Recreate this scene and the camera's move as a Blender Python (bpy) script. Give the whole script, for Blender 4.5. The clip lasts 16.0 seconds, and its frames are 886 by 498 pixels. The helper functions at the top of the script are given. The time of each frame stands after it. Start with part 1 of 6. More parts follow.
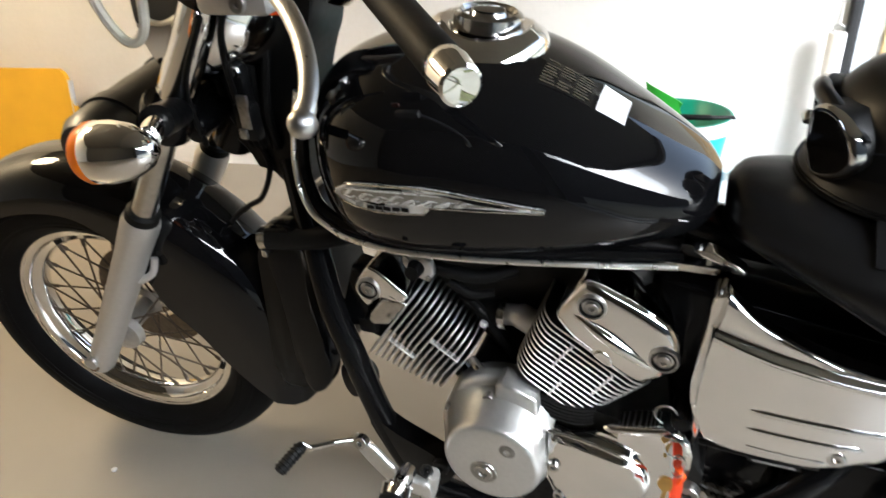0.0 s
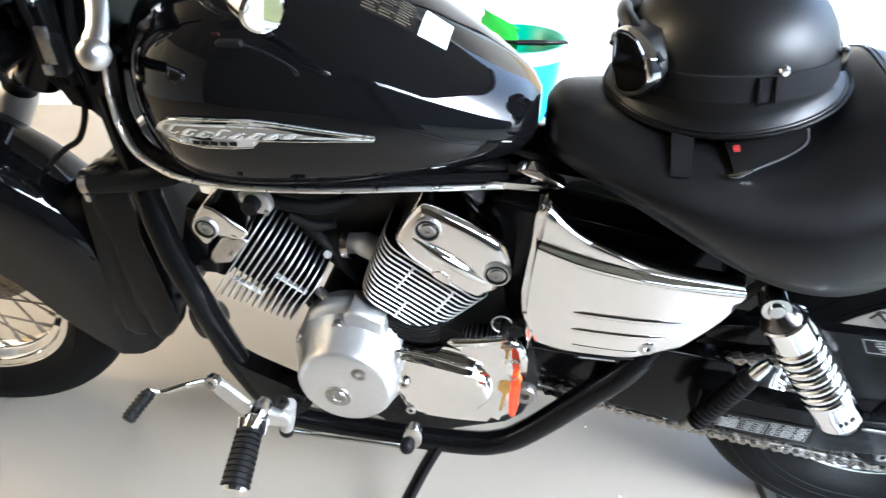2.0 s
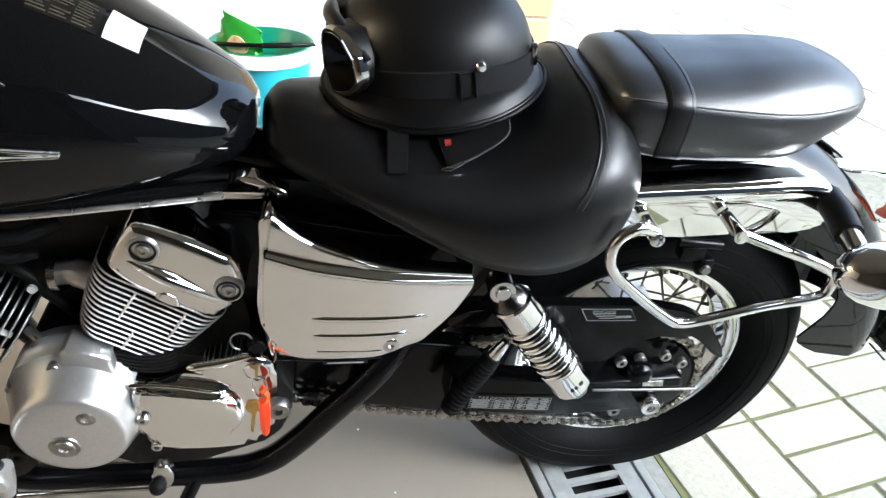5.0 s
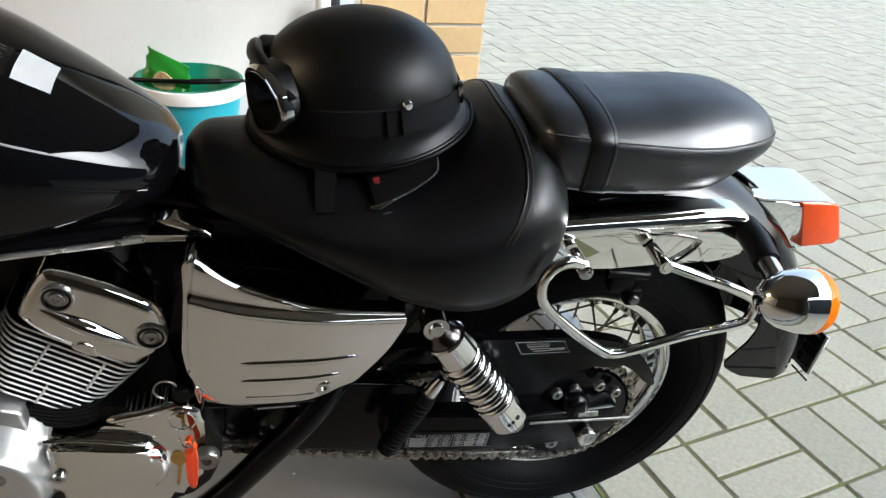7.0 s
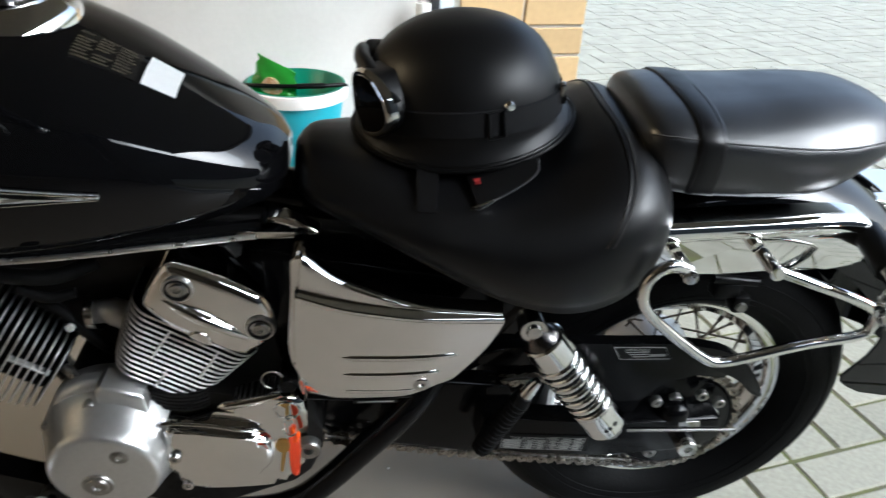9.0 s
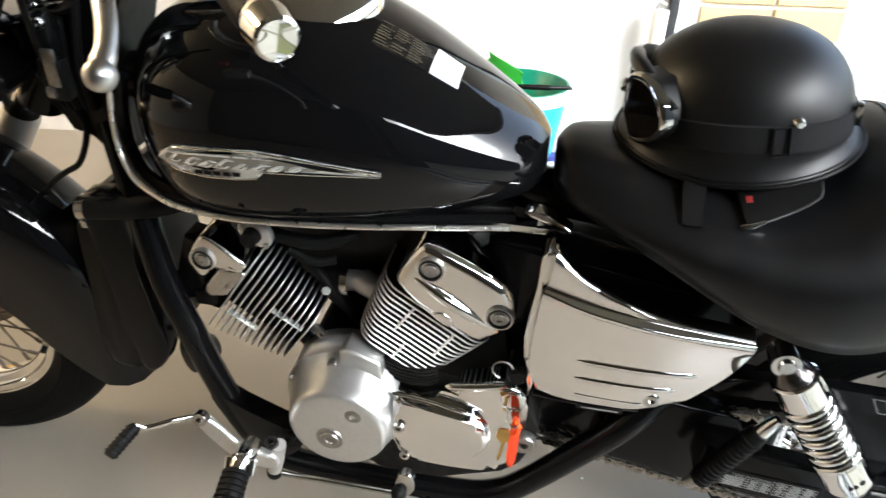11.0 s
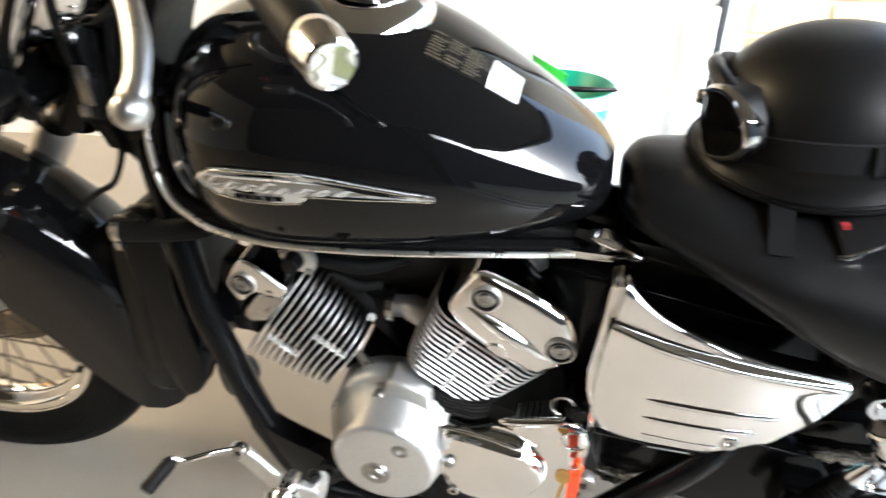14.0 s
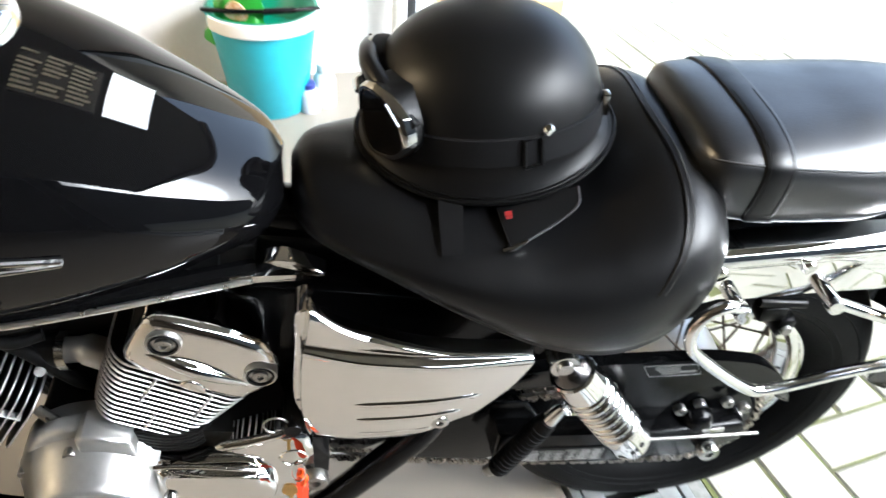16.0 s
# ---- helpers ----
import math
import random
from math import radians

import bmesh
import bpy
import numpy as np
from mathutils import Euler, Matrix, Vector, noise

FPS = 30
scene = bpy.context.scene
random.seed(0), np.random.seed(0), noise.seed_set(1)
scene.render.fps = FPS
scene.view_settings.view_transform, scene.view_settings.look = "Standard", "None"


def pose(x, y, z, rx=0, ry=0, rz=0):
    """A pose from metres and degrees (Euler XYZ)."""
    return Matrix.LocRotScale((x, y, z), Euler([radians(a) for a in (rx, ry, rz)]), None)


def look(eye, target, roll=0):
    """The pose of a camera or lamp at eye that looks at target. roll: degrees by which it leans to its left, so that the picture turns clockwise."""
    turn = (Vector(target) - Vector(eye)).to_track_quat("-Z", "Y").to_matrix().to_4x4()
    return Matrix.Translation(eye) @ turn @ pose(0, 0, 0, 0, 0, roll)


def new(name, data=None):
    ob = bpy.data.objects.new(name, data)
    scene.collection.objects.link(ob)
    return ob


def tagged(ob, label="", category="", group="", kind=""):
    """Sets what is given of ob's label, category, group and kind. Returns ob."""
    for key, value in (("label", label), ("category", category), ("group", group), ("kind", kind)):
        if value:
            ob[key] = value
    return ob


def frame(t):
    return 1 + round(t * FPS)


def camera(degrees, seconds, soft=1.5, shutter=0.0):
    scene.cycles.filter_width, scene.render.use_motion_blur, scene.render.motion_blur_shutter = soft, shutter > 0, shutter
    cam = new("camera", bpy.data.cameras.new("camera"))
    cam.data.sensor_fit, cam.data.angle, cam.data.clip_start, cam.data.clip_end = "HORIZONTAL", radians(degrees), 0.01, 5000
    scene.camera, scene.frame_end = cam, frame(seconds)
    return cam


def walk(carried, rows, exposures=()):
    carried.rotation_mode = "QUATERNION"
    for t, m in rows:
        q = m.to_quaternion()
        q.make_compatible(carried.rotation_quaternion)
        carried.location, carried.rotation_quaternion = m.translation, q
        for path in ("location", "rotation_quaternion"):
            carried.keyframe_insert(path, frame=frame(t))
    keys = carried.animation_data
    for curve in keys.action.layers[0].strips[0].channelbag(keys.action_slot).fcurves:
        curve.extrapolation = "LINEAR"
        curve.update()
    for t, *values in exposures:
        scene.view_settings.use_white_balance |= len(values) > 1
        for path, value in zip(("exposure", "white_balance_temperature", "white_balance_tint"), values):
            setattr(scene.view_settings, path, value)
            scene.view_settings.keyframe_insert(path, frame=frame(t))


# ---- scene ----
cam = camera(64.44, 16.0, soft=1.3, shutter=0.6)
PATH = [
    (0, -0.5558, -0.8599, 1.03, 62.213, 2.631, 21.54),
    (0.5, -0.5465, -0.8677, 1.0339, 59.01, 2.469, 18.278),
    (1, -0.5376, -0.8672, 1.0261, 57.153, 2.572, 16.377),
    (1.5, -0.5298, -0.8691, 1.0343, 56.915, 1.903, 13.535),
    (2, -0.5221, -0.8697, 1.0316, 56.527, 0.251, 9.98),
    (2.5, -0.5226, -0.8722, 1.0377, 56.909, -1.259, 6.498),
    (3, -0.5096, -0.87, 1.031, 56.79, -2.717, 3.465),
    (3.5, -0.4941, -0.8619, 1.028, 56.761, -2.763, 0.545),
    (4, -0.4877, -0.8571, 1.0249, 56.62, -3.754, -2.137),
    (4.5, -0.4728, -0.8522, 1.0251, 57.113, -4.013, -5.362),
    (5, -0.4558, -0.8484, 1.0243, 57.369, -4.139, -7.547),
    (7.5, -0.4458, -0.8396, 1.032, 60.709, -5.581, -13.852),
    (8, -0.4446, -0.8373, 1.037, 60.547, -5.621, -14.826),
    (8.5, -0.4402, -0.846, 1.0321, 60.544, -3.894, -10.796),
    (9, -0.4543, -0.8458, 1.0277, 60.068, -2.604, -5.517),
    (9.5, -0.4751, -0.8461, 1.0246, 59.854, -2.108, -0.843),
    (12, -0.5734, -0.8573, 1.0212, 60.499, 0.018, 19.043),
    (12.5, -0.5886, -0.8536, 1.0203, 61.08, 1.245, 22.541),
    (13, -0.5924, -0.8417, 1.0193, 60.706, 1.271, 22.74),
    (13.5, -0.584, -0.8256, 1.0248, 60.66, 0.954, 20.367),
    (14, -0.5743, -0.7895, 1.018, 59.475, -0.529, 13.025),
    (14.5, -0.5508, -0.7658, 1.0118, 59.439, -1.894, 5.618),
    (15, -0.5369, -0.7523, 1.0084, 59.268, -2.666, 0.996),
    (15.5, -0.5217, -0.7105, 1.0294, 57.424, -3.183, -4.604),
    (16, -0.4968, -0.6684, 1.0952, 51.443, -3.476, -8.179),
]
EXPOSURE = [(0.0, 2.27, 5580, 6), (0.5, 2.57, 5430, 6), (1.0, 2.77, 5280, 6), (2.0, 3.3, 5080, 6), (3.0, 3.34, 5180, 6), (4.0, 2.87, 5330, 6), (5.0, 2.4, 5430, 6), (7.5, 1.38, 5650, 5), (8.5, 1.38, 5570, 5), (9.5, 1.76, 5370, 5), (12.0, 2.7, 5880, 6), (13.0, 2.63, 5830, 6), (14.5, 3.13, 5430, 6), (15.2, 3.1, 5380, 6), (16.0, 2.62, 5530, 6)]
walk(cam, [(t, pose(x, y, z, rx, ry, rz)) for t, x, y, z, rx, ry, rz in PATH], EXPOSURE)
LEAN_DEG, AXLE_H = 4.69, 0.3042      # the machine leans on its side stand
GARAGE = 8.5                          # degrees by which the garage is turned

# ---- world and light ----
world = bpy.data.worlds.new("overcast_sky")
scene.world = world
world.use_nodes = True
wn, wl = world.node_tree.nodes, world.node_tree.links
sky = wn.new("ShaderNodeTexSky")
sky.sky_type, sky.sun_disc = "NISHITA", False
sky.sun_elevation, sky.sun_rotation = radians(33), radians(122)
sky.air_density, sky.dust_density, sky.ozone_density = 1.0, 5.0, 1.0
hsv = wn.new("ShaderNodeHueSaturation")
hsv.inputs["Saturation"].default_value = 0.6
wl.new(sky.outputs[0], hsv.inputs["Color"])
wl.new(hsv.outputs[0], wn["Background"].inputs[0])
wn["Background"].inputs[1].default_value = 0.15

sun = new("sun", bpy.data.lights.new("sun", "SUN"))
sun.data.energy, sun.data.angle, sun.data.color = 0.7, radians(36), (0.98, 0.99, 1.0)
sun.matrix_world = look((7.11, -4.44, 5.45), (0, 0, 0))


# ---- materials ----
def mat(name, color, rough=0.5, metal=0.0, noise_scale=0.0, amount=0.15, bump=0.0, bump_scale=None, coat=0.0, rough_var=0.0,
        second=None, spec=0.5, per_object=0.0, stain=0.0):
    m = bpy.data.materials.new(name)
    m.use_nodes = True
    n, l = m.node_tree.nodes, m.node_tree.links
    b = n["Principled BSDF"]
    b.inputs["Base Color"].default_value = (*color, 1)
    b.inputs["Roughness"].default_value = rough
    b.inputs["Metallic"].default_value = metal
    b.inputs["Coat Weight"].default_value = coat
    b.inputs["Coat Roughness"].default_value = 0.03
    b.inputs["Specular IOR Level"].default_value = spec
    tc = n.new("ShaderNodeTexCoord")
    src = None
    if noise_scale:
        t1 = n.new("ShaderNodeTexNoise")
        t1.inputs["Scale"].default_value, t1.inputs["Detail"].default_value = noise_scale, 6
        l.new(tc.outputs["Object"], t1.inputs["Vector"])
        ramp = n.new("ShaderNodeMapRange")
        ramp.inputs["From Min"].default_value, ramp.inputs["From Max"].default_value = 0.3, 0.7
        l.new(t1.outputs["Fac"], ramp.inputs["Value"])
        mix = n.new("ShaderNodeMix")
        mix.data_type = "RGBA"
        other = second or tuple(c * (1 - amount) for c in color)
        mix.inputs["A"].default_value, mix.inputs["B"].default_value = (*color, 1), (*other, 1)
        l.new(ramp.outputs[0], mix.inputs["Factor"])
        src = mix.outputs["Result"]
        if stain:
            t2 = n.new("ShaderNodeTexNoise")
            t2.inputs["Scale"].default_value, t2.inputs["Detail"].default_value = noise_scale * 0.08, 5
            l.new(tc.outputs["Object"], t2.inputs["Vector"])
            r2 = n.new("ShaderNodeMapRange")
            r2.inputs["From Min"].default_value, r2.inputs["From Max"].default_value = 0.35, 0.65
            r2.inputs["To Min"].default_value = 1 - stain
            l.new(t2.outputs["Fac"], r2.inputs["Value"])
            mm = n.new("ShaderNodeMix")
            mm.data_type, mm.blend_type = "RGBA", "MULTIPLY"
            mm.inputs["Factor"].default_value = 1
            l.new(src, mm.inputs["A"])
            l.new(r2.outputs[0], mm.inputs["B"])
            src = mm.outputs["Result"]
        if rough_var:
            rr = n.new("ShaderNodeMapRange")
            rr.inputs["From Min"].default_value, rr.inputs["From Max"].default_value = 0.3, 0.7
            rr.inputs["To Min"].default_value, rr.inputs["To Max"].default_value = max(0.0, rough - rough_var), rough + rough_var
            l.new(t1.outputs["Fac"], rr.inputs["Value"])
            l.new(rr.outputs[0], b.inputs["Roughness"])
    if per_object:
        oi = n.new("ShaderNodeObjectInfo")
        r3 = n.new("ShaderNodeMapRange")
        r3.inputs["To Min"].default_value, r3.inputs["To Max"].default_value = 1 - per_object, 1 + per_object * 0.4
        l.new(oi.outputs["Random"], r3.inputs["Value"])
        m3 = n.new("ShaderNodeMix")
        m3.data_type, m3.blend_type = "RGBA", "MULTIPLY"
        m3.inputs["Factor"].default_value = 1
        m3.inputs["A"].default_value = (*color, 1)
        if src:
            l.new(src, m3.inputs["A"])
        l.new(r3.outputs[0], m3.inputs["B"])
        src = m3.outputs["Result"]
    if src:
        l.new(src, b.inputs["Base Color"])
    if bump:
        tb = n.new("ShaderNodeTexNoise")
        tb.inputs["Scale"].default_value, tb.inputs["Detail"].default_value = bump_scale or noise_scale or 50, 4
        l.new(tc.outputs["Object"], tb.inputs["Vector"])
        bp = n.new("ShaderNodeBump")
        bp.inputs["Strength"].default_value, bp.inputs["Distance"].default_value = bump, 0.002
        l.new(tb.outputs["Fac"], bp.inputs["Height"])
        l.new(bp.outputs[0], b.inputs["Normal"])
    return m


def glow(name, color, strength):
    m = bpy.data.materials.new(name)
    m.use_nodes = True
    b = m.node_tree.nodes["Principled BSDF"]
    b.inputs["Base Color"].default_value = (*color, 1)
    b.inputs["Emission Color"].default_value, b.inputs["Emission Strength"].default_value = (*color, 1), strength
    return m


CHROME = mat("chrome", (0.86, 0.855, 0.84), 0.035, 1.0, 30, 0.04, bump=0.006, bump_scale=14, rough_var=0.02)
FIN = mat("polished_fin_edge", (0.70, 0.69, 0.67), 0.36, 0.65, 60, 0.06)
CHROME_WORN = mat("worn_chrome", (0.62, 0.61, 0.59), 0.16, 1.0, 60, 0.25, rough_var=0.08)
ALU = mat("satin_aluminium", (0.60, 0.60, 0.59), 0.34, 1.0, 120, 0.10, bump=0.05, bump_scale=400, rough_var=0.07)
ALU_PAINT = mat("silver_painted_alloy", (0.52, 0.52, 0.51), 0.36, 0.85, 90, 0.12, rough_var=0.06)
FORK = mat("dull_alloy_casting", (0.56, 0.55, 0.53), 0.40, 0.75, 160, 0.04, rough_var=0.02)
STEEL = mat("dull_steel", (0.40, 0.39, 0.37), 0.35, 1.0, 150, 0.3, rough_var=0.1)
SPOKE = mat("dull_spoke_steel", (0.13, 0.105, 0.08), 0.55, 0.7, 200, 0.3)
PAINT = mat("black_gloss_paint", (0.0035, 0.0035, 0.004), 0.03, 0.0, 400, 0.1, spec=0.35)
FRAME = mat("black_frame_enamel", (0.0032, 0.0032, 0.0035), 0.18, 0.0, 60, 0.3, rough_var=0.05, spec=0.16)
DARK = mat("dark_engine_metal", (0.0065, 0.006, 0.0055), 0.48, 0.0, 60, 0.5, rough_var=0.1, spec=0.22)
RUBBER = mat("black_rubber", (0.0045, 0.0045, 0.0045), 0.55, 0.0, 120, 0.35, bump=0.15, bump_scale=300, spec=0.12)
TYRE = mat("tyre_rubber", (0.0040, 0.0040, 0.0042), 0.55, 0.0, 25, 0.35, bump=0.2, bump_scale=200, stain=0.06, spec=0.07)
LEATHER = mat("black_leather", (0.0032, 0.0032, 0.0036), 0.37, 0.0, 40, 0.15, bump=0.09, bump_scale=420, rough_var=0.05, spec=0.33)
PILLION_VINYL = mat("black_vinyl", (0.009, 0.0098, 0.0115), 0.34, 0.0, 30, 0.15, bump=0.12, bump_scale=500, rough_var=0.05, spec=0.8)
HELMET_BLACK = mat("matt_black_shell", (0.0048, 0.0048, 0.0051), 0.39, 0.0, 25, 0.1, rough_var=0.03, bump=0.03, bump_scale=600, spec=0.23)
PLASTIC = mat("black_plastic", (0.004, 0.004, 0.004), 0.34, 0.0, 80, 0.2, rough_var=0.06, spec=0.15)
WHITE_STICKER = mat("white_paper_sticker", (0.82, 0.82, 0.80), 0.5, 0.0, 90, 0.05)
DECAL = mat("warning_decal_ink", (0.075, 0.062, 0.04), 0.4, 0.0, 200, 0.4)
LABEL_INK = mat("pale_label_print", (0.30, 0.30, 0.29), 0.5, 0.0, 100, 0.2)
AMBER = mat("amber_lens", (0.98, 0.22, 0.0), 0.25, 0.0, 60, 0.08, spec=0.12)
RED_LENS = mat("red_lens", (0.95, 0.10, 0.008), 0.18, 0.0, 60, 0.10, coat=0.3, spec=0.4)
ORANGE_TAG = mat("orange_plastic_tag", (0.80, 0.06, 0.01), 0.35, 0.0, 60, 0.15)
BRASS = mat("brass_key", (0.65, 0.42, 0.14), 0.3, 1.0, 80, 0.2)
RED_CLOTH = mat("red_lining", (0.30, 0.010, 0.010), 0.8, 0.0, 60, 0.3)
WALL_PAINT = mat("white_wall_paint", (0.66, 0.645, 0.615), 0.75, 0.0, 60, 0.04, bump=0.10, bump_scale=180, stain=0.05)
# unseen ceiling, darkened to weaken its reflection in tank, fender and seats
CEILING_DARKENED = mat("darkened_ceiling", (0.10, 0.095, 0.085), 0.85, 0.0, 20, 0.05, bump=0.1, bump_scale=90)
FLOOR = mat("sealed_concrete_floor", (0.240, 0.213, 0.176), 0.30, 0.0, 9, 0.03, bump=0.03, bump_scale=150, rough_var=0.02, stain=0.06)
PAVER = mat("grey_concrete_paver", (0.398, 0.383, 0.305), 0.85, 0.0, 90, 0.22, bump=0.5, bump_scale=260, per_object=0.14)
JOINT = mat("mossy_joint_sand", (0.115, 0.105, 0.065), 0.95, 0.0, 9, 0.3, second=(0.14, 0.155, 0.045), bump=0.8, bump_scale=150)
BRICK = mat("yellow_clinker", (0.56, 0.39, 0.19), 0.6, 0.0, 40, 0.10, bump=0.15, bump_scale=200, per_object=0.15)
# for unseen walls: dark so that black paint and chrome reflect darkness
DARK_SURROUND = mat("dark_unseen_surround", (0.028, 0.027, 0.026), 0.7, 0.0, 30, 0.3, bump=0.2, bump_scale=60)
MORTAR = mat("pale_mortar", (0.50, 0.47, 0.41), 0.9, 0.0, 60, 0.15, bump=0.4, bump_scale=250)
DOOR_FRAME = mat("pale_blue_door_frame", (0.62, 0.68, 0.74), 0.4, 0.0, 30, 0.06)
GASKET = mat("black_door_gasket", (0.012, 0.012, 0.014), 0.6, 0.0, 60, 0.2)
TEAL = mat("turquoise_plastic", (0.035, 0.34, 0.42), 0.35, 0.0, 25, 0.08, rough_var=0.04)
GREEN_PL = mat("dark_green_plastic", (0.006, 0.17, 0.10), 0.4, 0.0, 30, 0.12)
WHITE_PL = mat("white_plastic", (0.80, 0.79, 0.76), 0.4, 0.0, 30, 0.05)
FOIL_GREEN = mat("green_foil_bag", (0.04, 0.30, 0.03), 0.3, 0.0, 30, 0.2, bump=0.5, bump_scale=40)
YELLOW = mat("yellow_laminate", (0.66, 0.36, 0.003), 0.55, 0.0, 12, 0.07)
GREY_EDGE = mat("grey_edge_band", (0.55, 0.55, 0.54), 0.4, 0.0, 40, 0.1)
GALV = mat("galvanised_steel", (0.36, 0.37, 0.36), 0.5, 0.25, 35, 0.25, rough_var=0.1)
PIT = mat("dark_gully", (0.02, 0.019, 0.017), 0.9, 0.0, 30, 0.3)
GLASS_DARK = mat("smoked_lens", (0.004, 0.004, 0.0045), 0.06, 0.0, 40, 0.2, spec=0.25)
CAST = mat("silver_cast_lacquer", (0.62, 0.62, 0.61), 0.33, 0.88, 150, 0.06, bump=0.05, bump_scale=500, rough_var=0.05)
BADGE = mat("bright_badge_silver", (0.86, 0.86, 0.85), 0.30, 0.7, 80, 0.05, rough_var=0.05)
BLUE_PL = mat("navy_cap", (0.02, 0.03, 0.20), 0.4, 0.0, 40, 0.1)


# ---- mesh helpers ----
def part(name, bm, material, parent=None, label="", smooth=True, matrix=None):
    me = bpy.data.meshes.new(name)
    bmesh.ops.recalc_face_normals(bm, faces=bm.faces)
    bm.to_mesh(me)
    bm.free()
    me.materials.append(material)
    if smooth:
        for p in me.polygons:
            p.use_smooth = True
        me.set_sharp_from_angle(angle=radians(38))
    ob = new(name, me)
    ob.parent = parent
    if matrix is not None:
        ob.matrix_basis = matrix
    if label:
        ob["label"] = label
    return ob


def empty(name, m, label, category, group="", kind=""):
    ob = new(name)
    ob.empty_display_size = 0.05
    ob.matrix_basis = m
    return tagged(ob, label, category, group, kind)


def add_box(bm, c, s, bevel=0.0, m=None, seg=2):
    r = bmesh.ops.create_cube(bm, size=1, matrix=Matrix.Translation(c) @ Matrix.Diagonal((*s, 1)))
    vs = r["verts"]
    if bevel:
        es = list({e for v in vs for e in v.link_edges})
        out = bmesh.ops.bevel(bm, geom=es, offset=bevel, segments=seg, affect="EDGES", profile=0.5)
        vs = list({v for f in out["faces"] for v in f.verts} | {v for v in vs if v.is_valid})
    if m is not None:
        bmesh.ops.transform(bm, matrix=m, verts=vs)
    return bm


def box(c, s, bevel=0.0, m=None, seg=2):
    return add_box(bmesh.new(), c, s, bevel, m, seg)


def rings(bm, loops, closed=True, cap=True):
    """Skin a list of loops with the same number of points."""
    rows = [[bm.verts.new(p) for p in lp] for lp in loops]
    n = len(rows[0])
    for a, b in zip(rows, rows[1:]):
        for i in range(n if closed else n - 1):
            j = (i + 1) % n
            bm.faces.new((a[i], a[j], b[j], b[i]))
    if cap and closed:
        bm.faces.new(rows[0][::-1])
        bm.faces.new(rows[-1])
    return bm


def spline(pts, n):
    """Catmull-Rom through pts, n steps for each span."""
    P = [Vector(p) for p in pts]
    P = [2 * P[0] - P[1]] + P + [2 * P[-1] - P[-2]]
    out = []
    for i in range(1, len(P) - 2):
        a, b, c, d = P[i - 1:i + 3]
        for k in range(n):
            t = k / n
            out.append(0.5 * (2 * b + (c - a) * t + (2 * a - 5 * b + 4 * c - d) * t * t + (3 * b - a - 3 * c + d) * t ** 3))
    out.append(P[-2])
    return out


def add_tube(bm, pts, r, n=12, cap=True, flat=1.0):
    """A tube along pts; r: a radius, or one for each point."""
    P = [Vector(p) for p in pts]
    R = r if isinstance(r, (list, tuple)) else [r] * len(P)
    t0 = (P[1] - P[0]).normalized()
    u = t0.orthogonal().normalized() if abs(t0.y) > 0.9 else t0.cross(Vector((0, 1, 0))).normalized()
    loops = []
    for i, p in enumerate(P):
        t = (P[min(i + 1, len(P) - 1)] - P[max(i - 1, 0)]).normalized()
        u = (u - t * u.dot(t)).normalized()
        v = t.cross(u)
        loops.append([p + R[i] * (math.cos(a) * u + flat * math.sin(a) * v) for a in (2 * math.pi * k / n for k in range(n))])
    return rings(bm, loops, cap=cap)


def tube(pts, r, n=12, cap=True, flat=1.0):
    return add_tube(bmesh.new(), pts, r, n, cap, flat)


def add_lathe(bm, profile, m=None, n=32, closed=False, arc=None):
    """Turn a profile of (radius, height) round the z axis, then place it with m."""
    m = m or Matrix()
    a0, a1 = arc or (0.0, 2 * math.pi)
    steps = n if arc is None else n + 1
    rows = []
    for k in range(steps):
        a = a0 + (a1 - a0) * k / n
        rows.append([bm.verts.new(m @ Vector((r * math.cos(a), r * math.sin(a), h))) for r, h in profile])
    ring = range(n)
    q = len(profile)
    for k in ring:
        a, b = rows[k], rows[(k + 1) % steps]
        for i in range(q if closed else q - 1):
            j = (i + 1) % q
            vs = (a[i], a[j], b[j], b[i])
            if profile[i][0] < 1e-7:
                vs = (a[i], a[j], b[j])
            elif profile[j][0] < 1e-7:
                vs = (a[i], a[j], b[i])
            bm.faces.new(vs)
    bmesh.ops.remove_doubles(bm, verts=[v for r in rows for v in r], dist=1e-6)
    return bm


def lathe(profile, m=None, n=32, closed=False, arc=None):
    return add_lathe(bmesh.new(), profile, m, n, closed, arc)


def to_dir(c, d, up=(0, 0, 1)):
    """A matrix whose z axis points along d, at c."""
    return Matrix.Translation(c) @ Vector(d).normalized().to_track_quat("Z", "Y").to_matrix().to_4x4()


def add_prism(bm, outline, y0, y1, bevel=0.0, seg=3, front_only=True, m=None):
    """A plate: an outline of (x, z), between y0 (towards the viewer's side) and y1."""
    a = [bm.verts.new((x, y0, z)) for x, z in outline]
    b = [bm.verts.new((x, y1, z)) for x, z in outline]
    n = len(a)
    bm.faces.new(a)
    bm.faces.new(b[::-1])
    for i in range(n):
        bm.faces.new((a[i], b[i], b[(i + 1) % n], a[(i + 1) % n]))
    vs = a + b
    if bevel:
        es = [e for e in bm.edges if e.verts[0] in a and e.verts[1] in a] if front_only else list({e for v in vs for e in v.link_edges})
        out = bmesh.ops.bevel(bm, geom=es, offset=bevel, segments=seg, affect="EDGES", profile=0.5)
        vs = list({v for v in vs if v.is_valid} | {v for f in out["faces"] for v in f.verts})
    if m is not None:
        bmesh.ops.transform(bm, matrix=m, verts=vs)
    return bm


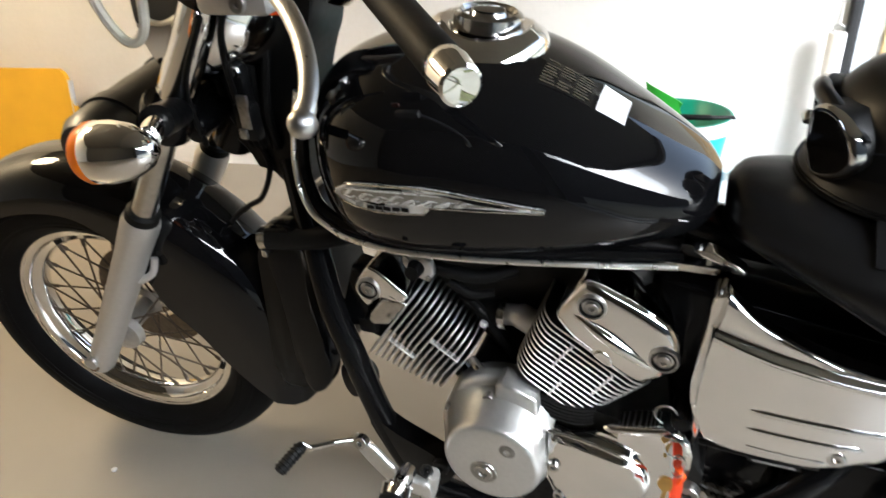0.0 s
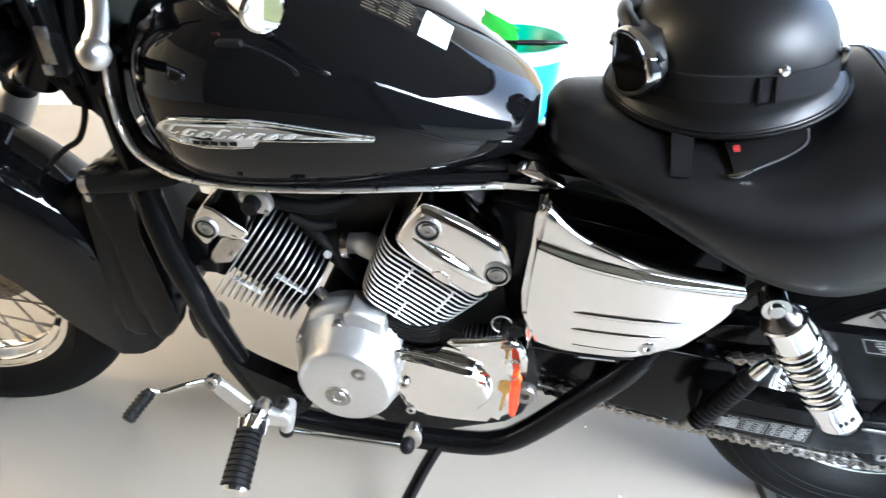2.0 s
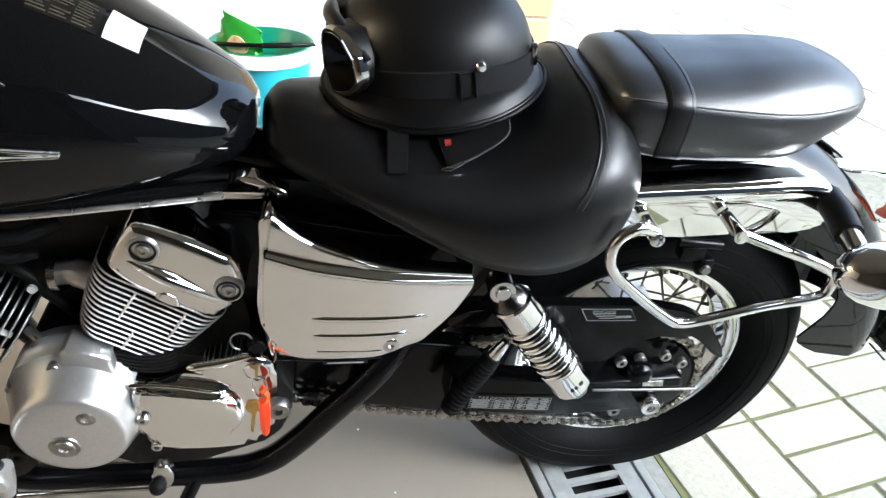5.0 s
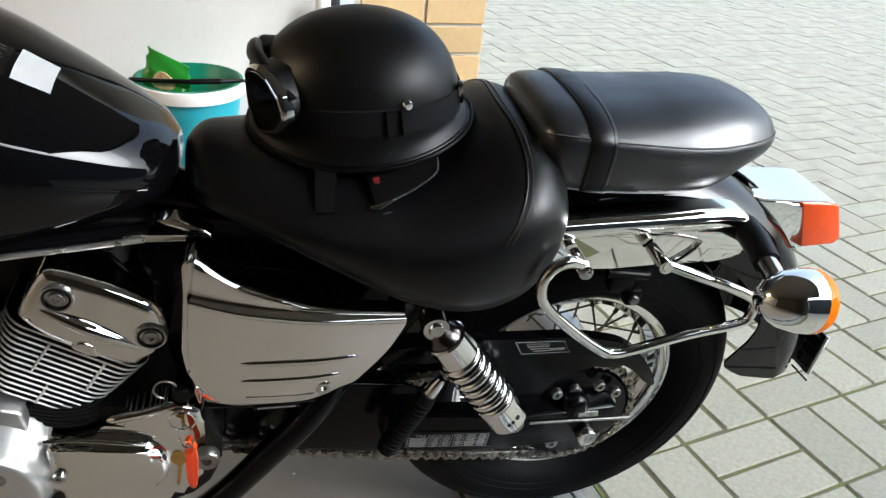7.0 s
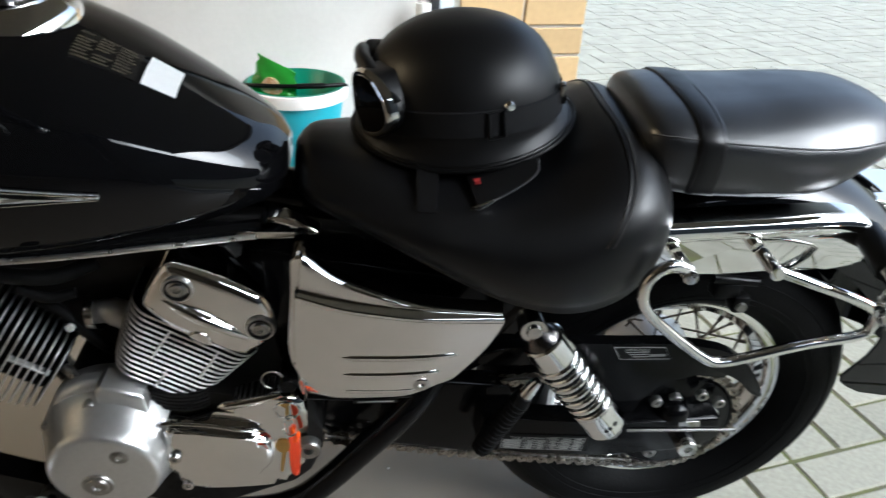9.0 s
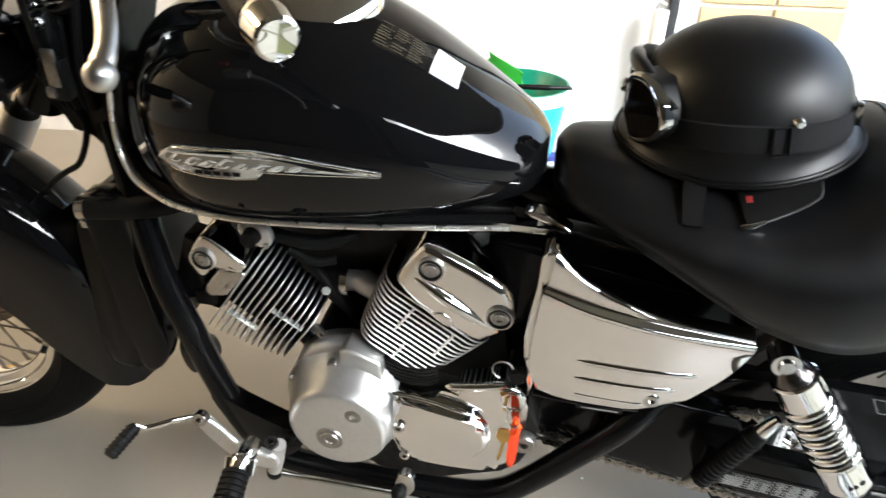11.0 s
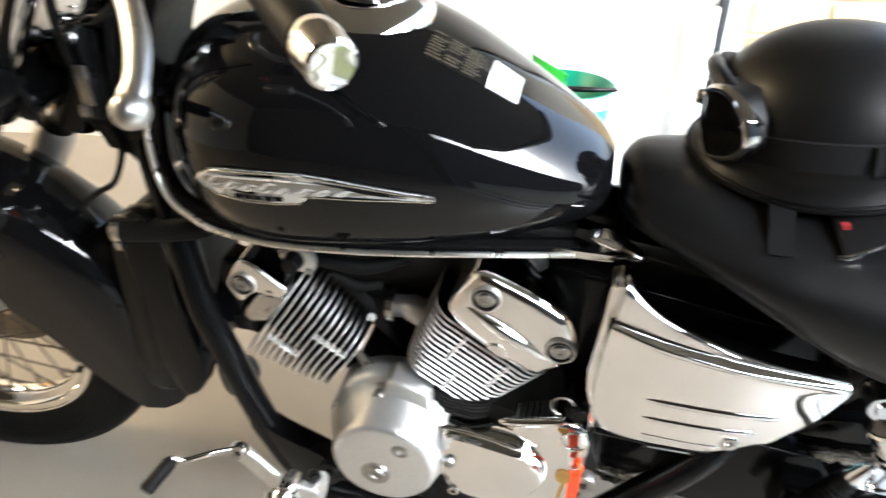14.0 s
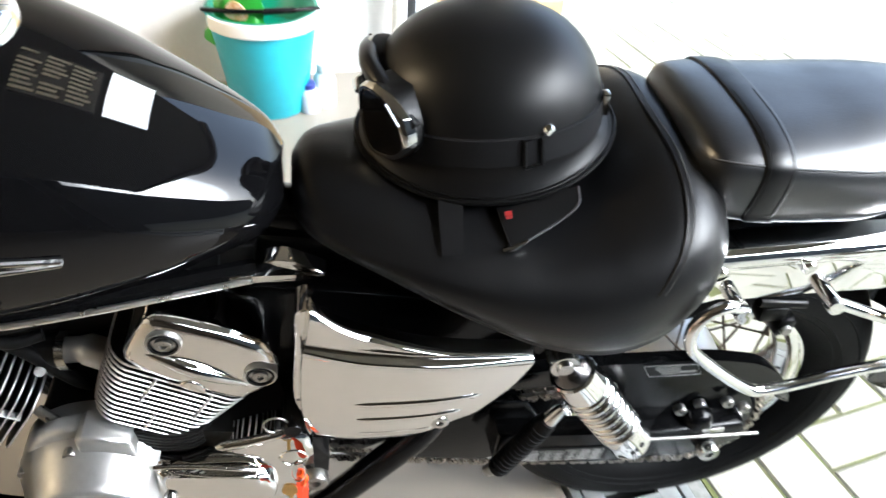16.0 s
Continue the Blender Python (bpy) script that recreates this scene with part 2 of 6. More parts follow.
def prism(outline, y0, y1, bevel=0.0, seg=3, front_only=True, m=None):
    return add_prism(bmesh.new(), outline, y0, y1, bevel, seg, front_only, m)


def smooth_outline(pts, n=4):
    """A closed smooth curve through (x, z) points."""
    k = len(pts)
    out = []
    for i in range(k):
        a, b, c, d = (Vector(pts[(i + j) % k]) for j in (-1, 0, 1, 2))
        for s in range(n):
            t = s / n
            p = 0.5 * (2 * b + (c - a) * t + (2 * a - 5 * b + 4 * c - d) * t * t + (3 * b - a - 3 * c + d) * t ** 3)
            out.append((p.x, p.y))
    return out


def domed_plate(outline, y0, y1, r, crown=0.0, n=5):
    """A plate with a broad rounded edge: an outline of (x, z), its front at y0, slightly crowned."""
    pts = [Vector(p) for p in outline]
    for _ in range(2):
        pts = [q for a, b in zip(pts, pts[1:] + pts[:1]) for q in (a.lerp(b, 0.2), a.lerp(b, 0.8))]
    k = len(pts)
    area = sum(a.x * b.y - a.y * b.x for a, b in zip(pts, pts[1:] + pts[:1]))
    inward = []
    for i in range(k):
        d = (pts[(i + 2) % k] - pts[i - 2]).normalized()
        inward.append(Vector((-d.y, d.x)) * (1 if area > 0 else -1))
    mid = sum(pts, Vector((0, 0))) / k
    loops = [[(p.x, y1, p.y) for p in pts]]
    for j in range(n + 1):
        a = math.pi / 2 * j / n
        loops.append([(p.x + w.x * r * (1 - math.cos(a)), y0 + r * (1 - math.sin(a)), p.y + w.y * r * (1 - math.cos(a))) for p, w in zip(pts, inward)])
    last = loops[-1]
    for g in (0.45, 0.85):
        loops.append([(mid.x + (x - mid.x) * (1 - g), y - crown * g, mid.y + (z - mid.y) * (1 - g)) for x, y, z in last])
    return rings(bmesh.new(), loops)


def lerp_table(rows, x):
    """Smooth interpolation in a table of (x, values...)."""
    xs = [r[0] for r in rows]
    return [float(smooth_at(xs, [r[k] for r in rows], x)) for k in range(1, len(rows[0]))]


def smooth_at(xs, ys, x):
    if x <= xs[0]:
        return ys[0]
    if x >= xs[-1]:
        return ys[-1]
    i = max(k for k in range(len(xs) - 1) if xs[k] <= x)
    h = xs[i + 1] - xs[i]
    def slope(k):
        if k == 0:
            return (ys[1] - ys[0]) / (xs[1] - xs[0])
        if k == len(xs) - 1:
            return (ys[-1] - ys[-2]) / (xs[-1] - xs[-2])
        return (ys[k + 1] - ys[k - 1]) / (xs[k + 1] - xs[k - 1])
    t = (x - xs[i]) / h
    return ((2 * t ** 3 - 3 * t * t + 1) * ys[i] + (t ** 3 - 2 * t * t + t) * h * slope(i)
            + (-2 * t ** 3 + 3 * t * t) * ys[i + 1] + (t ** 3 - t * t) * h * slope(i + 1))


def hexbolt(bm, c, d, r, h, washer=True):
    """A cap screw with a socket, on a round seat, its head along d."""
    m = to_dir(c, d)
    prof = [(0, h * 0.45), (r * 0.38, h * 0.45), (r * 0.42, h), (r * 0.9, h), (r, h * 0.85), (r, 0)]
    return add_lathe(bm, prof, m, 20)


# ---- the setting ----
G = pose(0, 0, 0, 0, 0, GARAGE)
WALL_Y, CORNER_X = 1.764, 0.645


def structure(name, bm, material, label, category, m=G, smooth=False):
    ob = part(name, bm, material, None, "", smooth, m)
    return tagged(ob, label, category, "", "structure")


structure("floor", box((-2.13, -0.55, -0.06), (4.02, 4.7, 0.12)), FLOOR, "grey-beige sealed concrete garage floor, slightly glossy", "floor")
structure("ground", box((25, 0, -0.40), (120, 120, 0.58)), JOINT, "ground of mossy sand under the paved yard", "ground")
structure("wall_north", box((-2.02, WALL_Y + 0.12, 1.25), (4.14, 0.24, 2.5)), WALL_PAINT, "white painted plaster garage side wall", "wall")
structure("wall_west", box((-4.21, -0.55, 1.25), (0.24, 4.86, 2.5)), WALL_PAINT, "white painted plaster garage end wall", "wall")
# unseen surfaces south and over the doorway, darkened to deepen the reflections
structure("wall_south", box((-2.02, -3.02, 1.25), (4.14, 0.24, 2.5)), DARK_SURROUND, "unseen garage side wall, kept dark for the motorcycle's reflections", "wall")
structure("wall_east_south", box((0.06, -2.50, 1.25), (0.24, 0.80, 2.5)), DARK_SURROUND, "unseen wall beside the garage doorway, kept dark for reflections", "wall")
# added out of view: blocks bright yard reflections on seats and tank flank
structure("wall_yard_unseen", box((6.5, -4.4, 1.5), (12.4, 0.24, 3.4)), DARK_SURROUND, "unseen dark screen wall added beside the yard to darken reflections", "wall")
structure("lintel", box((0.06, -0.1725, 2.32), (0.24, 3.855, 0.36)), DARK_SURROUND, "unseen lintel over the garage doorway, kept dark for reflections", "wall")
# closes the room out of view; its colour is darkened for reflections
structure("ceiling", box((-2.0, -0.55, 2.56), (4.6, 5.2, 0.12)), CEILING_DARKENED, "unseen garage ceiling, darkened for the motorcycle's reflections", "ceiling")

# door frame, its gasket and the brick reveal beyond it
structure("door_2", add_box(box((-0.175, -0.17, 2.085), (2.15, 3.72, 0.035), 0.004), (0.88, -0.17, 2.06), (0.03, 3.72, 0.08), 0.004), mat("brown_door_leaf", (0.13, 0.115, 0.095), 0.6, 0.0, 20, 0.15), "open brown-grey up-and-over garage door leaf overhead", "garage door")
structure("door_1", add_box(box((0.085, WALL_Y + 0.02, 1.2), (0.05, 0.075, 2.4), 0.004), (0.112, WALL_Y + 0.02, 1.2), (0.018, 0.05, 2.4), 0.003), DOOR_FRAME,
          "pale blue-grey metal garage door frame", "door frame")
structure("trim", add_box(box((0.044, WALL_Y - 0.010, 1.2), (0.026, 0.04, 2.4), 0.006), (0.060, WALL_Y - 0.005, 1.2), (0.012, 0.03, 2.4), 0.003), GASKET,
          "black rubber gasket along the door frame", "gasket")
pillar = structure("wall_east", box(((0.125 + CORNER_X) / 2, WALL_Y + 0.35, 1.3), (CORNER_X - 0.125 - 0.008, 0.66, 2.6)), MORTAR,
                   "yellow clinker brick door pillar with pale mortar joints", "brick wall")
COURSE, BRICK_L, BRICK_H = 0.111, 0.241, 0.099
brick_mesh = {}
for row in range(10):
    z = 0.004 + row * COURSE + COURSE / 2
    x1 = CORNER_X
    first = BRICK_L
    while x1 > 0.15:
        x0 = max(x1 - first, 0.128)
        key = round(x1 - x0, 3)
        if key not in brick_mesh:
            brick_mesh[key] = part("brick", box((0, 0, 0), (key, 0.05, BRICK_H), 0.003, seg=1), BRICK, pillar, smooth=False)
            brick_mesh[key].matrix_basis = pose((x0 + x1) / 2, WALL_Y + 0.036, z)
        else:
            b = new("brick", brick_mesh[key].data)
            b.parent = pillar
            b.matrix_basis = pose((x0 + x1) / 2, WALL_Y + 0.036 + random.uniform(-0.0015, 0.0015), z)
        x1 = x0 - 0.012
        first = BRICK_L

# drainage channel in front of the doorway
drain = empty("drain_channel", G @ pose(-0.005, -0.1, 0), "galvanised steel drain grating with long slots in the doorway", "drain")
part("trough", box((0, -0.2, -0.07), (0.19, 4.2, 0.06)), PIT, drain, "dark gully under the grating", False)
bm = box((-0.098, -0.2, -0.018), (0.018, 4.2, 0.05), 0.002)
add_box(bm, (0.098, -0.2, -0.018), (0.018, 4.2, 0.05), 0.002)
part("kerb_rail", bm, GALV, drain, "grey edge rails of the channel", False)
bm = bmesh.new()
add_box(bm, (-0.067, -0.2, 0.0), (0.036, 4.2, 0.010), 0.0015)
add_box(bm, (0.067, -0.2, 0.0), (0.036, 4.2, 0.010), 0.0015)
for k in range(124):
    y = -2.28 + k * 0.034
    if k % 9 == 8:
        add_box(bm, (0, y, 0.0), (0.098, 0.034, 0.0096))
    add_box(bm, (0, y - 0.0112, 0.0), (0.098, 0.0115, 0.0096))
part("edging", box((0.126, -0.2, -0.026), (0.032, 4.2, 0.05), 0.003), mat("concrete_edging", (0.28, 0.28, 0.25), 0.85, 0.0, 60, 0.3, bump=0.4, bump_scale=200), drain, "grey concrete edging beside the channel", False)
part("grating", bm, GALV, drain, "", False)

# paving: basket weave of concrete blocks, with moss in the joints
PA, PB, GAP = 0.1215, 0.0987, 0.0062          # paver widths along and across the yard
PAVE = pose(0.3845, 0.020, 0, 0, 0, 3.3)
paving = structure("pavement", box((6.82, 3.5, -0.0505), (13.36, 21, 0.094)), JOINT, "grey concrete block paving in basket weave with mossy joints", "paving")
meshes = []
for dx, dy in ((2 * PA, PB), (PA, 2 * PB)):
    holder = box((0, 0, -0.03), (dx - GAP, dy - GAP, 0.06), 0.004, seg=1)
    me = bpy.data.meshes.new("paver")
    holder.to_mesh(me)
    holder.free()
    me.materials.append(PAVER)
    meshes.append(me)
near, far = [], []
for i in range(-14, 58):
    for j in range(-50, 75):
        # pairs of blocks fill squares that turn by a right angle from one to the next
        cx, cy = 2 * PA * i, 2 * PB * j
        if (i + j) % 2:
            blocks = [(cx + PA, cy + PB * 0.5, 0), (cx + PA, cy + PB * 1.5, 0)]
        else:
            blocks = [(cx + PA * 0.5, cy + PB, 1), (cx + PA * 1.5, cy + PB, 1)]
        for u, v, k in blocks:
            p = PAVE @ Vector((u, v, 0))
            x, y = p.x, p.y
            if x < 0.19 or x > 13 or y < -7 or y > 14 or (y > WALL_Y - 0.02 and x < CORNER_X + 0.10):
                continue
            (near if (x < 1.75 and -0.45 < y < 1.95) else far).append((u, v, k))
near.sort(key=lambda s: (s[0] - 0.2) ** 2 + (s[1] - 0.4) ** 2)
far += near[290:]
for x, y, k in near[:290]:
    ob = new("paver", meshes[k])
    ob.parent = paving
    ob.matrix_basis = PAVE @ pose(x, y, random.uniform(-0.0015, 0.0015), random.uniform(-0.3, 0.3), random.uniform(-0.3, 0.3), random.uniform(-0.5, 0.5))
verts, faces = [], []
for x, y, k in far:
    dx, dy = (PA - GAP / 2, (PB - GAP) / 2) if k == 0 else ((PA - GAP) / 2, PB - GAP / 2)
    z = random.uniform(-0.002, 0.002)
    b = len(verts)
    verts += [(x - dx, y - dy, z), (x + dx, y - dy, z), (x + dx, y + dy, z), (x - dx, y + dy, z)]
    verts += [(x - dx, y - dy, -0.03), (x + dx, y - dy, -0.03), (x + dx, y + dy, -0.03), (x - dx, y + dy, -0.03)]
    faces += [(b, b + 1, b + 2, b + 3), (b, b + 4, b + 5, b + 1), (b + 1, b + 5, b + 6, b + 2), (b + 2, b + 6, b + 7, b + 3), (b + 3, b + 7, b + 4, b)]
me = bpy.data.meshes.new("far_pavers")
me.from_pydata(verts, [], faces)
PAVER_FAR = mat("grey_concrete_paver_far", (0.398, 0.383, 0.305), 0.85, 0.0, 9, 0.25, bump=0.3, bump_scale=200)
me.materials.append(PAVER_FAR)
fp = new("paver_field", me)
fp.parent = paving
fp.matrix_basis = PAVE
tagged(fp, "", "", "", "stuff")

# ---- light in the garage ----
# added lamp, out of view, that warms the west wall and front floor
lamp = empty("unseen_ceiling_lamp", G @ pose(-3.4, 0.60, 2.43), "unseen warm ceiling lamp added to light the garage's west end", "lamp")
part("shade", lathe([(0, -0.05), (0.09, -0.042), (0.13, -0.02), (0.14, 0.0), (0, 0.0)], None, 24), glow("warm_lamp_glass", (1.0, 0.78, 0.50), 6.0), lamp)
part("base", lathe([(0.15, 0.0), (0.15, 0.05), (0, 0.05)], None, 24), WHITE_PL, lamp)
bulb = new("unseen_ceiling_light", bpy.data.lights.new("unseen_ceiling_light", "POINT"))
bulb.data.energy, bulb.data.color, bulb.data.shadow_soft_size = 46, (1.0, 0.71, 0.39), 0.30
bulb.location = G @ Vector((-3.4, 0.60, 2.30))


# ---- the motorcycle ----
# Its own axes: x to the rear, y to its right, z up, from the rear axle.
bike = empty("motorcycle", pose(0, 0, AXLE_H, LEAN_DEG, 0, 0), "black cruiser motorcycle with chrome parts, leaning on its side stand", "motorcycle")
RAKE = radians(34.5)
FORK_AXIS = Vector((math.sin(RAKE), 0, math.cos(RAKE)))
STEER = Matrix.Translation((-1.554, -0.031, 0.0150)) @ Matrix.Rotation(radians(7.2), 4, FORK_AXIS)


def wheel(name, m, rim_r, tyre_r, half, hub_r, hub_w, nspokes, label):
    """A spoked wheel: the hub carries the tyre, the rim and each spoke."""
    side = m @ Matrix.Rotation(radians(90), 4, "X")      # lathe axis onto the wheel's axle
    hub = part(name, lathe([(0.012, -hub_w), (hub_r, -hub_w), (hub_r, -hub_w + 0.008), (hub_r * 0.72, -hub_w + 0.014), (hub_r * 0.66, 0),
                            (hub_r * 0.72, hub_w - 0.014), (hub_r, hub_w - 0.008), (hub_r, hub_w), (0.012, hub_w)], side, 32), ALU_PAINT, bike, label)
    minor = (tyre_r - rim_r) / 2 + 0.006
    rc = tyre_r - minor * 0.98
    prof = []
    for k in range(25):
        a = radians(-52) + radians(284) * k / 24
        # squashed round profile, open towards the rim
        prof.append((rc + minor * math.sin(a), half * 1.22 * math.cos(a)))
    prof += [(rim_r - 0.004, -half * 0.62), (rim_r - 0.004, half * 0.62)]
    part("tyre", lathe(prof, side, 96, closed=True), TYRE, hub, "black rubber tyre")
    for a, rr in ((-22, 0.0011), (-12, 0.0008), (14, 0.0009)):
        for sg in (1, -1):
            cr, ch = rc + minor * math.sin(radians(a)), sg * half * 1.22 * math.cos(radians(a))
            part("sidewall_line", lathe([(cr + rr * math.cos(q), ch + rr * math.sin(q)) for q in (0, math.pi / 3, 2 * math.pi / 3, math.pi, 4 * math.pi / 3, 5 * math.pi / 3)], side, 96, closed=True), TYRE, hub)
    w = half * 0.74
    shape = [(0.010, 1.0), (0.013, 0.92), (0.004, 0.84), (-0.008, 0.79), (-0.0155, 0.70), (-0.0175, 0.56), (-0.0200, 0.48), (-0.0300, 0.40), (-0.0340, 0.26)]
    back = [(0.006, -1.0), (-0.006, -0.84), (-0.013, 0.0), (-0.006, 0.84), (0.006, 1.0)]
    prof = [(rim_r + g, w * q) for g, q in shape] + [(rim_r - 0.0348, 0.0)] + [(rim_r + g, -w * q) for g, q in reversed(shape)] + [(rim_r + g, w * q) for g, q in back]
    part("rim", lathe(prof, side, 96, closed=True), CHROME, hub, "chrome-plated rim")
    for k in range(nspokes):
        s = 1 if k % 2 else -1
        a = 2 * math.pi * (k // 2) / (nspokes / 2) + (0.09 if s > 0 else 0)
        lean = 0.55 if (k // 2) % 2 else -0.55
        h = Vector((hub_r * 0.93 * math.cos(a + lean), s * hub_w * 0.93, hub_r * 0.93 * math.sin(a + lean)))
        e = Vector(((rim_r - 0.033) * math.cos(a), s * 0.006, (rim_r - 0.033) * math.sin(a)))
        bm = tube([m @ h, m @ e], 0.0019, 6)
        add_tube(bm, [m @ (e + (h - e) * 0.10), m @ e], 0.0034, 6)
        part("spoke", bm, SPOKE, hub)
    return hub


front_wheel = wheel("front_wheel", STEER, 0.219, 0.3130, 0.048, 0.032, 0.045, 36, "silver hub with wire spokes")
sticker = []
for k in range(5):
    a = radians(-172.6 + 1.6 * k)
    sticker.append([STEER @ Vector((r * math.cos(a), y, r * math.sin(a))) for r, y in ((0.1905, 0.0150), (0.1838, 0.0085), (0.1852, 0.0085), (0.1920, 0.0150))])
part("rim_sticker", rings(bmesh.new(), sticker), mat("pale_blue_sticker", (0.14, 0.55, 0.62), 0.5, 0.0, 60, 0.1), front_wheel, "small pale blue sticker on the rim", False)
rear_wheel = wheel("rear_wheel", Matrix.Translation((0.006, 0, -0.010)), 0.187, 0.2925, 0.058, 0.075, 0.06, 36, "silver drum hub with wire spokes")

# tank: cross-sections along its length
TANK = [  # x, bottom, top, half width
    (-1.046, 0.430, 0.486, 0.030), (-1.040, 0.400, 0.512, 0.070), (-1.025, 0.375, 0.530, 0.108), (-1.000, 0.355, 0.546, 0.138), (-0.960, 0.340, 0.560, 0.160),
    (-0.900, 0.335, 0.570, 0.172), (-0.840, 0.337, 0.570, 0.172), (-0.780, 0.341, 0.558, 0.165), (-0.720, 0.347, 0.532, 0.152),
    (-0.660, 0.354, 0.496, 0.132), (-0.620, 0.360, 0.470, 0.114), (-0.585, 0.365, 0.446, 0.094), (-0.562, 0.370, 0.428, 0.072), (-0.548, 0.378, 0.412, 0.040)]
SECTION = [(0.0, 0.0), (0.45, 0.0), (0.80, 0.0), (0.875, 0.025), (0.945, 0.12), (0.99, 0.27), (1.0, 0.42), (0.965, 0.58), (0.86, 0.745), (0.66, 0.89), (0.36, 0.975), (0.0, 1.0)]


def tank_mesh():
    bm = bmesh.new()
    sec = spline([(a, b, 0) for a, b in SECTION], 3)
    loops = []
    xs = [-1.046 + 0.498 * k / 96 for k in range(97)]
    for x in xs:
        zb, zt, w = lerp_table(TANK, x)
        left = [(x, -w * p.x, zb + (zt - zb) * p.y) for p in sec]
        right = [(x, w * p.x, zb + (zt - zb) * p.y) for p in sec[-2:0:-1]]
        loops.append(left + right)
    return rings(bm, loops)


tank = part("fuel_tank", tank_mesh(), PAINT, bike, "glossy black teardrop fuel tank")

# chrome seam along the tank's lower edge, ending in a pointed tail
rim_line = [Vector(p) for p in ((-1.0330, -0.112, 0.5220), (-1.0540, -0.106, 0.4590), (-1.0600, -0.107, 0.4130), (-1.0530, -0.114, 0.3820), (-1.0340, -0.126, 0.3610),
                                 (-1.0030, -0.138, 0.3500), (-0.9690, -0.149, 0.3455), (-0.9033, -0.159, 0.3450), (-0.8297, -0.159, 0.3472), (-0.7631, -0.151, 0.3475),
                                 (-0.7000, -0.139, 0.3476), (-0.6394, -0.122, 0.3445), (-0.5799, -0.107, 0.3426))]
pts = spline(rim_line, 6)
part("seam_trim", tube([p + Vector((0, -0.0025, -0.0005)) for p in pts], 0.0035, 10), mat("bright_trim", (0.86, 0.85, 0.82), 0.30, 1.0, 60, 0.05, rough_var=0.05), tank, "thin chrome trim along the tank seam")
bm = prism(smooth_outline([(-0.600, 0.3475), (-0.575, 0.3475), (-0.540, 0.3470), (-0.509, 0.3440), (-0.520, 0.3405), (-0.545, 0.3395), (-0.580, 0.3390), (-0.600, 0.3395)], 2), -0.110, -0.092, 0.003)
add_prism(bm, smooth_outline([(-0.566, 0.3640), (-0.555, 0.3670), (-0.544, 0.3665), (-0.530, 0.3590), (-0.509, 0.3465), (-0.522, 0.3470), (-0.540, 0.3540)], 2), -0.109, -0.090, 0.002)
part("tail_trim", bm, CHROME, tank, "chrome arrow-shaped end piece")
# lower lip of the tank between trim and frame
part("tank_lip", tube([p + Vector((0.003, 0.013, 0.001)) for p in pts[4:]], 0.010, 8), FRAME, tank)


def on_tank(x, z, proud=0.0):
    """A point on the left flank at that x and height, and the normal there."""
    zb, zt, w = lerp_table(TANK, x)
    f = spline([(a, b, 0) for a, b in SECTION], 8)[12:]
    t = (z - zb) / (zt - zb)
    p = min(f, key=lambda q: abs(q.y - t))
    return Vector((x, -w * p.x - proud, z))


# emblem: a chrome comet-shaped badge with raised bars
em_out = [(-0.9748, 0.4154), (-0.9676, 0.4244), (-0.9550, 0.4324), (-0.9389, 0.4359), (-0.9078, 0.4395), (-0.8536, 0.4424), (-0.8222, 0.4394), (-0.7918, 0.4344), (-0.7568, 0.4279), (-0.7201, 0.4208),
          (-0.7200, 0.4173), (-0.7567, 0.4196), (-0.7920, 0.4200), (-0.8226, 0.4204), (-0.8486, 0.4194), (-0.8510, 0.4110), (-0.8755, 0.4080), (-0.9113, 0.4054), (-0.9428, 0.4062), (-0.9633, 0.4095)]


def on_badge(x, z, proud=0.0):
    """A point of the badge on the tank's flank."""
    return on_tank(x, z, proud)


def tank_plate(outline, proud, thick):
    bm = bmesh.new()
    a = [bm.verts.new(on_badge(x, z, proud)) for x, z in outline]
    b = [bm.verts.new(on_badge(x, z, proud - thick)) for x, z in outline]
    bm.faces.new(a)
    for i in range(len(a)):
        j = (i + 1) % len(a)
        bm.faces.new((a[i], b[i], b[j], a[j]))
    bmesh.ops.triangulate(bm, faces=[f for f in bm.faces if len(f.verts) > 4])
    return bm


emblem = part("emblem", tank_plate(em_out, 0.0045, 0.006), BADGE, tank, "silver comet-shaped tank badge")
line = [on_badge(x, z, 0.0052) for x, z in em_out]
part("badge_border", tube(line + [line[0]], 0.0011, 6), CHROME, emblem)
field = [(-0.964, 0.4180), (-0.956, 0.4265), (-0.920, 0.4325), (-0.870, 0.4370), (-0.830, 0.4365), (-0.790, 0.4310), (-0.775, 0.4265), (-0.800, 0.4235), (-0.850, 0.4220), (-0.920, 0.4170), (-0.950, 0.4140)]
part("badge_field", tank_plate(smooth_outline(field, 2), 0.0050, 0.002), mat("badge_grey", (0.34, 0.32, 0.28), 0.35, 0.6, 90, 0.2), emblem, "grey recessed field of the badge")
# long dark slots that run to the badge's tip
for x0, z0, x1, z1 in ((-0.835, 0.4372, -0.735, 0.4232), (-0.805, 0.4312, -0.745, 0.4222), (-0.845, 0.4222, -0.750, 0.4204)):
    part("badge_stripe", tube([on_badge(x0 + (x1 - x0) * k / 5, z0 + (z1 - z0) * k / 5, 0.0052) for k in range(6)], [0.0004, 0.0013, 0.0016, 0.0013, 0.0008, 0.0003], 6), PLASTIC, emblem, "black slot of the badge")
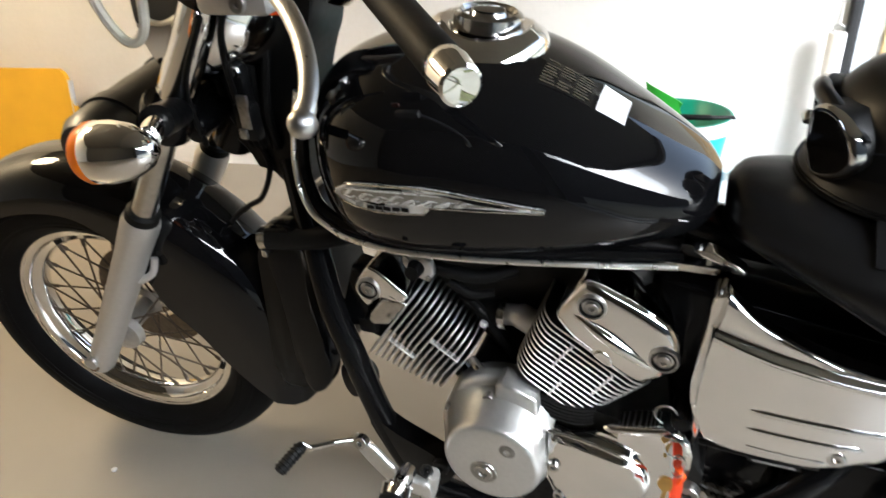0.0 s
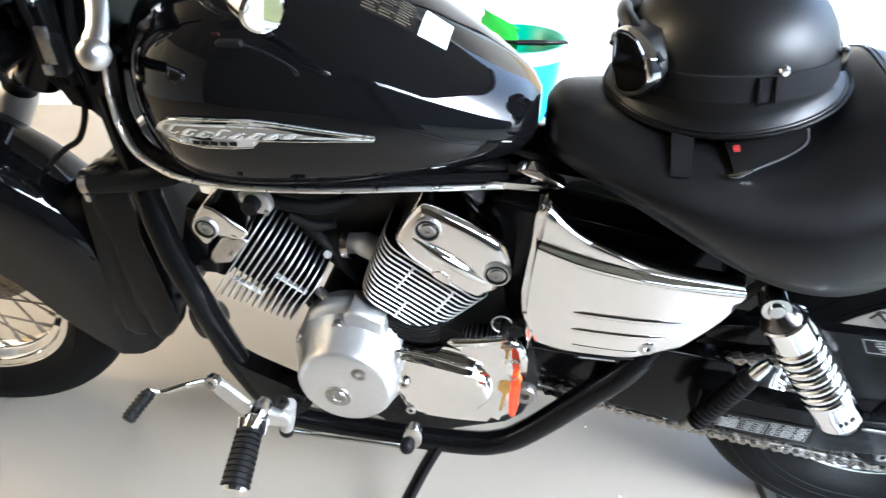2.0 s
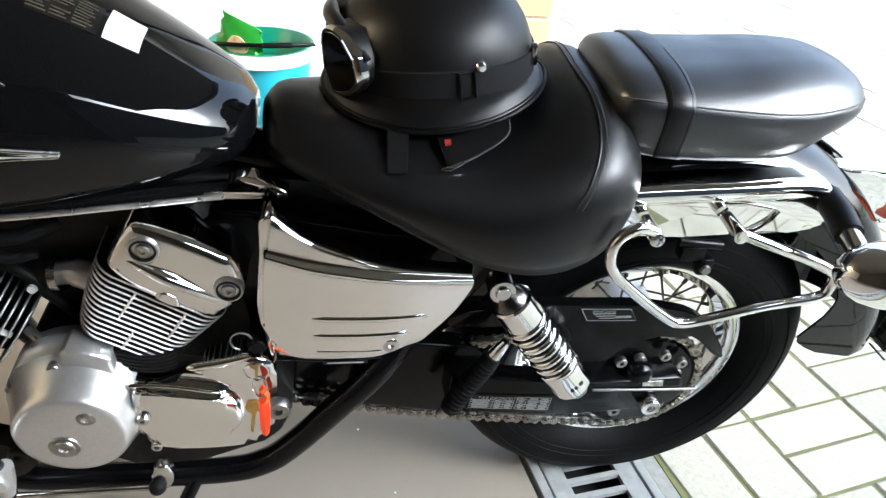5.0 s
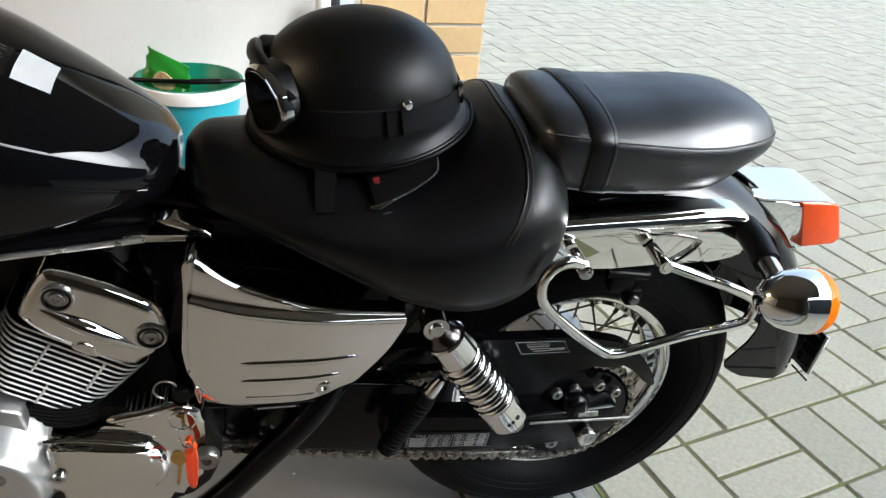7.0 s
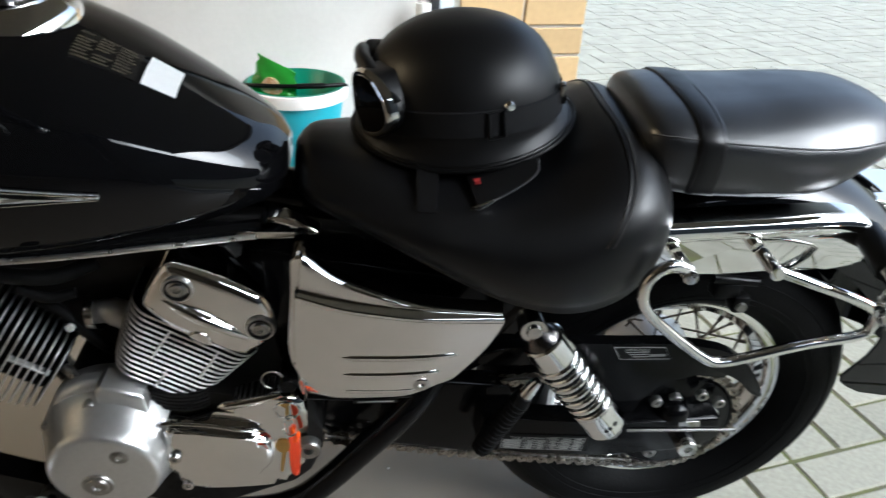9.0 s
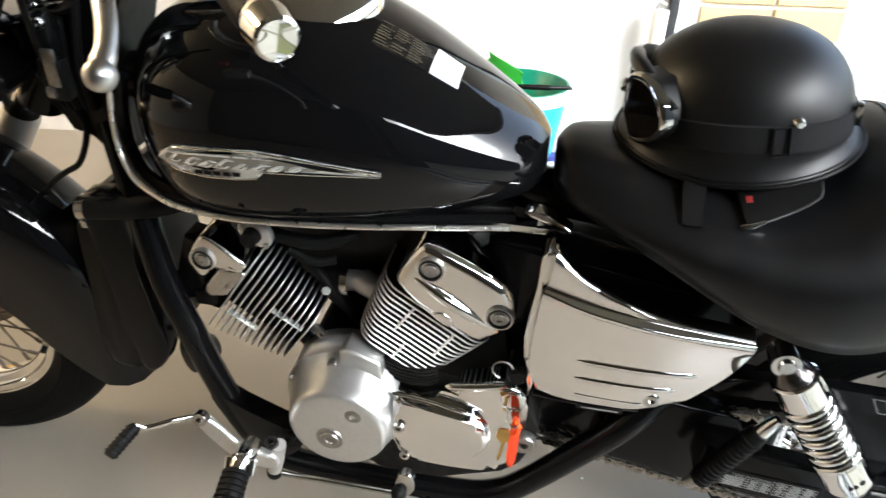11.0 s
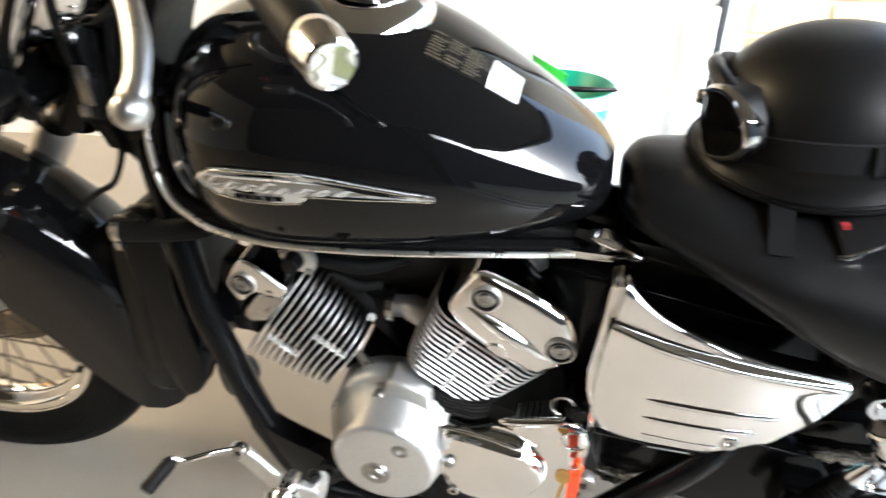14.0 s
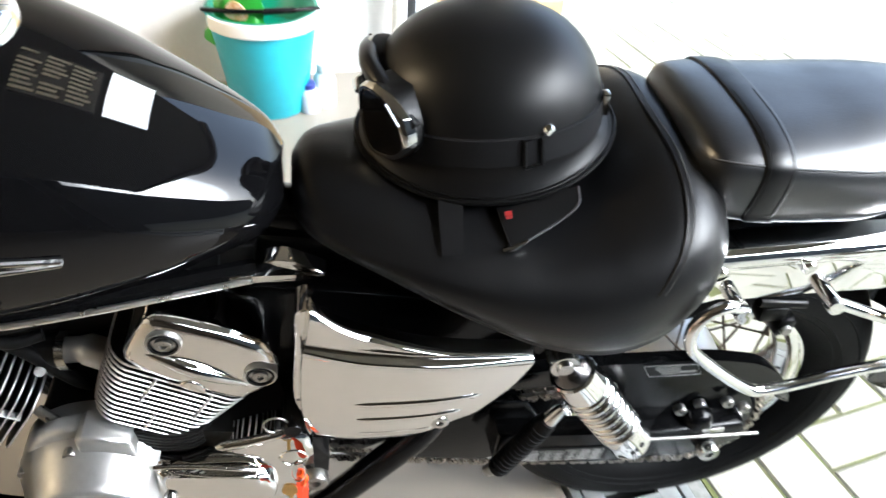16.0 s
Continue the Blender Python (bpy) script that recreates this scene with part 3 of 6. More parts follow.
# the flourish on the badge: swept silver strokes that lean with the flow, as plain shapes
for k in range(8):
    x, z0 = -0.958 + 0.0200 * k, 0.4170 + 0.0009 * k
    h = (0.0125, 0.0090, 0.0075, 0.0110, 0.0070, 0.0070, 0.0060, 0.0055)[k]
    part("badge_stroke", tube(spline([on_badge(x, z0, 0.0056), on_badge(x + 0.007, z0 + h * 0.45, 0.0064), on_badge(x + 0.015, z0 + h, 0.0058), on_badge(x + 0.024, z0 + h * 0.95, 0.0056)], 3), [0.0008, 0.0014, 0.0018, 0.0020, 0.0020, 0.0018, 0.0015, 0.0012, 0.0009, 0.0006], 8), BADGE, emblem)
    part("badge_stroke", tube(spline([on_badge(x + 0.004, z0 + 0.0005, 0.0056), on_badge(x + 0.011, z0 + 0.0004, 0.0060), on_badge(x + 0.017, z0 + 0.0036, 0.0056)], 3), 0.0010, 6), BADGE, emblem)
part("badge_stroke", tube([on_badge(-0.962 + 0.022 * k, 0.4262 + 0.0095 * math.sin(0.33 * k), 0.0058) for k in range(7)], [0.0006, 0.0011, 0.0013, 0.0013, 0.0012, 0.0010, 0.0005], 6), BADGE, emblem)
bm = bmesh.new()
for k in range(5):
    p = on_badge(-0.9200 + 0.0115 * k, 0.4103 + 0.0009 * k, 0.005)
    add_box(bm, p, (0.0085, 0.0015, 0.0042))
part("badge_bar", bm, PLASTIC, emblem, "small dark maker's bars", False)

# stickers on the tank's shoulder
def shoulder(x, s, lift=0.0008):
    zb, zt, w = lerp_table(TANK, x)
    f = spline([(a, b, 0) for a, b in SECTION], 8)
    i = s * (len(f) - 1)
    a, b = f[int(i)], f[min(int(i) + 1, len(f) - 1)]
    p = a.lerp(b, i - int(i))
    d = (b - a).normalized()
    nrm = Vector((0, -(zt - zb) * d.x * 0 - abs(d.y), abs(d.x))).normalized()
    return Vector((x, -w * p.x, zb + (zt - zb) * p.y)) + nrm * lift


def shoulder_patch(x0, x1, s0, s1, lift, nx=6, ns=5, skew=0.0):
    bm = bmesh.new()
    rows = [[bm.verts.new(shoulder(x0 + (x1 - x0) * i / nx + skew * j / ns, s0 + (s1 - s0) * j / ns, lift)) for i in range(nx + 1)] for j in range(ns + 1)]
    for a, b in zip(rows, rows[1:]):
        for i in range(nx):
            bm.faces.new((a[i], a[i + 1], b[i + 1], b[i]))
    return bm


part("paper_sticker", shoulder_patch(-0.685, -0.654, 0.872, 0.978, 0.0012), WHITE_STICKER, tank, "small white paper sticker")
decal = part("warning_decal", shoulder_patch(-0.746, -0.690, 0.872, 0.965, 0.0008), mat("clear_film", (0.012, 0.011, 0.010), 0.2, 0.0, 80, 0.2), tank, "clear warning label with fine print")
for r in range(9):
    for c, (a, b) in enumerate(((-0.746, -0.730), (-0.728, -0.712), (-0.710, -0.694))):
        if (r * 3 + c) % 11 == 10:
            continue
        s = 0.878 + 0.0095 * r
        part("print_bar", shoulder_patch(a, b - 0.002 * ((r + c) % 3), s, s + 0.0048, 0.0014, 2, 1), DECAL, decal)

# filler cap and its chrome console on the crown of the tank
CAP = Matrix.Translation((-0.828, -0.004, 0.562)) @ Matrix.Rotation(radians(8), 4, "Y")
loops = []
for fr, h in ((0.02, 0.016), (0.56, 0.015), (0.62, 0.019), (0.72, 0.020), (0.80, 0.016), (0.90, 0.013), (0.97, 0.004), (1.0, -0.008), (1.0, -0.020)):
    loops.append([CAP @ Vector((0.076 * fr * math.cos(a), 0.088 * fr * math.sin(a), h - 2.6 * (0.088 * fr * math.sin(a)) ** 2)) for a in (2 * math.pi * k / 48 for k in range(48))])
cap = part("filler_console", rings(bmesh.new(), loops), CHROME, bike, "chrome filler console on the tank crown")
part("console_gasket", rings(bmesh.new(), [[CAP @ Vector((0.0775 * math.cos(a), 0.0895 * math.sin(a), h - 2.6 * (0.0895 * math.sin(a)) ** 2)) for a in (2 * math.pi * k / 48 for k in range(48))] for h in (-0.010, -0.026)], cap=False), RUBBER, cap, "black rubber edge")
part("filler_cap", lathe([(0.0, 0.030), (0.020, 0.030), (0.023, 0.025), (0.030, 0.025), (0.034, 0.030), (0.040, 0.027), (0.042, 0.012)], CAP, 36), CHROME_WORN, cap, "ridged chrome fuel cap")
part("gauge_glass", lathe([(0, 0.0325), (0.018, 0.0315), (0.0195, 0.028)], CAP, 24), GLASS_DARK, cap)

# ---- front end (turned with the steering) ----
LEG0, LEG1 = Vector((-0.012, 0, -0.030)), Vector((0.425, 0, 0.625))
AX = (LEG1 - LEG0).normalized()


def along(d, y):
    p = LEG0 + AX * d
    return STEER @ Vector((p.x, y, p.z))


for side in (-1, 1):
    y = side * 0.105
    leg = part("fork_leg", tube([along(d, y) for d in (0.0, 0.012, 0.03, 0.12, 0.25, 0.34, 0.385, 0.400, 0.412)],
                                [0.019, 0.023, 0.024, 0.0245, 0.0255, 0.0265, 0.0285, 0.0285, 0.026], 24), FORK, bike, "dull grey cast fork leg")
    part("slider_tube", tube([along(0.41, y), along(0.60, y)], 0.0188, 20), CHROME_WORN, leg, "bright fork tube")
    part("dust_seal", tube([along(d, y) for d in (0.408, 0.412, 0.424, 0.428)], [0.024, 0.0255, 0.0245, 0.020], 20), RUBBER, leg, "black rubber dust seal")
    part("fork_sleeve", tube([along(d, y) for d in (0.615, 0.62, 0.79)], [0.022, 0.0245, 0.0245], 24), CHROME, leg, "chrome fork sleeve")
    bm = tube([STEER @ Vector((0, y - 0.030 * 1, 0)), STEER @ Vector((0, y + 0.030, 0))], 0.012, 16)
    part("axle_clamp", bm, ALU_PAINT, leg)
    part("pinch_bolt", lathe([(0, 0.002), (0.0055, 0.002), (0.0065, 0.0045), (0.0105, 0.0045), (0.0115, -0.004)], to_dir(along(0.020, y) + Vector((0, side * 0.0215, 0)), STEER.to_3x3() @ Vector((0, side, 0))), 20), mat("rusty_bolt", (0.20, 0.13, 0.07), 0.55, 0.5, 200, 0.4), leg, "rust-brown pinch bolt")
    bm = tube(spline([along(0.26, y) + Vector((0.030, 0, 0)), along(0.27, y) + Vector((0.045, 0.012 * -side, 0.004)), along(0.29, y) + Vector((0.040, 0.02 * -side, 0.012))], 4), 0.006, 8)
    part("caliper_lug", bm, FORK, leg)

hubcap = lathe([(0.0, 0.012), (0.02, 0.012), (0.034, 0.006), (0.036, -0.01)], STEER @ to_dir((0.018, -0.055, 0.006), (0, -1, 0)), 24)
part("speedometer_drive", hubcap, ALU_PAINT, front_wheel, "silver speedometer drive housing")
bm = lathe([(0.055, 0.003), (0.118, 0.003), (0.118, -0.003), (0.055, -0.003)], STEER @ to_dir((0, 0.062, 0), (0, -1, 0)), 48, closed=True)
part("brake_disc", bm, mat("browned_disc_steel", (0.20, 0.155, 0.11), 0.42, 0.75, 90, 0.3, rough_var=0.1), front_wheel, "steel brake disc")
bm = prism(smooth_outline([(0.09, 0.06), (0.14, 0.10), (0.15, 0.05), (0.12, 0.0), (0.09, 0.02)], 3), 0.045, 0.095, 0.006, m=STEER)
part("brake_caliper", bm, DARK, bike)

FENDER = [  # angle, outer radius, lower edge radius of the valance
    (158, 0.352, 0.318), (140, 0.355, 0.300), (120, 0.358, 0.288), (97, 0.362, 0.284), (78, 0.368, 0.282), (62, 0.372, 0.256), (48, 0.376, 0.222),
    (33, 0.380, 0.198), (15, 0.384, 0.214), (-2, 0.388, 0.243), (-12, 0.391, 0.285), (-17, 0.392, 0.325)]


def fender_mesh(table, m, w, n=48, squash=1.0):
    loops = []
    a0, a1 = table[0][0], table[-1][0]
    keys = [(-r[0], r[1], r[2]) for r in table]
    for k in range(n + 1):
        a = a0 + (a1 - a0) * k / n
        ro, ri = lerp_table(keys, -a)
        half = [(0.0, ro), (0.35 * w, ro - 0.003), (0.68 * w, ro - 0.012), (0.90 * w, ro - 0.030), (1.0 * w, ro - 0.058), (1.0 * w, min(ro - 0.060, (ro + ri) / 2)), (0.98 * w, ri)]
        outer = [(-y, r) for y, r in reversed(half)] + half[1:]
        inner = [(y * 0.965, r - 0.004 if abs(y) < 0.95 * w else r) for y, r in reversed(outer)]
        c, s = math.cos(radians(a)), math.sin(radians(a))
        loops.append([m @ Vector((r * c, y, r * s)) for y, r in outer + inner])
    return rings(bmesh.new(), loops)


part("front_fender", fender_mesh(FENDER, STEER, 0.082), PAINT, bike, "glossy black valanced front fender")
# triple clamps, steering head, cables
bm = bmesh.new()
for d, hgt in ((0.600, 0.034), (0.80, 0.030)):
    c = LEG0 + AX * d
    Rm = STEER @ Matrix.Translation((c.x + 0.012, 0, c.z)) @ Matrix.Rotation(RAKE, 4, "Y")
    add_box(bm, (0.010, 0, 0), (0.060, 0.215, hgt), 0.010, Rm)
    for side in (-1, 1):
        add_lathe(bm, [(0.034, -hgt * 0.6), (0.036, -hgt * 0.5), (0.036, hgt * 0.5), (0.034, hgt * 0.6), (0.020, hgt * 0.6)], Rm @ Matrix.Translation((-0.012, side * 0.105, 0)), 24)
part("triple_clamp", bm, FRAME, bike, "black fork clamps")
part("steering_head", tube([(-1.225, -0.02, 0.40), (-1.115, -0.02, 0.56)], 0.030, 20), FRAME, bike)
cables = ([(-1.03, -0.16, 0.68), (-1.10, -0.14, 0.60), (-1.135, -0.10, 0.50), (-1.14, -0.07, 0.44)],
          [(-1.05, -0.05, 0.66), (-1.13, -0.07, 0.54), (-1.165, -0.055, 0.45), (-1.152, -0.05, 0.405), (-1.147, -0.05, 0.376), (-1.171, -0.05, 0.329), (-1.206, -0.045, 0.305), (-1.25, -0.03, 0.272), (-1.30, -0.01, 0.22)],
          [(-1.10, -0.17, 0.62), (-1.165, -0.15, 0.53), (-1.185, -0.12, 0.44)])
for c in cables:
    part("cable", tube(spline(c, 6), 0.0042, 8), RUBBER, bike, "black control cable")
part("loom_cover", prism(smooth_outline([(-1.215, 0.660), (-1.222, 0.520), (-1.210, 0.420), (-1.160, 0.385), (-1.135, 0.350), (-1.092, 0.350), (-1.088, 0.450), (-1.070, 0.520), (-1.045, 0.580), (-1.045, 0.660)], 3), -0.045, 0.05, 0.012), PLASTIC, bike, "black plastic cover round the steering head and wiring")
for k in range(5):
    part("loom", tube(spline([(-1.19 + 0.026 * k, -0.050, 0.64), (-1.195 + 0.022 * k, -0.056 - 0.004 * (k % 2), 0.55), (-1.19 + 0.016 * k, -0.054, 0.47), (-1.165 + 0.010 * k, -0.05, 0.41)], 5), 0.0055 + 0.001 * (k % 3), 8), RUBBER, bike)
bm = box((-1.135, -0.085, 0.50), (0.022, 0.02, 0.085), 0.005, None)
add_box(bm, (-1.115, -0.11, 0.475), (0.03, 0.02, 0.05), 0.005)
part("ignition_bracket", bm, PLASTIC, bike)
part("bracket_plate", add_box(box((-1.112, -0.118, 0.490), (0.016, 0.006, 0.045), 0.002), (-1.118, -0.118, 0.462), (0.012, 0.014, 0.014), 0.003), STEEL, bike)
part("bracket_bolt", hexbolt(bmesh.new(), (-1.125, -0.10, 0.535), (0, -1, 0), 0.007, 0.006), CHROME_WORN, bike)

# headlight
HL = STEER @ to_dir((0.372, -0.01, 0.592), (-1, 0, -0.06))
headlight = part("headlight", lathe([(0.0, -0.105), (0.045, -0.095), (0.078, -0.06), (0.094, -0.01), (0.096, 0.03), (0.098, 0.034), (0.098, 0.045), (0.090, 0.05)], HL, 40), CHROME, bike, "chrome headlight bowl")
part("headlight_glass", lathe([(0.0, 0.062), (0.05, 0.058), (0.090, 0.046), (0.090, 0.040), (0, 0.040)], HL, 32), mat("clear_lens", (0.55, 0.56, 0.56), 0.08, 0.2, 60, 0.1, coat=0.8), headlight)
part("headlight_bolt", hexbolt(bmesh.new(), STEER @ Vector((0.408, -0.095, 0.590)), STEER.to_3x3() @ Vector((0, -1, -0.2)), 0.010, 0.010), CHROME, headlight)
part("brake_hose", tube(spline([STEER @ Vector(p) for p in ((0.318, -0.15, 0.70), (0.319, -0.15, 0.635), (0.341, -0.15, 0.592), (0.369, -0.15, 0.603), (0.385, -0.15, 0.655))], 6), 0.006, 8),
     mat("pale_clear_hose", (0.60, 0.58, 0.50), 0.25, 0.0, 60, 0.1), bike, "pale loop of hose by the headlight")

# handlebar
GRIP0, GRIP1 = Vector((-0.728, -0.371, 0.642)), Vector((-0.850, -0.225, 0.664))
gd = (GRIP1 - GRIP0).normalized()
bar = part("handlebar", tube(spline([GRIP1, GRIP1 + gd * 0.06, (-1.00, -0.13, 0.72), (-1.06, -0.05, 0.735), (-1.075, 0.02, 0.738), (-1.06, 0.12, 0.73), (-0.96, 0.24, 0.68), (-0.86, 0.33, 0.66)], 6), 0.0125, 16), CHROME, bike, "chrome pulled-back handlebar")
part("handlebar_grip", tube([GRIP0 + gd * d for d in (0.012, 0.016, 0.05, 0.10, 0.15, 0.20)], [0.0150, 0.0164, 0.0162, 0.0164, 0.0168, 0.0175], 24), RUBBER, bar, "black rubber grip")
part("bar_end", tube([GRIP0 + gd * d for d in (-0.0175, -0.0180, -0.0195, -0.0175, 0.000, 0.003, 0.012, 0.0145)], [0.0090, 0.0118, 0.0130, 0.0155, 0.0168, 0.0172, 0.0168, 0.0155], 32), CHROME, bar, "chrome bar-end weight")
LEVER = [(-0.805, -0.441, 0.631), (-0.807, -0.425, 0.644), (-0.817, -0.405, 0.658), (-0.840, -0.375, 0.671), (-0.870, -0.345, 0.683), (-0.911, -0.310, 0.690), (-0.955, -0.280, 0.682)]
lever = part("clutch_lever", tube(spline(LEVER, 4), [0.0085] * 3 + [0.0072] * 18 + [0.0085] * 4, 14, flat=0.7), ALU, bar, "satin silver clutch lever")
bm = bmesh.new()
bmesh.ops.create_uvsphere(bm, u_segments=18, v_segments=12, radius=0.0100, matrix=Matrix.Translation((-0.804, -0.442, 0.630)))
part("lever_ball", bm, ALU, lever)
bm = box((-0.967, -0.265, 0.667), (0.075, 0.035, 0.030), 0.007, None)
part("lever_perch", bm, FORK, bar, "cast grey lever perch")
part("perch_screw", hexbolt(bmesh.new(), (-0.955, -0.284, 0.664), (0, -1, 0.1), 0.008, 0.005), STEEL, bar)
part("switch_housing", box((-0.945, -0.185, 0.690), (0.055, 0.045, 0.042), 0.010), PLASTIC, bar)
part("warning_switch", box((-0.975, -0.205, 0.640), (0.022, 0.016, 0.010), 0.003), RED_LENS, bar)
bm = lathe([(0.0, -0.07), (0.035, -0.06), (0.052, -0.02), (0.055, 0.02), (0.050, 0.024), (0, 0.024)], to_dir((-1.020, 0.03, 0.655), (0.55, 0, 0.83)), 32)
part("speedometer", bm, CHROME, bike, "chrome speedometer pod")


# ---- turn signals ----
def turn_signal(name, tip, lens_c, r, stalk, label):
    ax = (Vector(lens_c) - Vector(tip)).normalized()
    ln = (Vector(lens_c) - Vector(tip)).length
    m = to_dir(tip, ax)
    body = part(name, lathe([(0.0, 0.0), (r * 0.30, ln * 0.03), (r * 0.58, ln * 0.16), (r * 0.84, ln * 0.40), (r * 0.98, ln * 0.70), (r, ln * 0.90), (r * 0.985, ln * 0.91)], m, 36), CHROME, bike, label)
    part("lens", lathe([(r * 0.985, ln * 0.905), (r * 0.985, ln * 1.03), (r * 0.92, ln * 1.10), (r * 0.6, ln * 1.16), (0, ln * 1.18)], m, 36), AMBER, body, "amber lens")
    part("signal_stalk", tube(stalk, 0.0125, 16), CHROME, body, "chrome stalk")
    return body


turn_signal("front_signal", (-1.085, -0.300, 0.523), (-1.163, -0.304, 0.514), 0.0340, [(-1.105, -0.285, 0.528), (-1.128, -0.245, 0.528)], "chrome bullet front turn signal")
part("signal_holder", tube([(-1.126, -0.248, 0.5285), (-1.205, -0.125, 0.490)], 0.019, 16), PLASTIC, bike, "black signal mount")
turn_signal("rear_signal", (0.104, -0.235, 0.324), (0.178, -0.238, 0.3175), 0.0400, [(0.138, -0.215, 0.335), (0.142, -0.185, 0.340)], "chrome bullet rear turn signal")
part("signal_arm", tube([(0.142, -0.187, 0.339), (0.150, -0.150, 0.343), (0.154, -0.115, 0.345)], [0.0165, 0.0175, 0.0175], 16), PLASTIC, bike, "black ribbed signal arm")

# ---- frame ----
bm = tube(spline([(-1.10, -0.055, 0.40), (-1.072, -0.085, 0.31), (-1.045, -0.11, 0.20), (-1.016, -0.12, 0.115), (-0.985, -0.12, 0.0), (-0.95, -0.12, -0.085), (-0.905, -0.12, -0.128),
                  (-0.80, -0.12, -0.140), (-0.63, -0.12, -0.142), (-0.565, -0.12, -0.125), (-0.52, -0.12, -0.085), (-0.455, -0.12, -0.005), (-0.40, -0.115, 0.06), (-0.36, -0.09, 0.11), (-0.33, -0.07, 0.16)], 5), 0.0195, 16)
part("frame_cradle", bm, FRAME, bike, "black tubular frame cradle")
bm = tube(spline([(-1.10, 0.055, 0.40), (-1.045, 0.11, 0.20), (-0.985, 0.12, 0.0), (-0.905, 0.12, -0.128), (-0.63, 0.12, -0.142), (-0.52, 0.12, -0.085), (-0.37, 0.12, 0.095), (-0.27, 0.11, 0.26)], 6), 0.0185, 12)
part("frame_cradle", bm, FRAME, bike, "black tubular frame cradle")
part("backbone", tube([(-1.13, -0.01, 0.46), (-0.95, 0, 0.40), (-0.5, 0, 0.33), (-0.2, 0, 0.30)], 0.03, 12), FRAME, bike)
bm = prism(smooth_outline([(-1.000, 0.02), (-0.955, -0.01), (-0.885, -0.045), (-0.865, -0.075), (-0.90, -0.11), (-0.95, -0.09), (-0.985, -0.03)], 4), -0.138, -0.105, 0.004)
part("engine_mount", bm, FRAME, bike, "black engine mount plate")
part("mount_bolt", hexbolt(bmesh.new(), (-0.882, -0.140, -0.050), (0, -1, 0), 0.013, 0.010), DARK, bike)
# black panels that fill the frame behind the engine
part("frame_panel", prism([(-0.60, 0.30), (-0.30, 0.25), (-0.27, 0.12), (-0.42, -0.02), (-0.50, -0.06), (-0.56, 0.02)], -0.075, 0.075, 0.01), FRAME, bike, "black frame side plate")
part("frame_panel", prism([(-0.42, 0.10), (-0.26, 0.08), (-0.22, 0.00), (-0.30, -0.06), (-0.44, -0.03)], -0.098, -0.07, 0.006), FRAME, bike)
part("pivot_bolt", hexbolt(bmesh.new(), (-0.535, -0.150, 0.037), (0, -1, 0), 0.016, 0.014), STEEL, bike, "steel frame bolt")

# radiator and hose
rad = part("radiator", prism(smooth_outline([(-1.200, -0.020), (-1.130, -0.005), (-1.100, 0.040), (-1.115, 0.20), (-1.140, 0.280), (-1.175, 0.272), (-1.190, 0.15)], 3), -0.082, 0.10, 0.012), PLASTIC, bike, "black radiator with side shroud")
part("radiator_shroud", prism(smooth_outline([(-1.150, 0.300), (-1.100, 0.318), (-1.078, 0.300), (-1.095, 0.22), (-1.070, 0.08), (-1.095, 0.01), (-1.130, 0.02), (-1.135, 0.20)], 3), -0.108, -0.076, 0.010), FRAME, rad, "black shroud")
part("coolant_hose", tube(spline([(-1.148, -0.10, 0.290), (-1.10, -0.10, 0.296), (-1.04, -0.095, 0.305), (-0.99, -0.06, 0.31)], 5), 0.0165, 16), RUBBER, bike, "black coolant hose")
bm = lathe([(0.018, -0.006), (0.0185, -0.006), (0.0185, 0.006), (0.018, 0.006)], to_dir((-1.139, -0.10, 0.291), (1, 0, 0.1)), 20, closed=True)
add_box(bm, (-1.137, -0.112, 0.276), (0.009, 0.014, 0.012), 0.002)
part("hose_clamp", bm, CHROME_WORN, bike, "bright hose clamp")
part("horn", lathe([(0, 0.02), (0.03, 0.018), (0.036, 0.004), (0.036, -0.012), (0.02, -0.03), (0, -0.03)], to_dir((-1.083, -0.02, -0.03), (-0.5, -0.8, 0.1)), 28), PLASTIC, bike, "round black horn")


# ---- engine ----
def fin_plate(v0, v1, hy, z, th, m, r=0.024):
    """A thin cooling fin: a plate with well rounded corners and a slightly bowed front."""
    cv, hv = (v0 + v1) / 2, (v1 - v0) / 2
    out = []
    for sx, sy, a0 in ((-1, -1, 180), (1, -1, 270), (1, 1, 0), (-1, 1, 90)):
        for k in range(6):
            a = radians(a0 + 18 * k)
            v, y = sx * (hv - r) + r * math.cos(a), sy * (hy - r) + r * math.sin(a)
            out.append((cv + v, y - (0.006 * (1 - (v / hv) ** 2) if sy < 0 else 0)))
    loops = []
    for g, dz in ((0.0012, -th / 2), (0.0, -th / 4), (0.0, th / 4), (0.0012, th / 2)):
        loops.append([m @ Vector((cv + (v - cv) * (1 - g / hv), y * (1 - g / hy), z + dz)) for v, y in out])
    bm = rings(bmesh.new(), loops)
    for f in bm.faces:
        f.material_index = 1 if len(f.verts) > 4 else 0      # dark faces, polished edge
    return bm


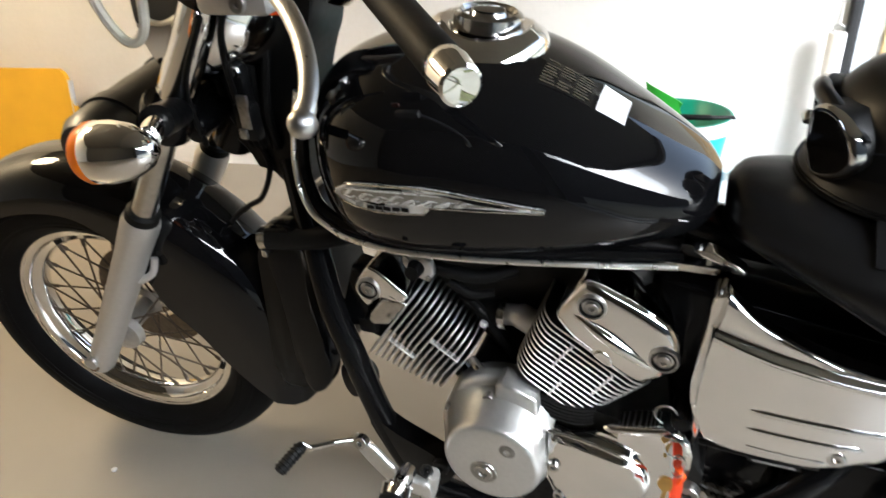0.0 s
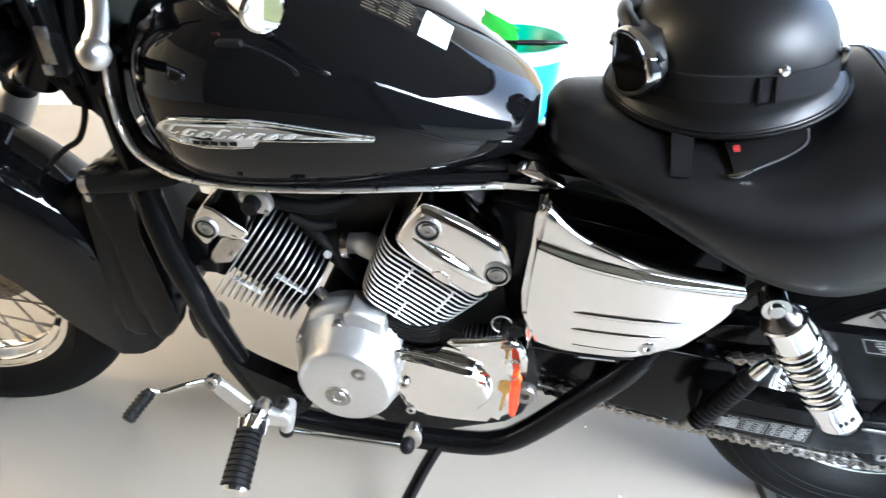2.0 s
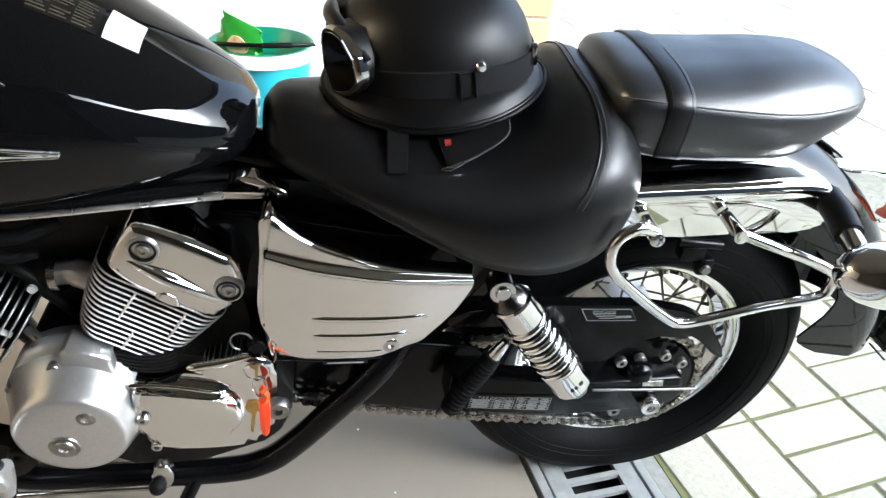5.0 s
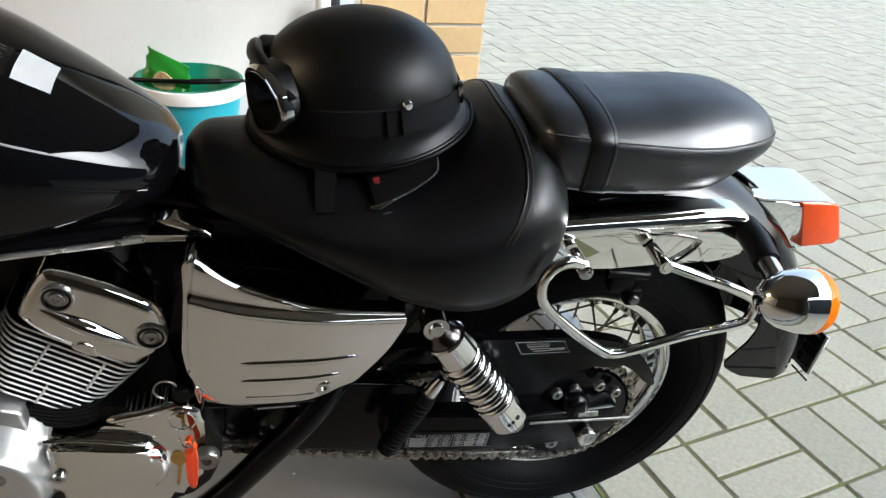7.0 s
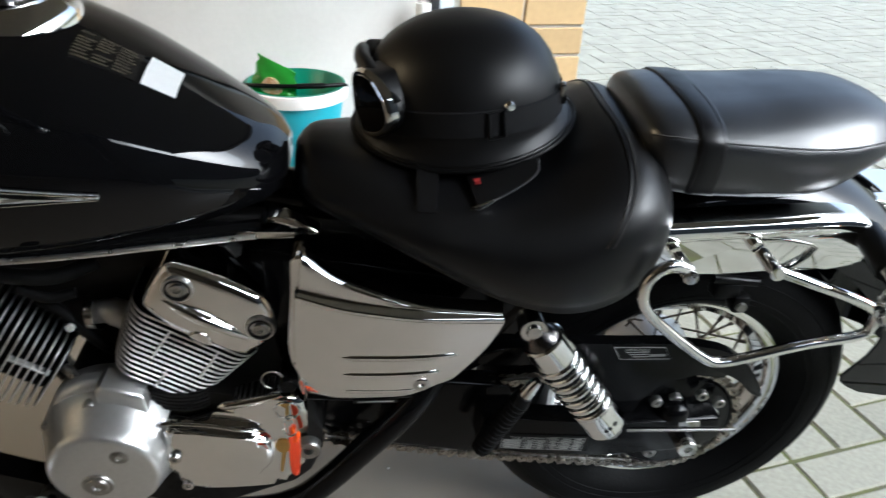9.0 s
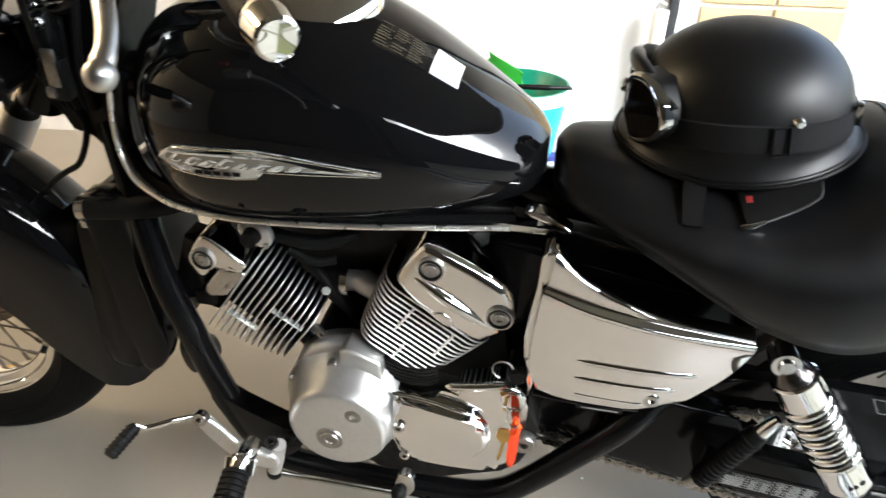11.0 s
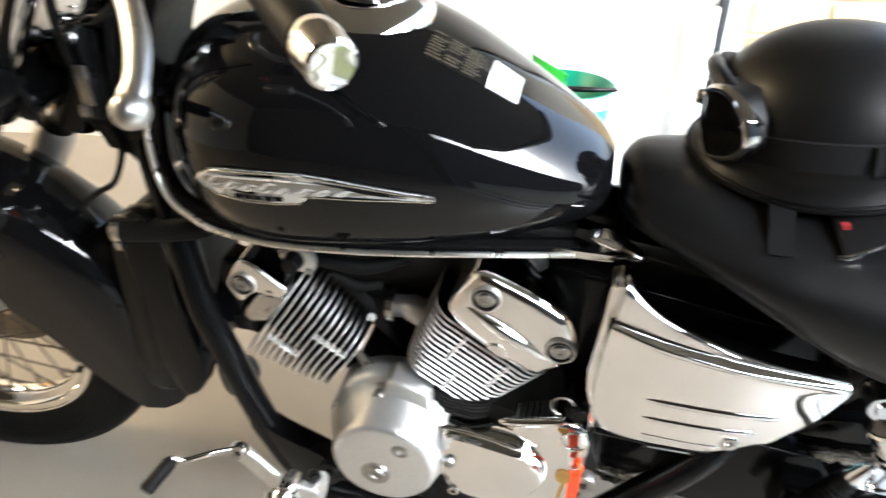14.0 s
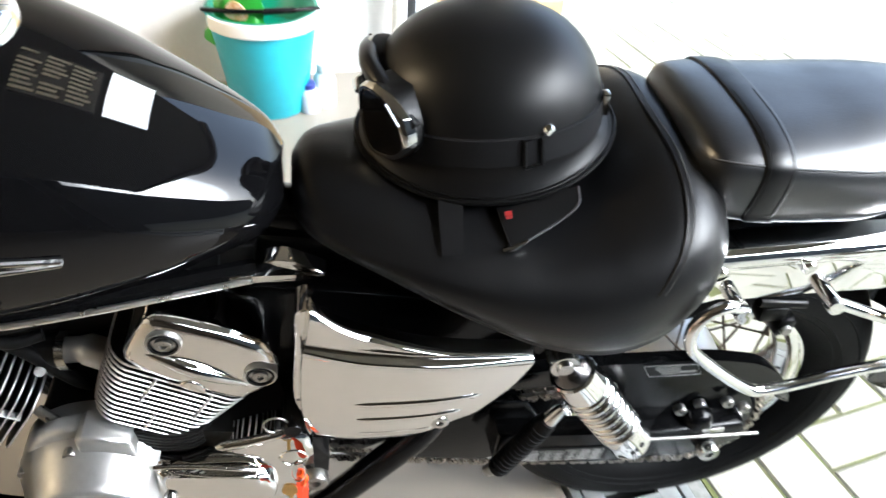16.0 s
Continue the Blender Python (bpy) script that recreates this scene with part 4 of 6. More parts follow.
def cylinder(o, ax_deg, nf, pitch, widths, hy, ribs, label):
    """A finned barrel: o is its foot, ax_deg the lean of its axis back from upright; the fins widen from widths[0] to widths[1]."""
    a = radians(ax_deg)
    u, v = Vector((math.sin(a), 0, math.cos(a))), Vector((math.cos(a), 0, -math.sin(a)))
    m = Matrix(((v.x, 0, u.x, o[0]), (0, 1, 0, 0.0), (v.z, 0, u.z, o[1]), (0, 0, 0, 1)))
    core = part("barrel", box((0, 0, nf * pitch / 2), (widths[0] * 1.35, hy * 1.56, nf * pitch), 0.012, m), DARK, bike, label)
    for k in range(nf):
        hw = widths[0] + (widths[1] - widths[0]) * (k / (nf - 1)) ** 0.75
        fin = part("fin", fin_plate(-hw, hw, hy, (k + 0.5) * pitch, 0.0025, m), FIN, core, smooth=False)
        fin.data.materials.append(DARK)
    for vx, z0, z1 in ribs:
        part("fin_rib", box((vx, -hy + 0.0005, (z0 + z1) / 2), (0.0022, 0.010, z1 - z0), 0.0006, m, 1), FIN, core)
    return m


RM = cylinder((-0.7232, 0.1222), 34.0, 13, 0.0083, (0.060, 0.083), 0.122, ((-0.025, 0.049, 0.095), (-0.001, 0.002, 0.033), (0.038, 0.045, 0.093)), "dark rear engine barrel with bright fins")
FM = cylinder((-0.8627, 0.1029), -55.0, 13, 0.0094, (0.056, 0.086), 0.100, ((-0.024, 0.060, 0.110), (0.024, 0.010, 0.062)), "dark front engine barrel with bright fins")


def head_cover(outline, y0, bolts, label, rib, bevel=0.014):
    ob = part("head_cover", domed_plate(outline, y0, y0 + 0.14, bevel, 0.001), CHROME, bike, label)
    for x, z in bolts:
        part("cover_seat", lathe([(0.0, 0.004), (0.0125, 0.004), (0.0135, 0.006), (0.0165, 0.0065), (0.0175, 0.004), (0.0175, -0.004)], to_dir((x, y0 + 0.002, z), (0, -1, 0)), 28), ALU, ob, "satin cap of the cover bolt")
        # thin dark ring, slightly proud of the bolt's seat
        part("bolt_ring", lathe([(0.0118, 0.0046), (0.0122, 0.0072), (0.0142, 0.0074), (0.0146, 0.0060)], to_dir((x, y0 + 0.002, z), (0, -1, 0)), 28), DARK, ob, "dark ring round the bolt")
        part("cover_bolt", hexbolt(bmesh.new(), (x, y0 - 0.001, z), (0, -1, 0), 0.0085, 0.005), STEEL, ob)
    if rib:
        part("cover_rib", tube(spline([(rib[0][0], y0 + 0.004, rib[0][1]), ((rib[0][0] + rib[1][0]) / 2, y0 - 0.002, (rib[0][1] + rib[1][1]) / 2 + 0.003), (rib[1][0], y0 + 0.004, rib[1][1])], 8),
                               [0.002 + 0.0065 * math.sin(math.pi * k / 16) for k in range(17)], 10), CHROME, ob, "raised chrome blade")
    return ob


rear_cover = head_cover([(-0.7150, 0.2660), (-0.6990, 0.2960), (-0.6800, 0.3240), (-0.6690, 0.3245), (-0.6450, 0.3131), (-0.6134, 0.2977), (-0.5846, 0.2797), (-0.5740, 0.2720), (-0.5650, 0.2546), (-0.5615, 0.2270), (-0.5780, 0.1975), (-0.5939, 0.1900),
                         (-0.6020, 0.1814), (-0.6190, 0.1850), (-0.6392, 0.1967), (-0.6672, 0.2172), (-0.6881, 0.2315), (-0.7040, 0.2480)], -0.1385,
                        [(-0.6672, 0.2915), (-0.5816, 0.2316)], "chrome rear cylinder head cover with two bolts", ((-0.695, 0.279), (-0.588, 0.207)), 0.014)
part("cover_notch", domed_plate([(-0.6680, 0.2215), (-0.6560, 0.2285), (-0.6500, 0.2270), (-0.6405, 0.2185), (-0.6395, 0.2030), (-0.6520, 0.2080)], -0.1405, -0.125, 0.003), CHROME, rear_cover, "small raised step on the cover's edge")
bm = bmesh.new()
add_box(bm, (0.0, 0, 0.146), (0.118, 0.215, 0.04), 0.012, RM)
part("cylinder_head", bm, DARK, bike)
bm = bmesh.new()
add_box(bm, (0.0, 0, 0.132), (0.105, 0.18, 0.035), 0.012, FM)
part("cylinder_head", bm, DARK, bike)
head_cover([(-1.004, 0.236), (-0.991, 0.260), (-0.976, 0.279), (-0.962, 0.275), (-0.940, 0.257), (-0.917, 0.238), (-0.930, 0.222), (-0.950, 0.226), (-0.966, 0.228), (-0.986, 0.205)], -0.114,
           [(-0.9765, 0.2425)], "chrome front cylinder head cover", None, 0.005)
part("head_bracket", prism([(-0.986, 0.194), (-0.962, 0.222), (-0.932, 0.224), (-0.926, 0.218), (-0.958, 0.177), (-0.984, 0.171), (-0.992, 0.180)], -0.108, -0.05, 0.004), CHROME_WORN, bike, "bright side of the front cylinder head")
part("head_lug", box((-0.998, -0.085, 0.160), (0.030, 0.03, 0.026), 0.005), DARK, bike)
part("head_plate", prism([(-1.050, 0.150), (-1.010, 0.262), (-0.992, 0.258), (-1.004, 0.236), (-0.986, 0.205), (-1.005, 0.158)], -0.098, -0.06, 0.004), FRAME, bike, "black engine hanger plate")

# crankcase and its covers
part("crankcase", prism(smooth_outline([(-0.866, 0.02), (-0.855, 0.09), (-0.80, 0.12), (-0.70, 0.12), (-0.60, 0.10), (-0.53, 0.09), (-0.52, 0.0), (-0.56, -0.08), (-0.70, -0.11), (-0.83, -0.075)], 3), -0.125, 0.13, 0.015), DARK, bike, "dark engine crankcase")
AC = to_dir((-0.787, -0.100, 0.033), (0, -1, 0)) @ Matrix.Diagonal((1.035, 1.035, 1, 1))
alt = part("alternator_cover", lathe([(0.0, 0.0862), (0.030, 0.0862), (0.0590, 0.0858), (0.0635, 0.0845), (0.0665, 0.0805), (0.0685, 0.0740), (0.0725, 0.062), (0.0790, 0.046), (0.0870, 0.030), (0.0890, 0.020), (0.0895, -0.02)], AC, 64), CAST, bike, "satin silver round alternator cover")
part("cover_plug", lathe([(0.0, 0.004), (0.0055, 0.004), (0.0065, 0.007), (0.0125, 0.007), (0.0135, 0.0045), (0.0185, 0.0045), (0.0195, 0.003), (0.0195, -0.004)], to_dir((-0.797, -0.184, 0.016), (0, -1, 0)), 32), STEEL, alt, "large steel inspection plug")
part("cover_plug", lathe([(0.0, 0.004), (0.0035, 0.004), (0.0045, 0.007), (0.0085, 0.007), (0.0115, 0.005), (0.0120, -0.004)], to_dir((-0.762, -0.181, 0.066), (0, -1, 0)), 24), STEEL, alt, "small steel timing plug")
part("cover_step", domed_plate([(-0.870, 0.040), (-0.864, 0.085), (-0.846, 0.114), (-0.815, 0.132), (-0.780, 0.136), (-0.744, 0.114), (-0.736, 0.070)], -0.128, -0.105, 0.012), CAST, alt, "satin rear flange of the cover")
part("cover_step", prism([(-0.793, 0.070), (-0.791, 0.134), (-0.782, 0.1415), (-0.770, 0.1400), (-0.7360, 0.1260), (-0.7320, 0.1190), (-0.732, 0.080), (-0.734, 0.050)], -0.143, -0.105, 0.006, 3), CAST, alt, "raised angular shoulder of the cover")
for c in ((-0.8005, -0.136, 0.112), (-0.861, -0.130, 0.072)):
    part("cover_screw", hexbolt(bmesh.new(), c, (0, -1, 0), 0.0075, 0.010), STEEL, alt)
left = part("sprocket_cover", prism(smooth_outline([(-0.719, 0.077), (-0.688, 0.080), (-0.648, 0.088), (-0.632, 0.103), (-0.605, 0.114), (-0.567, 0.124), (-0.541, 0.112), (-0.535, 0.090), (-0.538, 0.030), (-0.548, -0.020),
                                                  (-0.570, -0.042), (-0.600, -0.050), (-0.665, -0.051), (-0.714, -0.040), (-0.720, 0.01)], 3), -0.147, -0.11, 0.010, 4), CHROME, bike, "polished chrome sprocket cover")
part("cover_panel", prism(smooth_outline([(-0.714, 0.0770), (-0.692, 0.0785), (-0.667, 0.0744), (-0.634, 0.0680), (-0.607, 0.0615), (-0.588, 0.0500), (-0.580, 0.0280), (-0.587, 0.0040), (-0.611, -0.0140), (-0.653, -0.0260), (-0.688, -0.0240), (-0.711, -0.0090), (-0.716, 0.030)], 3), -0.163, -0.140, 0.012, 5), CHROME, left, "raised chrome panel")
part("cover_ridge", tube(spline([(-0.716, -0.150, 0.0835), (-0.684, -0.153, 0.0855), (-0.6516, -0.155, 0.0820), (-0.6200, -0.156, 0.0740), (-0.5950, -0.154, 0.0660)], 5), [0.0030] * 16 + [0.0026, 0.002, 0.0015, 0.001, 0.0006], 10), CHROME, left, "chrome ridge")
part("cover_ridge", tube(spline([(-0.6440, -0.144, 0.1060), (-0.6050, -0.145, 0.1145), (-0.5640, -0.143, 0.1235)], 6), [0.003] + [0.006] * 10 + [0.005, 0.003], 12), CHROME, left, "chrome crest")
part("cover_screw", hexbolt(bmesh.new(), (-0.7045, -0.162, 0.036), (0, -1, 0), 0.008, 0.007), CHROME_WORN, left)
part("cover_screw", hexbolt(bmesh.new(), (-0.700, -0.150, -0.034), (0, -1, 0), 0.008, 0.007), CHROME_WORN, left)
ribs = bmesh.new()
for k in range(5):
    z = 0.092 + k * 0.0062
    add_tube(ribs, spline([(-0.735, -0.124, z + 0.002), (-0.70, -0.130, z - 0.003), (-0.665, -0.126, z - 0.002), (-0.645, -0.105, z + 0.008)], 4), 0.0028, 6)
part("crankcase_rib", ribs, DARK, bike, "dark ribs on the crankcase")
# carburettor side, hoses and small fittings between the cylinders
part("inlet_elbow", tube(spline([(-0.800, -0.06, 0.195), (-0.775, -0.065, 0.200), (-0.745, -0.075, 0.195), (-0.715, -0.07, 0.180)], 4), [0.015] * 4 + [0.018] * 5 + [0.020] * 4, 18), FORK, bike, "grey cast inlet elbow")
part("inlet_clamp", lathe([(0.0225, -0.005), (0.0235, -0.005), (0.0235, 0.005), (0.0225, 0.005)], to_dir((-0.797, -0.061, 0.196), (1, -0.1, 0.1)), 20, closed=True), CHROME_WORN, bike)
part("inlet_sleeve", tube([(-0.83, -0.05, 0.19), (-0.80, -0.06, 0.195)], 0.021, 16), RUBBER, bike)
sensor = part("sensor_plate", prism(smooth_outline([(-0.915, 0.303), (-0.898, 0.316), (-0.877, 0.306), (-0.874, 0.286), (-0.885, 0.278), (-0.908, 0.288)], 3), -0.122, -0.112, 0.002), FORK, bike, "grey petcock flange")
part("sensor_knob", lathe([(0, 0.016), (0.010, 0.015), (0.012, 0.0)], to_dir((-0.897, -0.122, 0.296), (0, -1, 0)), 18), RUBBER, sensor)
for c in ((-0.909, -0.123, 0.308), (-0.880, -0.123, 0.283)):
    part("sensor_screw", hexbolt(bmesh.new(), c, (0, -1, 0), 0.004, 0.003), STEEL, sensor)
for c, r in (([(-0.90, -0.09, 0.285), (-0.86, -0.09, 0.275), (-0.82, -0.08, 0.268), (-0.78, -0.06, 0.275)], 0.010), ([(-0.87, -0.08, 0.25), (-0.84, -0.08, 0.235), (-0.81, -0.07, 0.235)], 0.007),
             ([(-0.86, -0.06, 0.215), (-0.83, -0.07, 0.20), (-0.80, -0.07, 0.155), (-0.79, -0.06, 0.13)], 0.008), ([(-0.78, -0.05, 0.30), (-0.70, -0.05, 0.315), (-0.62, -0.05, 0.31)], 0.012)):
    part("hose", tube(spline(c, 5), r, 12), RUBBER, bike, "black rubber hose")
part("engine_filler", prism([(-0.93, 0.27), (-0.70, 0.33), (-0.58, 0.33), (-0.60, 0.22), (-0.70, 0.14), (-0.80, 0.10), (-0.90, 0.20)], -0.045, 0.06, 0.01), DARK, bike, "dark carburettor and airbox behind the cylinders")
part("vacuum_cap", lathe([(0, 0.005), (0.0052, 0.004), (0.006, 0)], to_dir((-0.822, -0.085, 0.192), (0, -1, 0.2)), 14), GREY_EDGE, bike, "pale vacuum cap")
part("spark_lead", tube([(-0.842, -0.09, 0.130), (-0.818, -0.105, 0.115)], [0.006, 0.008], 12), STEEL, bike)

# ---- side cover ----
ROWS_SC = [  # columns from front to rear: x, y, z of each row, from the hidden top edge down and back in
    [(-0.522, -0.150, 0.352), (-0.489, -0.150, 0.3235), (-0.452, -0.150, 0.306), (-0.392, -0.150, 0.287), (-0.300, -0.148, 0.272)],
    [(-0.524, -0.1660, 0.348), (-0.489, -0.1672, 0.3195), (-0.452, -0.1680, 0.302), (-0.392, -0.1680, 0.283), (-0.299, -0.1620, 0.268)],
    [(-0.530, -0.1665, 0.311), (-0.489, -0.1680, 0.297), (-0.452, -0.1690, 0.288), (-0.391, -0.1690, 0.278), (-0.299, -0.1630, 0.265)],
    [(-0.533, -0.1720, 0.304), (-0.489, -0.1760, 0.2905), (-0.450, -0.1775, 0.2825), (-0.390, -0.1770, 0.2725), (-0.297, -0.1670, 0.2605)],
    [(-0.534, -0.1725, 0.298), (-0.489, -0.1765, 0.2855), (-0.449, -0.1780, 0.2775), (-0.389, -0.1775, 0.2680), (-0.297, -0.1670, 0.2560)],
    [(-0.535, -0.1695, 0.291), (-0.489, -0.1735, 0.2780), (-0.449, -0.1750, 0.2700), (-0.388, -0.1745, 0.2610), (-0.298, -0.1650, 0.2480)],
    [(-0.539, -0.1680, 0.240), (-0.492, -0.1720, 0.2320), (-0.440, -0.1740, 0.2260), (-0.382, -0.1730, 0.2220), (-0.314, -0.1640, 0.2130)],
    [(-0.540, -0.1680, 0.195), (-0.496, -0.1720, 0.1850), (-0.448, -0.1740, 0.1800), (-0.398, -0.1720, 0.1780), (-0.338, -0.1620, 0.1780)],
    [(-0.530, -0.1660, 0.155), (-0.495, -0.1700, 0.1490), (-0.452, -0.1710, 0.1470), (-0.408, -0.1690, 0.1480), (-0.355, -0.1600, 0.1570)],
    [(-0.522, -0.1550, 0.138), (-0.492, -0.1580, 0.1340), (-0.452, -0.1590, 0.1330), (-0.405, -0.1580, 0.1350), (-0.368, -0.1490, 0.1440)],
    [(-0.520, -0.1100, 0.136), (-0.490, -0.1100, 0.1320), (-0.452, -0.1100, 0.1310), (-0.410, -0.1100, 0.1330), (-0.372, -0.1100, 0.1420)]]


def sheet(rows, nx, ny, back, lip):
    """A smooth shell through a grid of points, with its front and rear edges turned in to the depth `back`."""
    fine = [spline(r, nx) for r in rows]
    cols = list(zip(*fine))
    cols = [spline(c, ny) for c in cols]
    first = [Vector((p.x + lip, back, p.z)) for p in cols[0]]
    f2 = [p.lerp(q, 0.12) + Vector((-0.003, 0.002, 0)) for p, q in zip(cols[0], first)]
    last = [Vector((p.x - lip, back, p.z)) for p in cols[-1]]
    l2 = [p.lerp(q, 0.12) + Vector((0.003, 0.002, 0)) for p, q in zip(cols[-1], last)]
    grid = [first, f2] + cols + [l2, last]
    return rings(bmesh.new(), grid, closed=False, cap=False)


cover = part("side_cover", sheet(ROWS_SC, 6, 4, -0.11, 0.004), CHROME, bike, "chrome side cover with three raised louvres")
FACE_X = [-0.539, -0.495, -0.446, -0.395, -0.336]
for x0, x1, z0, z1, face in ((-0.499, -0.338, 0.2110, 0.2080, [-0.1680, -0.1720, -0.1740, -0.1735, -0.1665]), (-0.498, -0.360, 0.1835, 0.1810, [-0.1680, -0.1720, -0.1740, -0.1720, -0.1620]),
                             (-0.498, -0.392, 0.1560, 0.1510, [-0.1660, -0.1700, -0.1710, -0.1680, -0.1580])):
    n = 24
    xs = [x0 + (x1 - x0) * k / n for k in range(n + 1)]
    L = [Vector((x, smooth_at(FACE_X, face, x) + 0.0030, z0 + (z1 - z0) * k / n)) for k, x in enumerate(xs)]
    part("louvre", tube(L, [0.001 + 0.0044 * min(1, k / 4, (n - k) / 3) for k in range(n + 1)], 12), CHROME, cover, "raised chrome louvre")
part("cover_bolt", hexbolt(bmesh.new(), (-0.391, -0.1665, 0.1610), (0, -1, 0), 0.0100, 0.005), CHROME_WORN, cover, "chrome cover bolt")
part("cover_tab", domed_plate([(-0.5500, 0.215), (-0.5450, 0.262), (-0.5410, 0.300), (-0.5400, 0.336), (-0.5340, 0.343), (-0.5250, 0.345), (-0.5290, 0.310), (-0.5320, 0.270), (-0.5320, 0.135), (-0.5380, 0.130), (-0.5470, 0.180)], -0.154, -0.120, 0.003), CHROME, cover, "chrome front return of the cover")
part("cover_lip", tube([(-0.532, -0.15, 0.126), (-0.46, -0.15, 0.120), (-0.40, -0.148, 0.122)], 0.004, 8), PLASTIC, cover)
part("dealer_sticker", prism([(-0.475, 0.1145), (-0.418, 0.1145), (-0.418, 0.1205), (-0.475, 0.1205)], -0.1545, -0.1535), PLASTIC, cover, "narrow dark sticker")
part("sticker_print", box((-0.4465, -0.1548, 0.1175), (0.046, 0.0004, 0.0022)), LABEL_INK, cover, "pale unreadable print", False)

# ---- seats ----
SEAT = [  # x, skirt bottom, edge height, crown height, half width
    (-0.540, 0.370, 0.386, 0.404, 0.042), (-0.527, 0.366, 0.390, 0.418, 0.074), (-0.500, 0.362, 0.388, 0.420, 0.102), (-0.450, 0.350, 0.386, 0.414, 0.134),
    (-0.400, 0.332, 0.386, 0.408, 0.158), (-0.350, 0.310, 0.385, 0.406, 0.174), (-0.300, 0.290, 0.384, 0.402, 0.186), (-0.250, 0.278, 0.392, 0.416, 0.192),
    (-0.210, 0.277, 0.404, 0.441, 0.192), (-0.172, 0.286, 0.417, 0.461, 0.186), (-0.143, 0.300, 0.418, 0.460, 0.174), (-0.119, 0.315, 0.409, 0.446, 0.153), (-0.104, 0.335, 0.398, 0.426, 0.122), (-0.096, 0.36, 0.390, 0.408, 0.070)]


def seat_loop(x):
    zb, ze, zc, w = lerp_table(SEAT, x)
    half = [(0.0, zc), (0.40, zc - 0.12 * (zc - ze)), (0.68, zc - 0.5 * (zc - ze)), (0.86, ze + 0.0 * (zc - ze)), (0.965, ze - 0.22 * (ze - zb)), (1.0, ze - 0.48 * (ze - zb)),
            (0.985, ze - 0.72 * (ze - zb)), (0.93, ze - 0.93 * (ze - zb)), (0.84, zb), (0.0, zb)]
    f = spline([(a, b, 0) for a, b in half], 3)
    left = [Vector((x, -w * p.x, p.y)) for p in f]
    right = [Vector((x, w * p.x, p.y)) for p in f[-2:0:-1]]
    return left + right


seat = part("rider_seat", rings(bmesh.new(), [seat_loop(-0.540 + 0.444 * k / 60) for k in range(61)]), LEATHER, bike, "black leather bucket seat with stitched rear panel")
welt = []
for k in range(61):
    t = k / 60
    u = abs(2 * t - 1)
    lp = seat_loop(-0.172 + 0.006 * math.sin(math.pi * u) - 0.028 * u ** 3)
    i = 12.6 * u
    a, b = lp[int(i)], lp[int(i) + 1]
    p = a.lerp(b, i - int(i))
    welt.append(Vector((p.x, (p.y if t < 0.5 else -p.y) * 1.003, p.z + 0.001)))
bm = tube(welt, 0.0010, 6)
part("seat_welt", bm, LEATHER, seat, "raised stitched seam")
bm = bmesh.new()
for a, b in zip(welt, welt[1:]):
    for k in range(3):
        p = a.lerp(b, (k + 0.2) / 3) + Vector((0.0065, 0, 0.0004))
        q = a.lerp(b, (k + 0.7) / 3) + Vector((0.0065, 0, 0.0004))
        if (a - b).length < 0.06:
            add_tube(bm, [p, q], 0.0007, 4)
part("seat_stitch", bm, mat("grey_thread", (0.10, 0.10, 0.10), 0.8, 0.0, 60, 0.2), seat, "grey stitches")

PIL = [  # x, bottom, edge height, crown height, half width
    (-0.148, 0.430, 0.452, 0.459, 0.054), (-0.141, 0.414, 0.466, 0.476, 0.084), (-0.120, 0.404, 0.471, 0.485, 0.100), (-0.060, 0.399, 0.467, 0.488, 0.107), (0.000, 0.398, 0.463, 0.491, 0.109),
    (0.050, 0.398, 0.460, 0.496, 0.108), (0.090, 0.401, 0.459, 0.498, 0.103), (0.130, 0.412, 0.460, 0.496, 0.093), (0.165, 0.426, 0.459, 0.486, 0.075), (0.187, 0.438, 0.456, 0.472, 0.053), (0.199, 0.445, 0.452, 0.459, 0.028)]


def pil_loop(x, grow=0.0):
    zb, ze, zc, w = lerp_table(PIL, x)
    w, ze, zc = w + grow, ze + grow, zc + grow
    tuck = 0.22 * max(0.0, (x - 0.03) / 0.17) ** 1.3
    half = [(0.0, zc), (0.45, zc - 0.10 * (zc - ze)), (0.76, zc - 0.45 * (zc - ze)), (0.93, ze + 0.05 * (zc - ze)), (1.0, ze - 0.18 * (ze - zb)), (1.0, ze - 0.55 * (ze - zb)), (0.96 - tuck, zb + 0.06 * (ze - zb)), (0.90 - 1.3 * tuck, zb), (0, zb)]
    f = spline([(a, b, 0) for a, b in half], 3)
    return [Vector((x, -0.012 - w * p.x, p.y)) for p in f] + [Vector((x, -0.012 + w * p.x, p.y)) for p in f[-2:0:-1]]


pillion = part("pillion_seat", rings(bmesh.new(), [pil_loop(-0.148 + 0.347 * k / 50) for k in range(51)]), PILLION_VINYL, bike, "black vinyl pillion pad with a strap across")
strap = [[(p + Vector((0.03 * (0.5 - abs(p.z - 0.46) * 4) * 0, 0, 0))) for p in pil_loop(x, g)] for x, g in ((-0.0925, 0.0), (-0.0920, 0.0020), (-0.0900, 0.0028), (-0.0630, 0.0028), (-0.0610, 0.0020), (-0.0605, 0.0))]
part("pillion_strap", rings(bmesh.new(), strap, cap=False), LEATHER, pillion, "black leather hold strap")
for x in (-0.0885, -0.0655):
    lp = pil_loop(x, 0.0028)[:26]
    part("strap_stitch", tube(lp, 0.0005, 5), LEATHER, pillion)
rim = []
for k in range(60):
    x = -0.139 + 0.334 * k / 59
    rim.append(pil_loop(x)[10] + Vector((0, -0.0003, 0)))
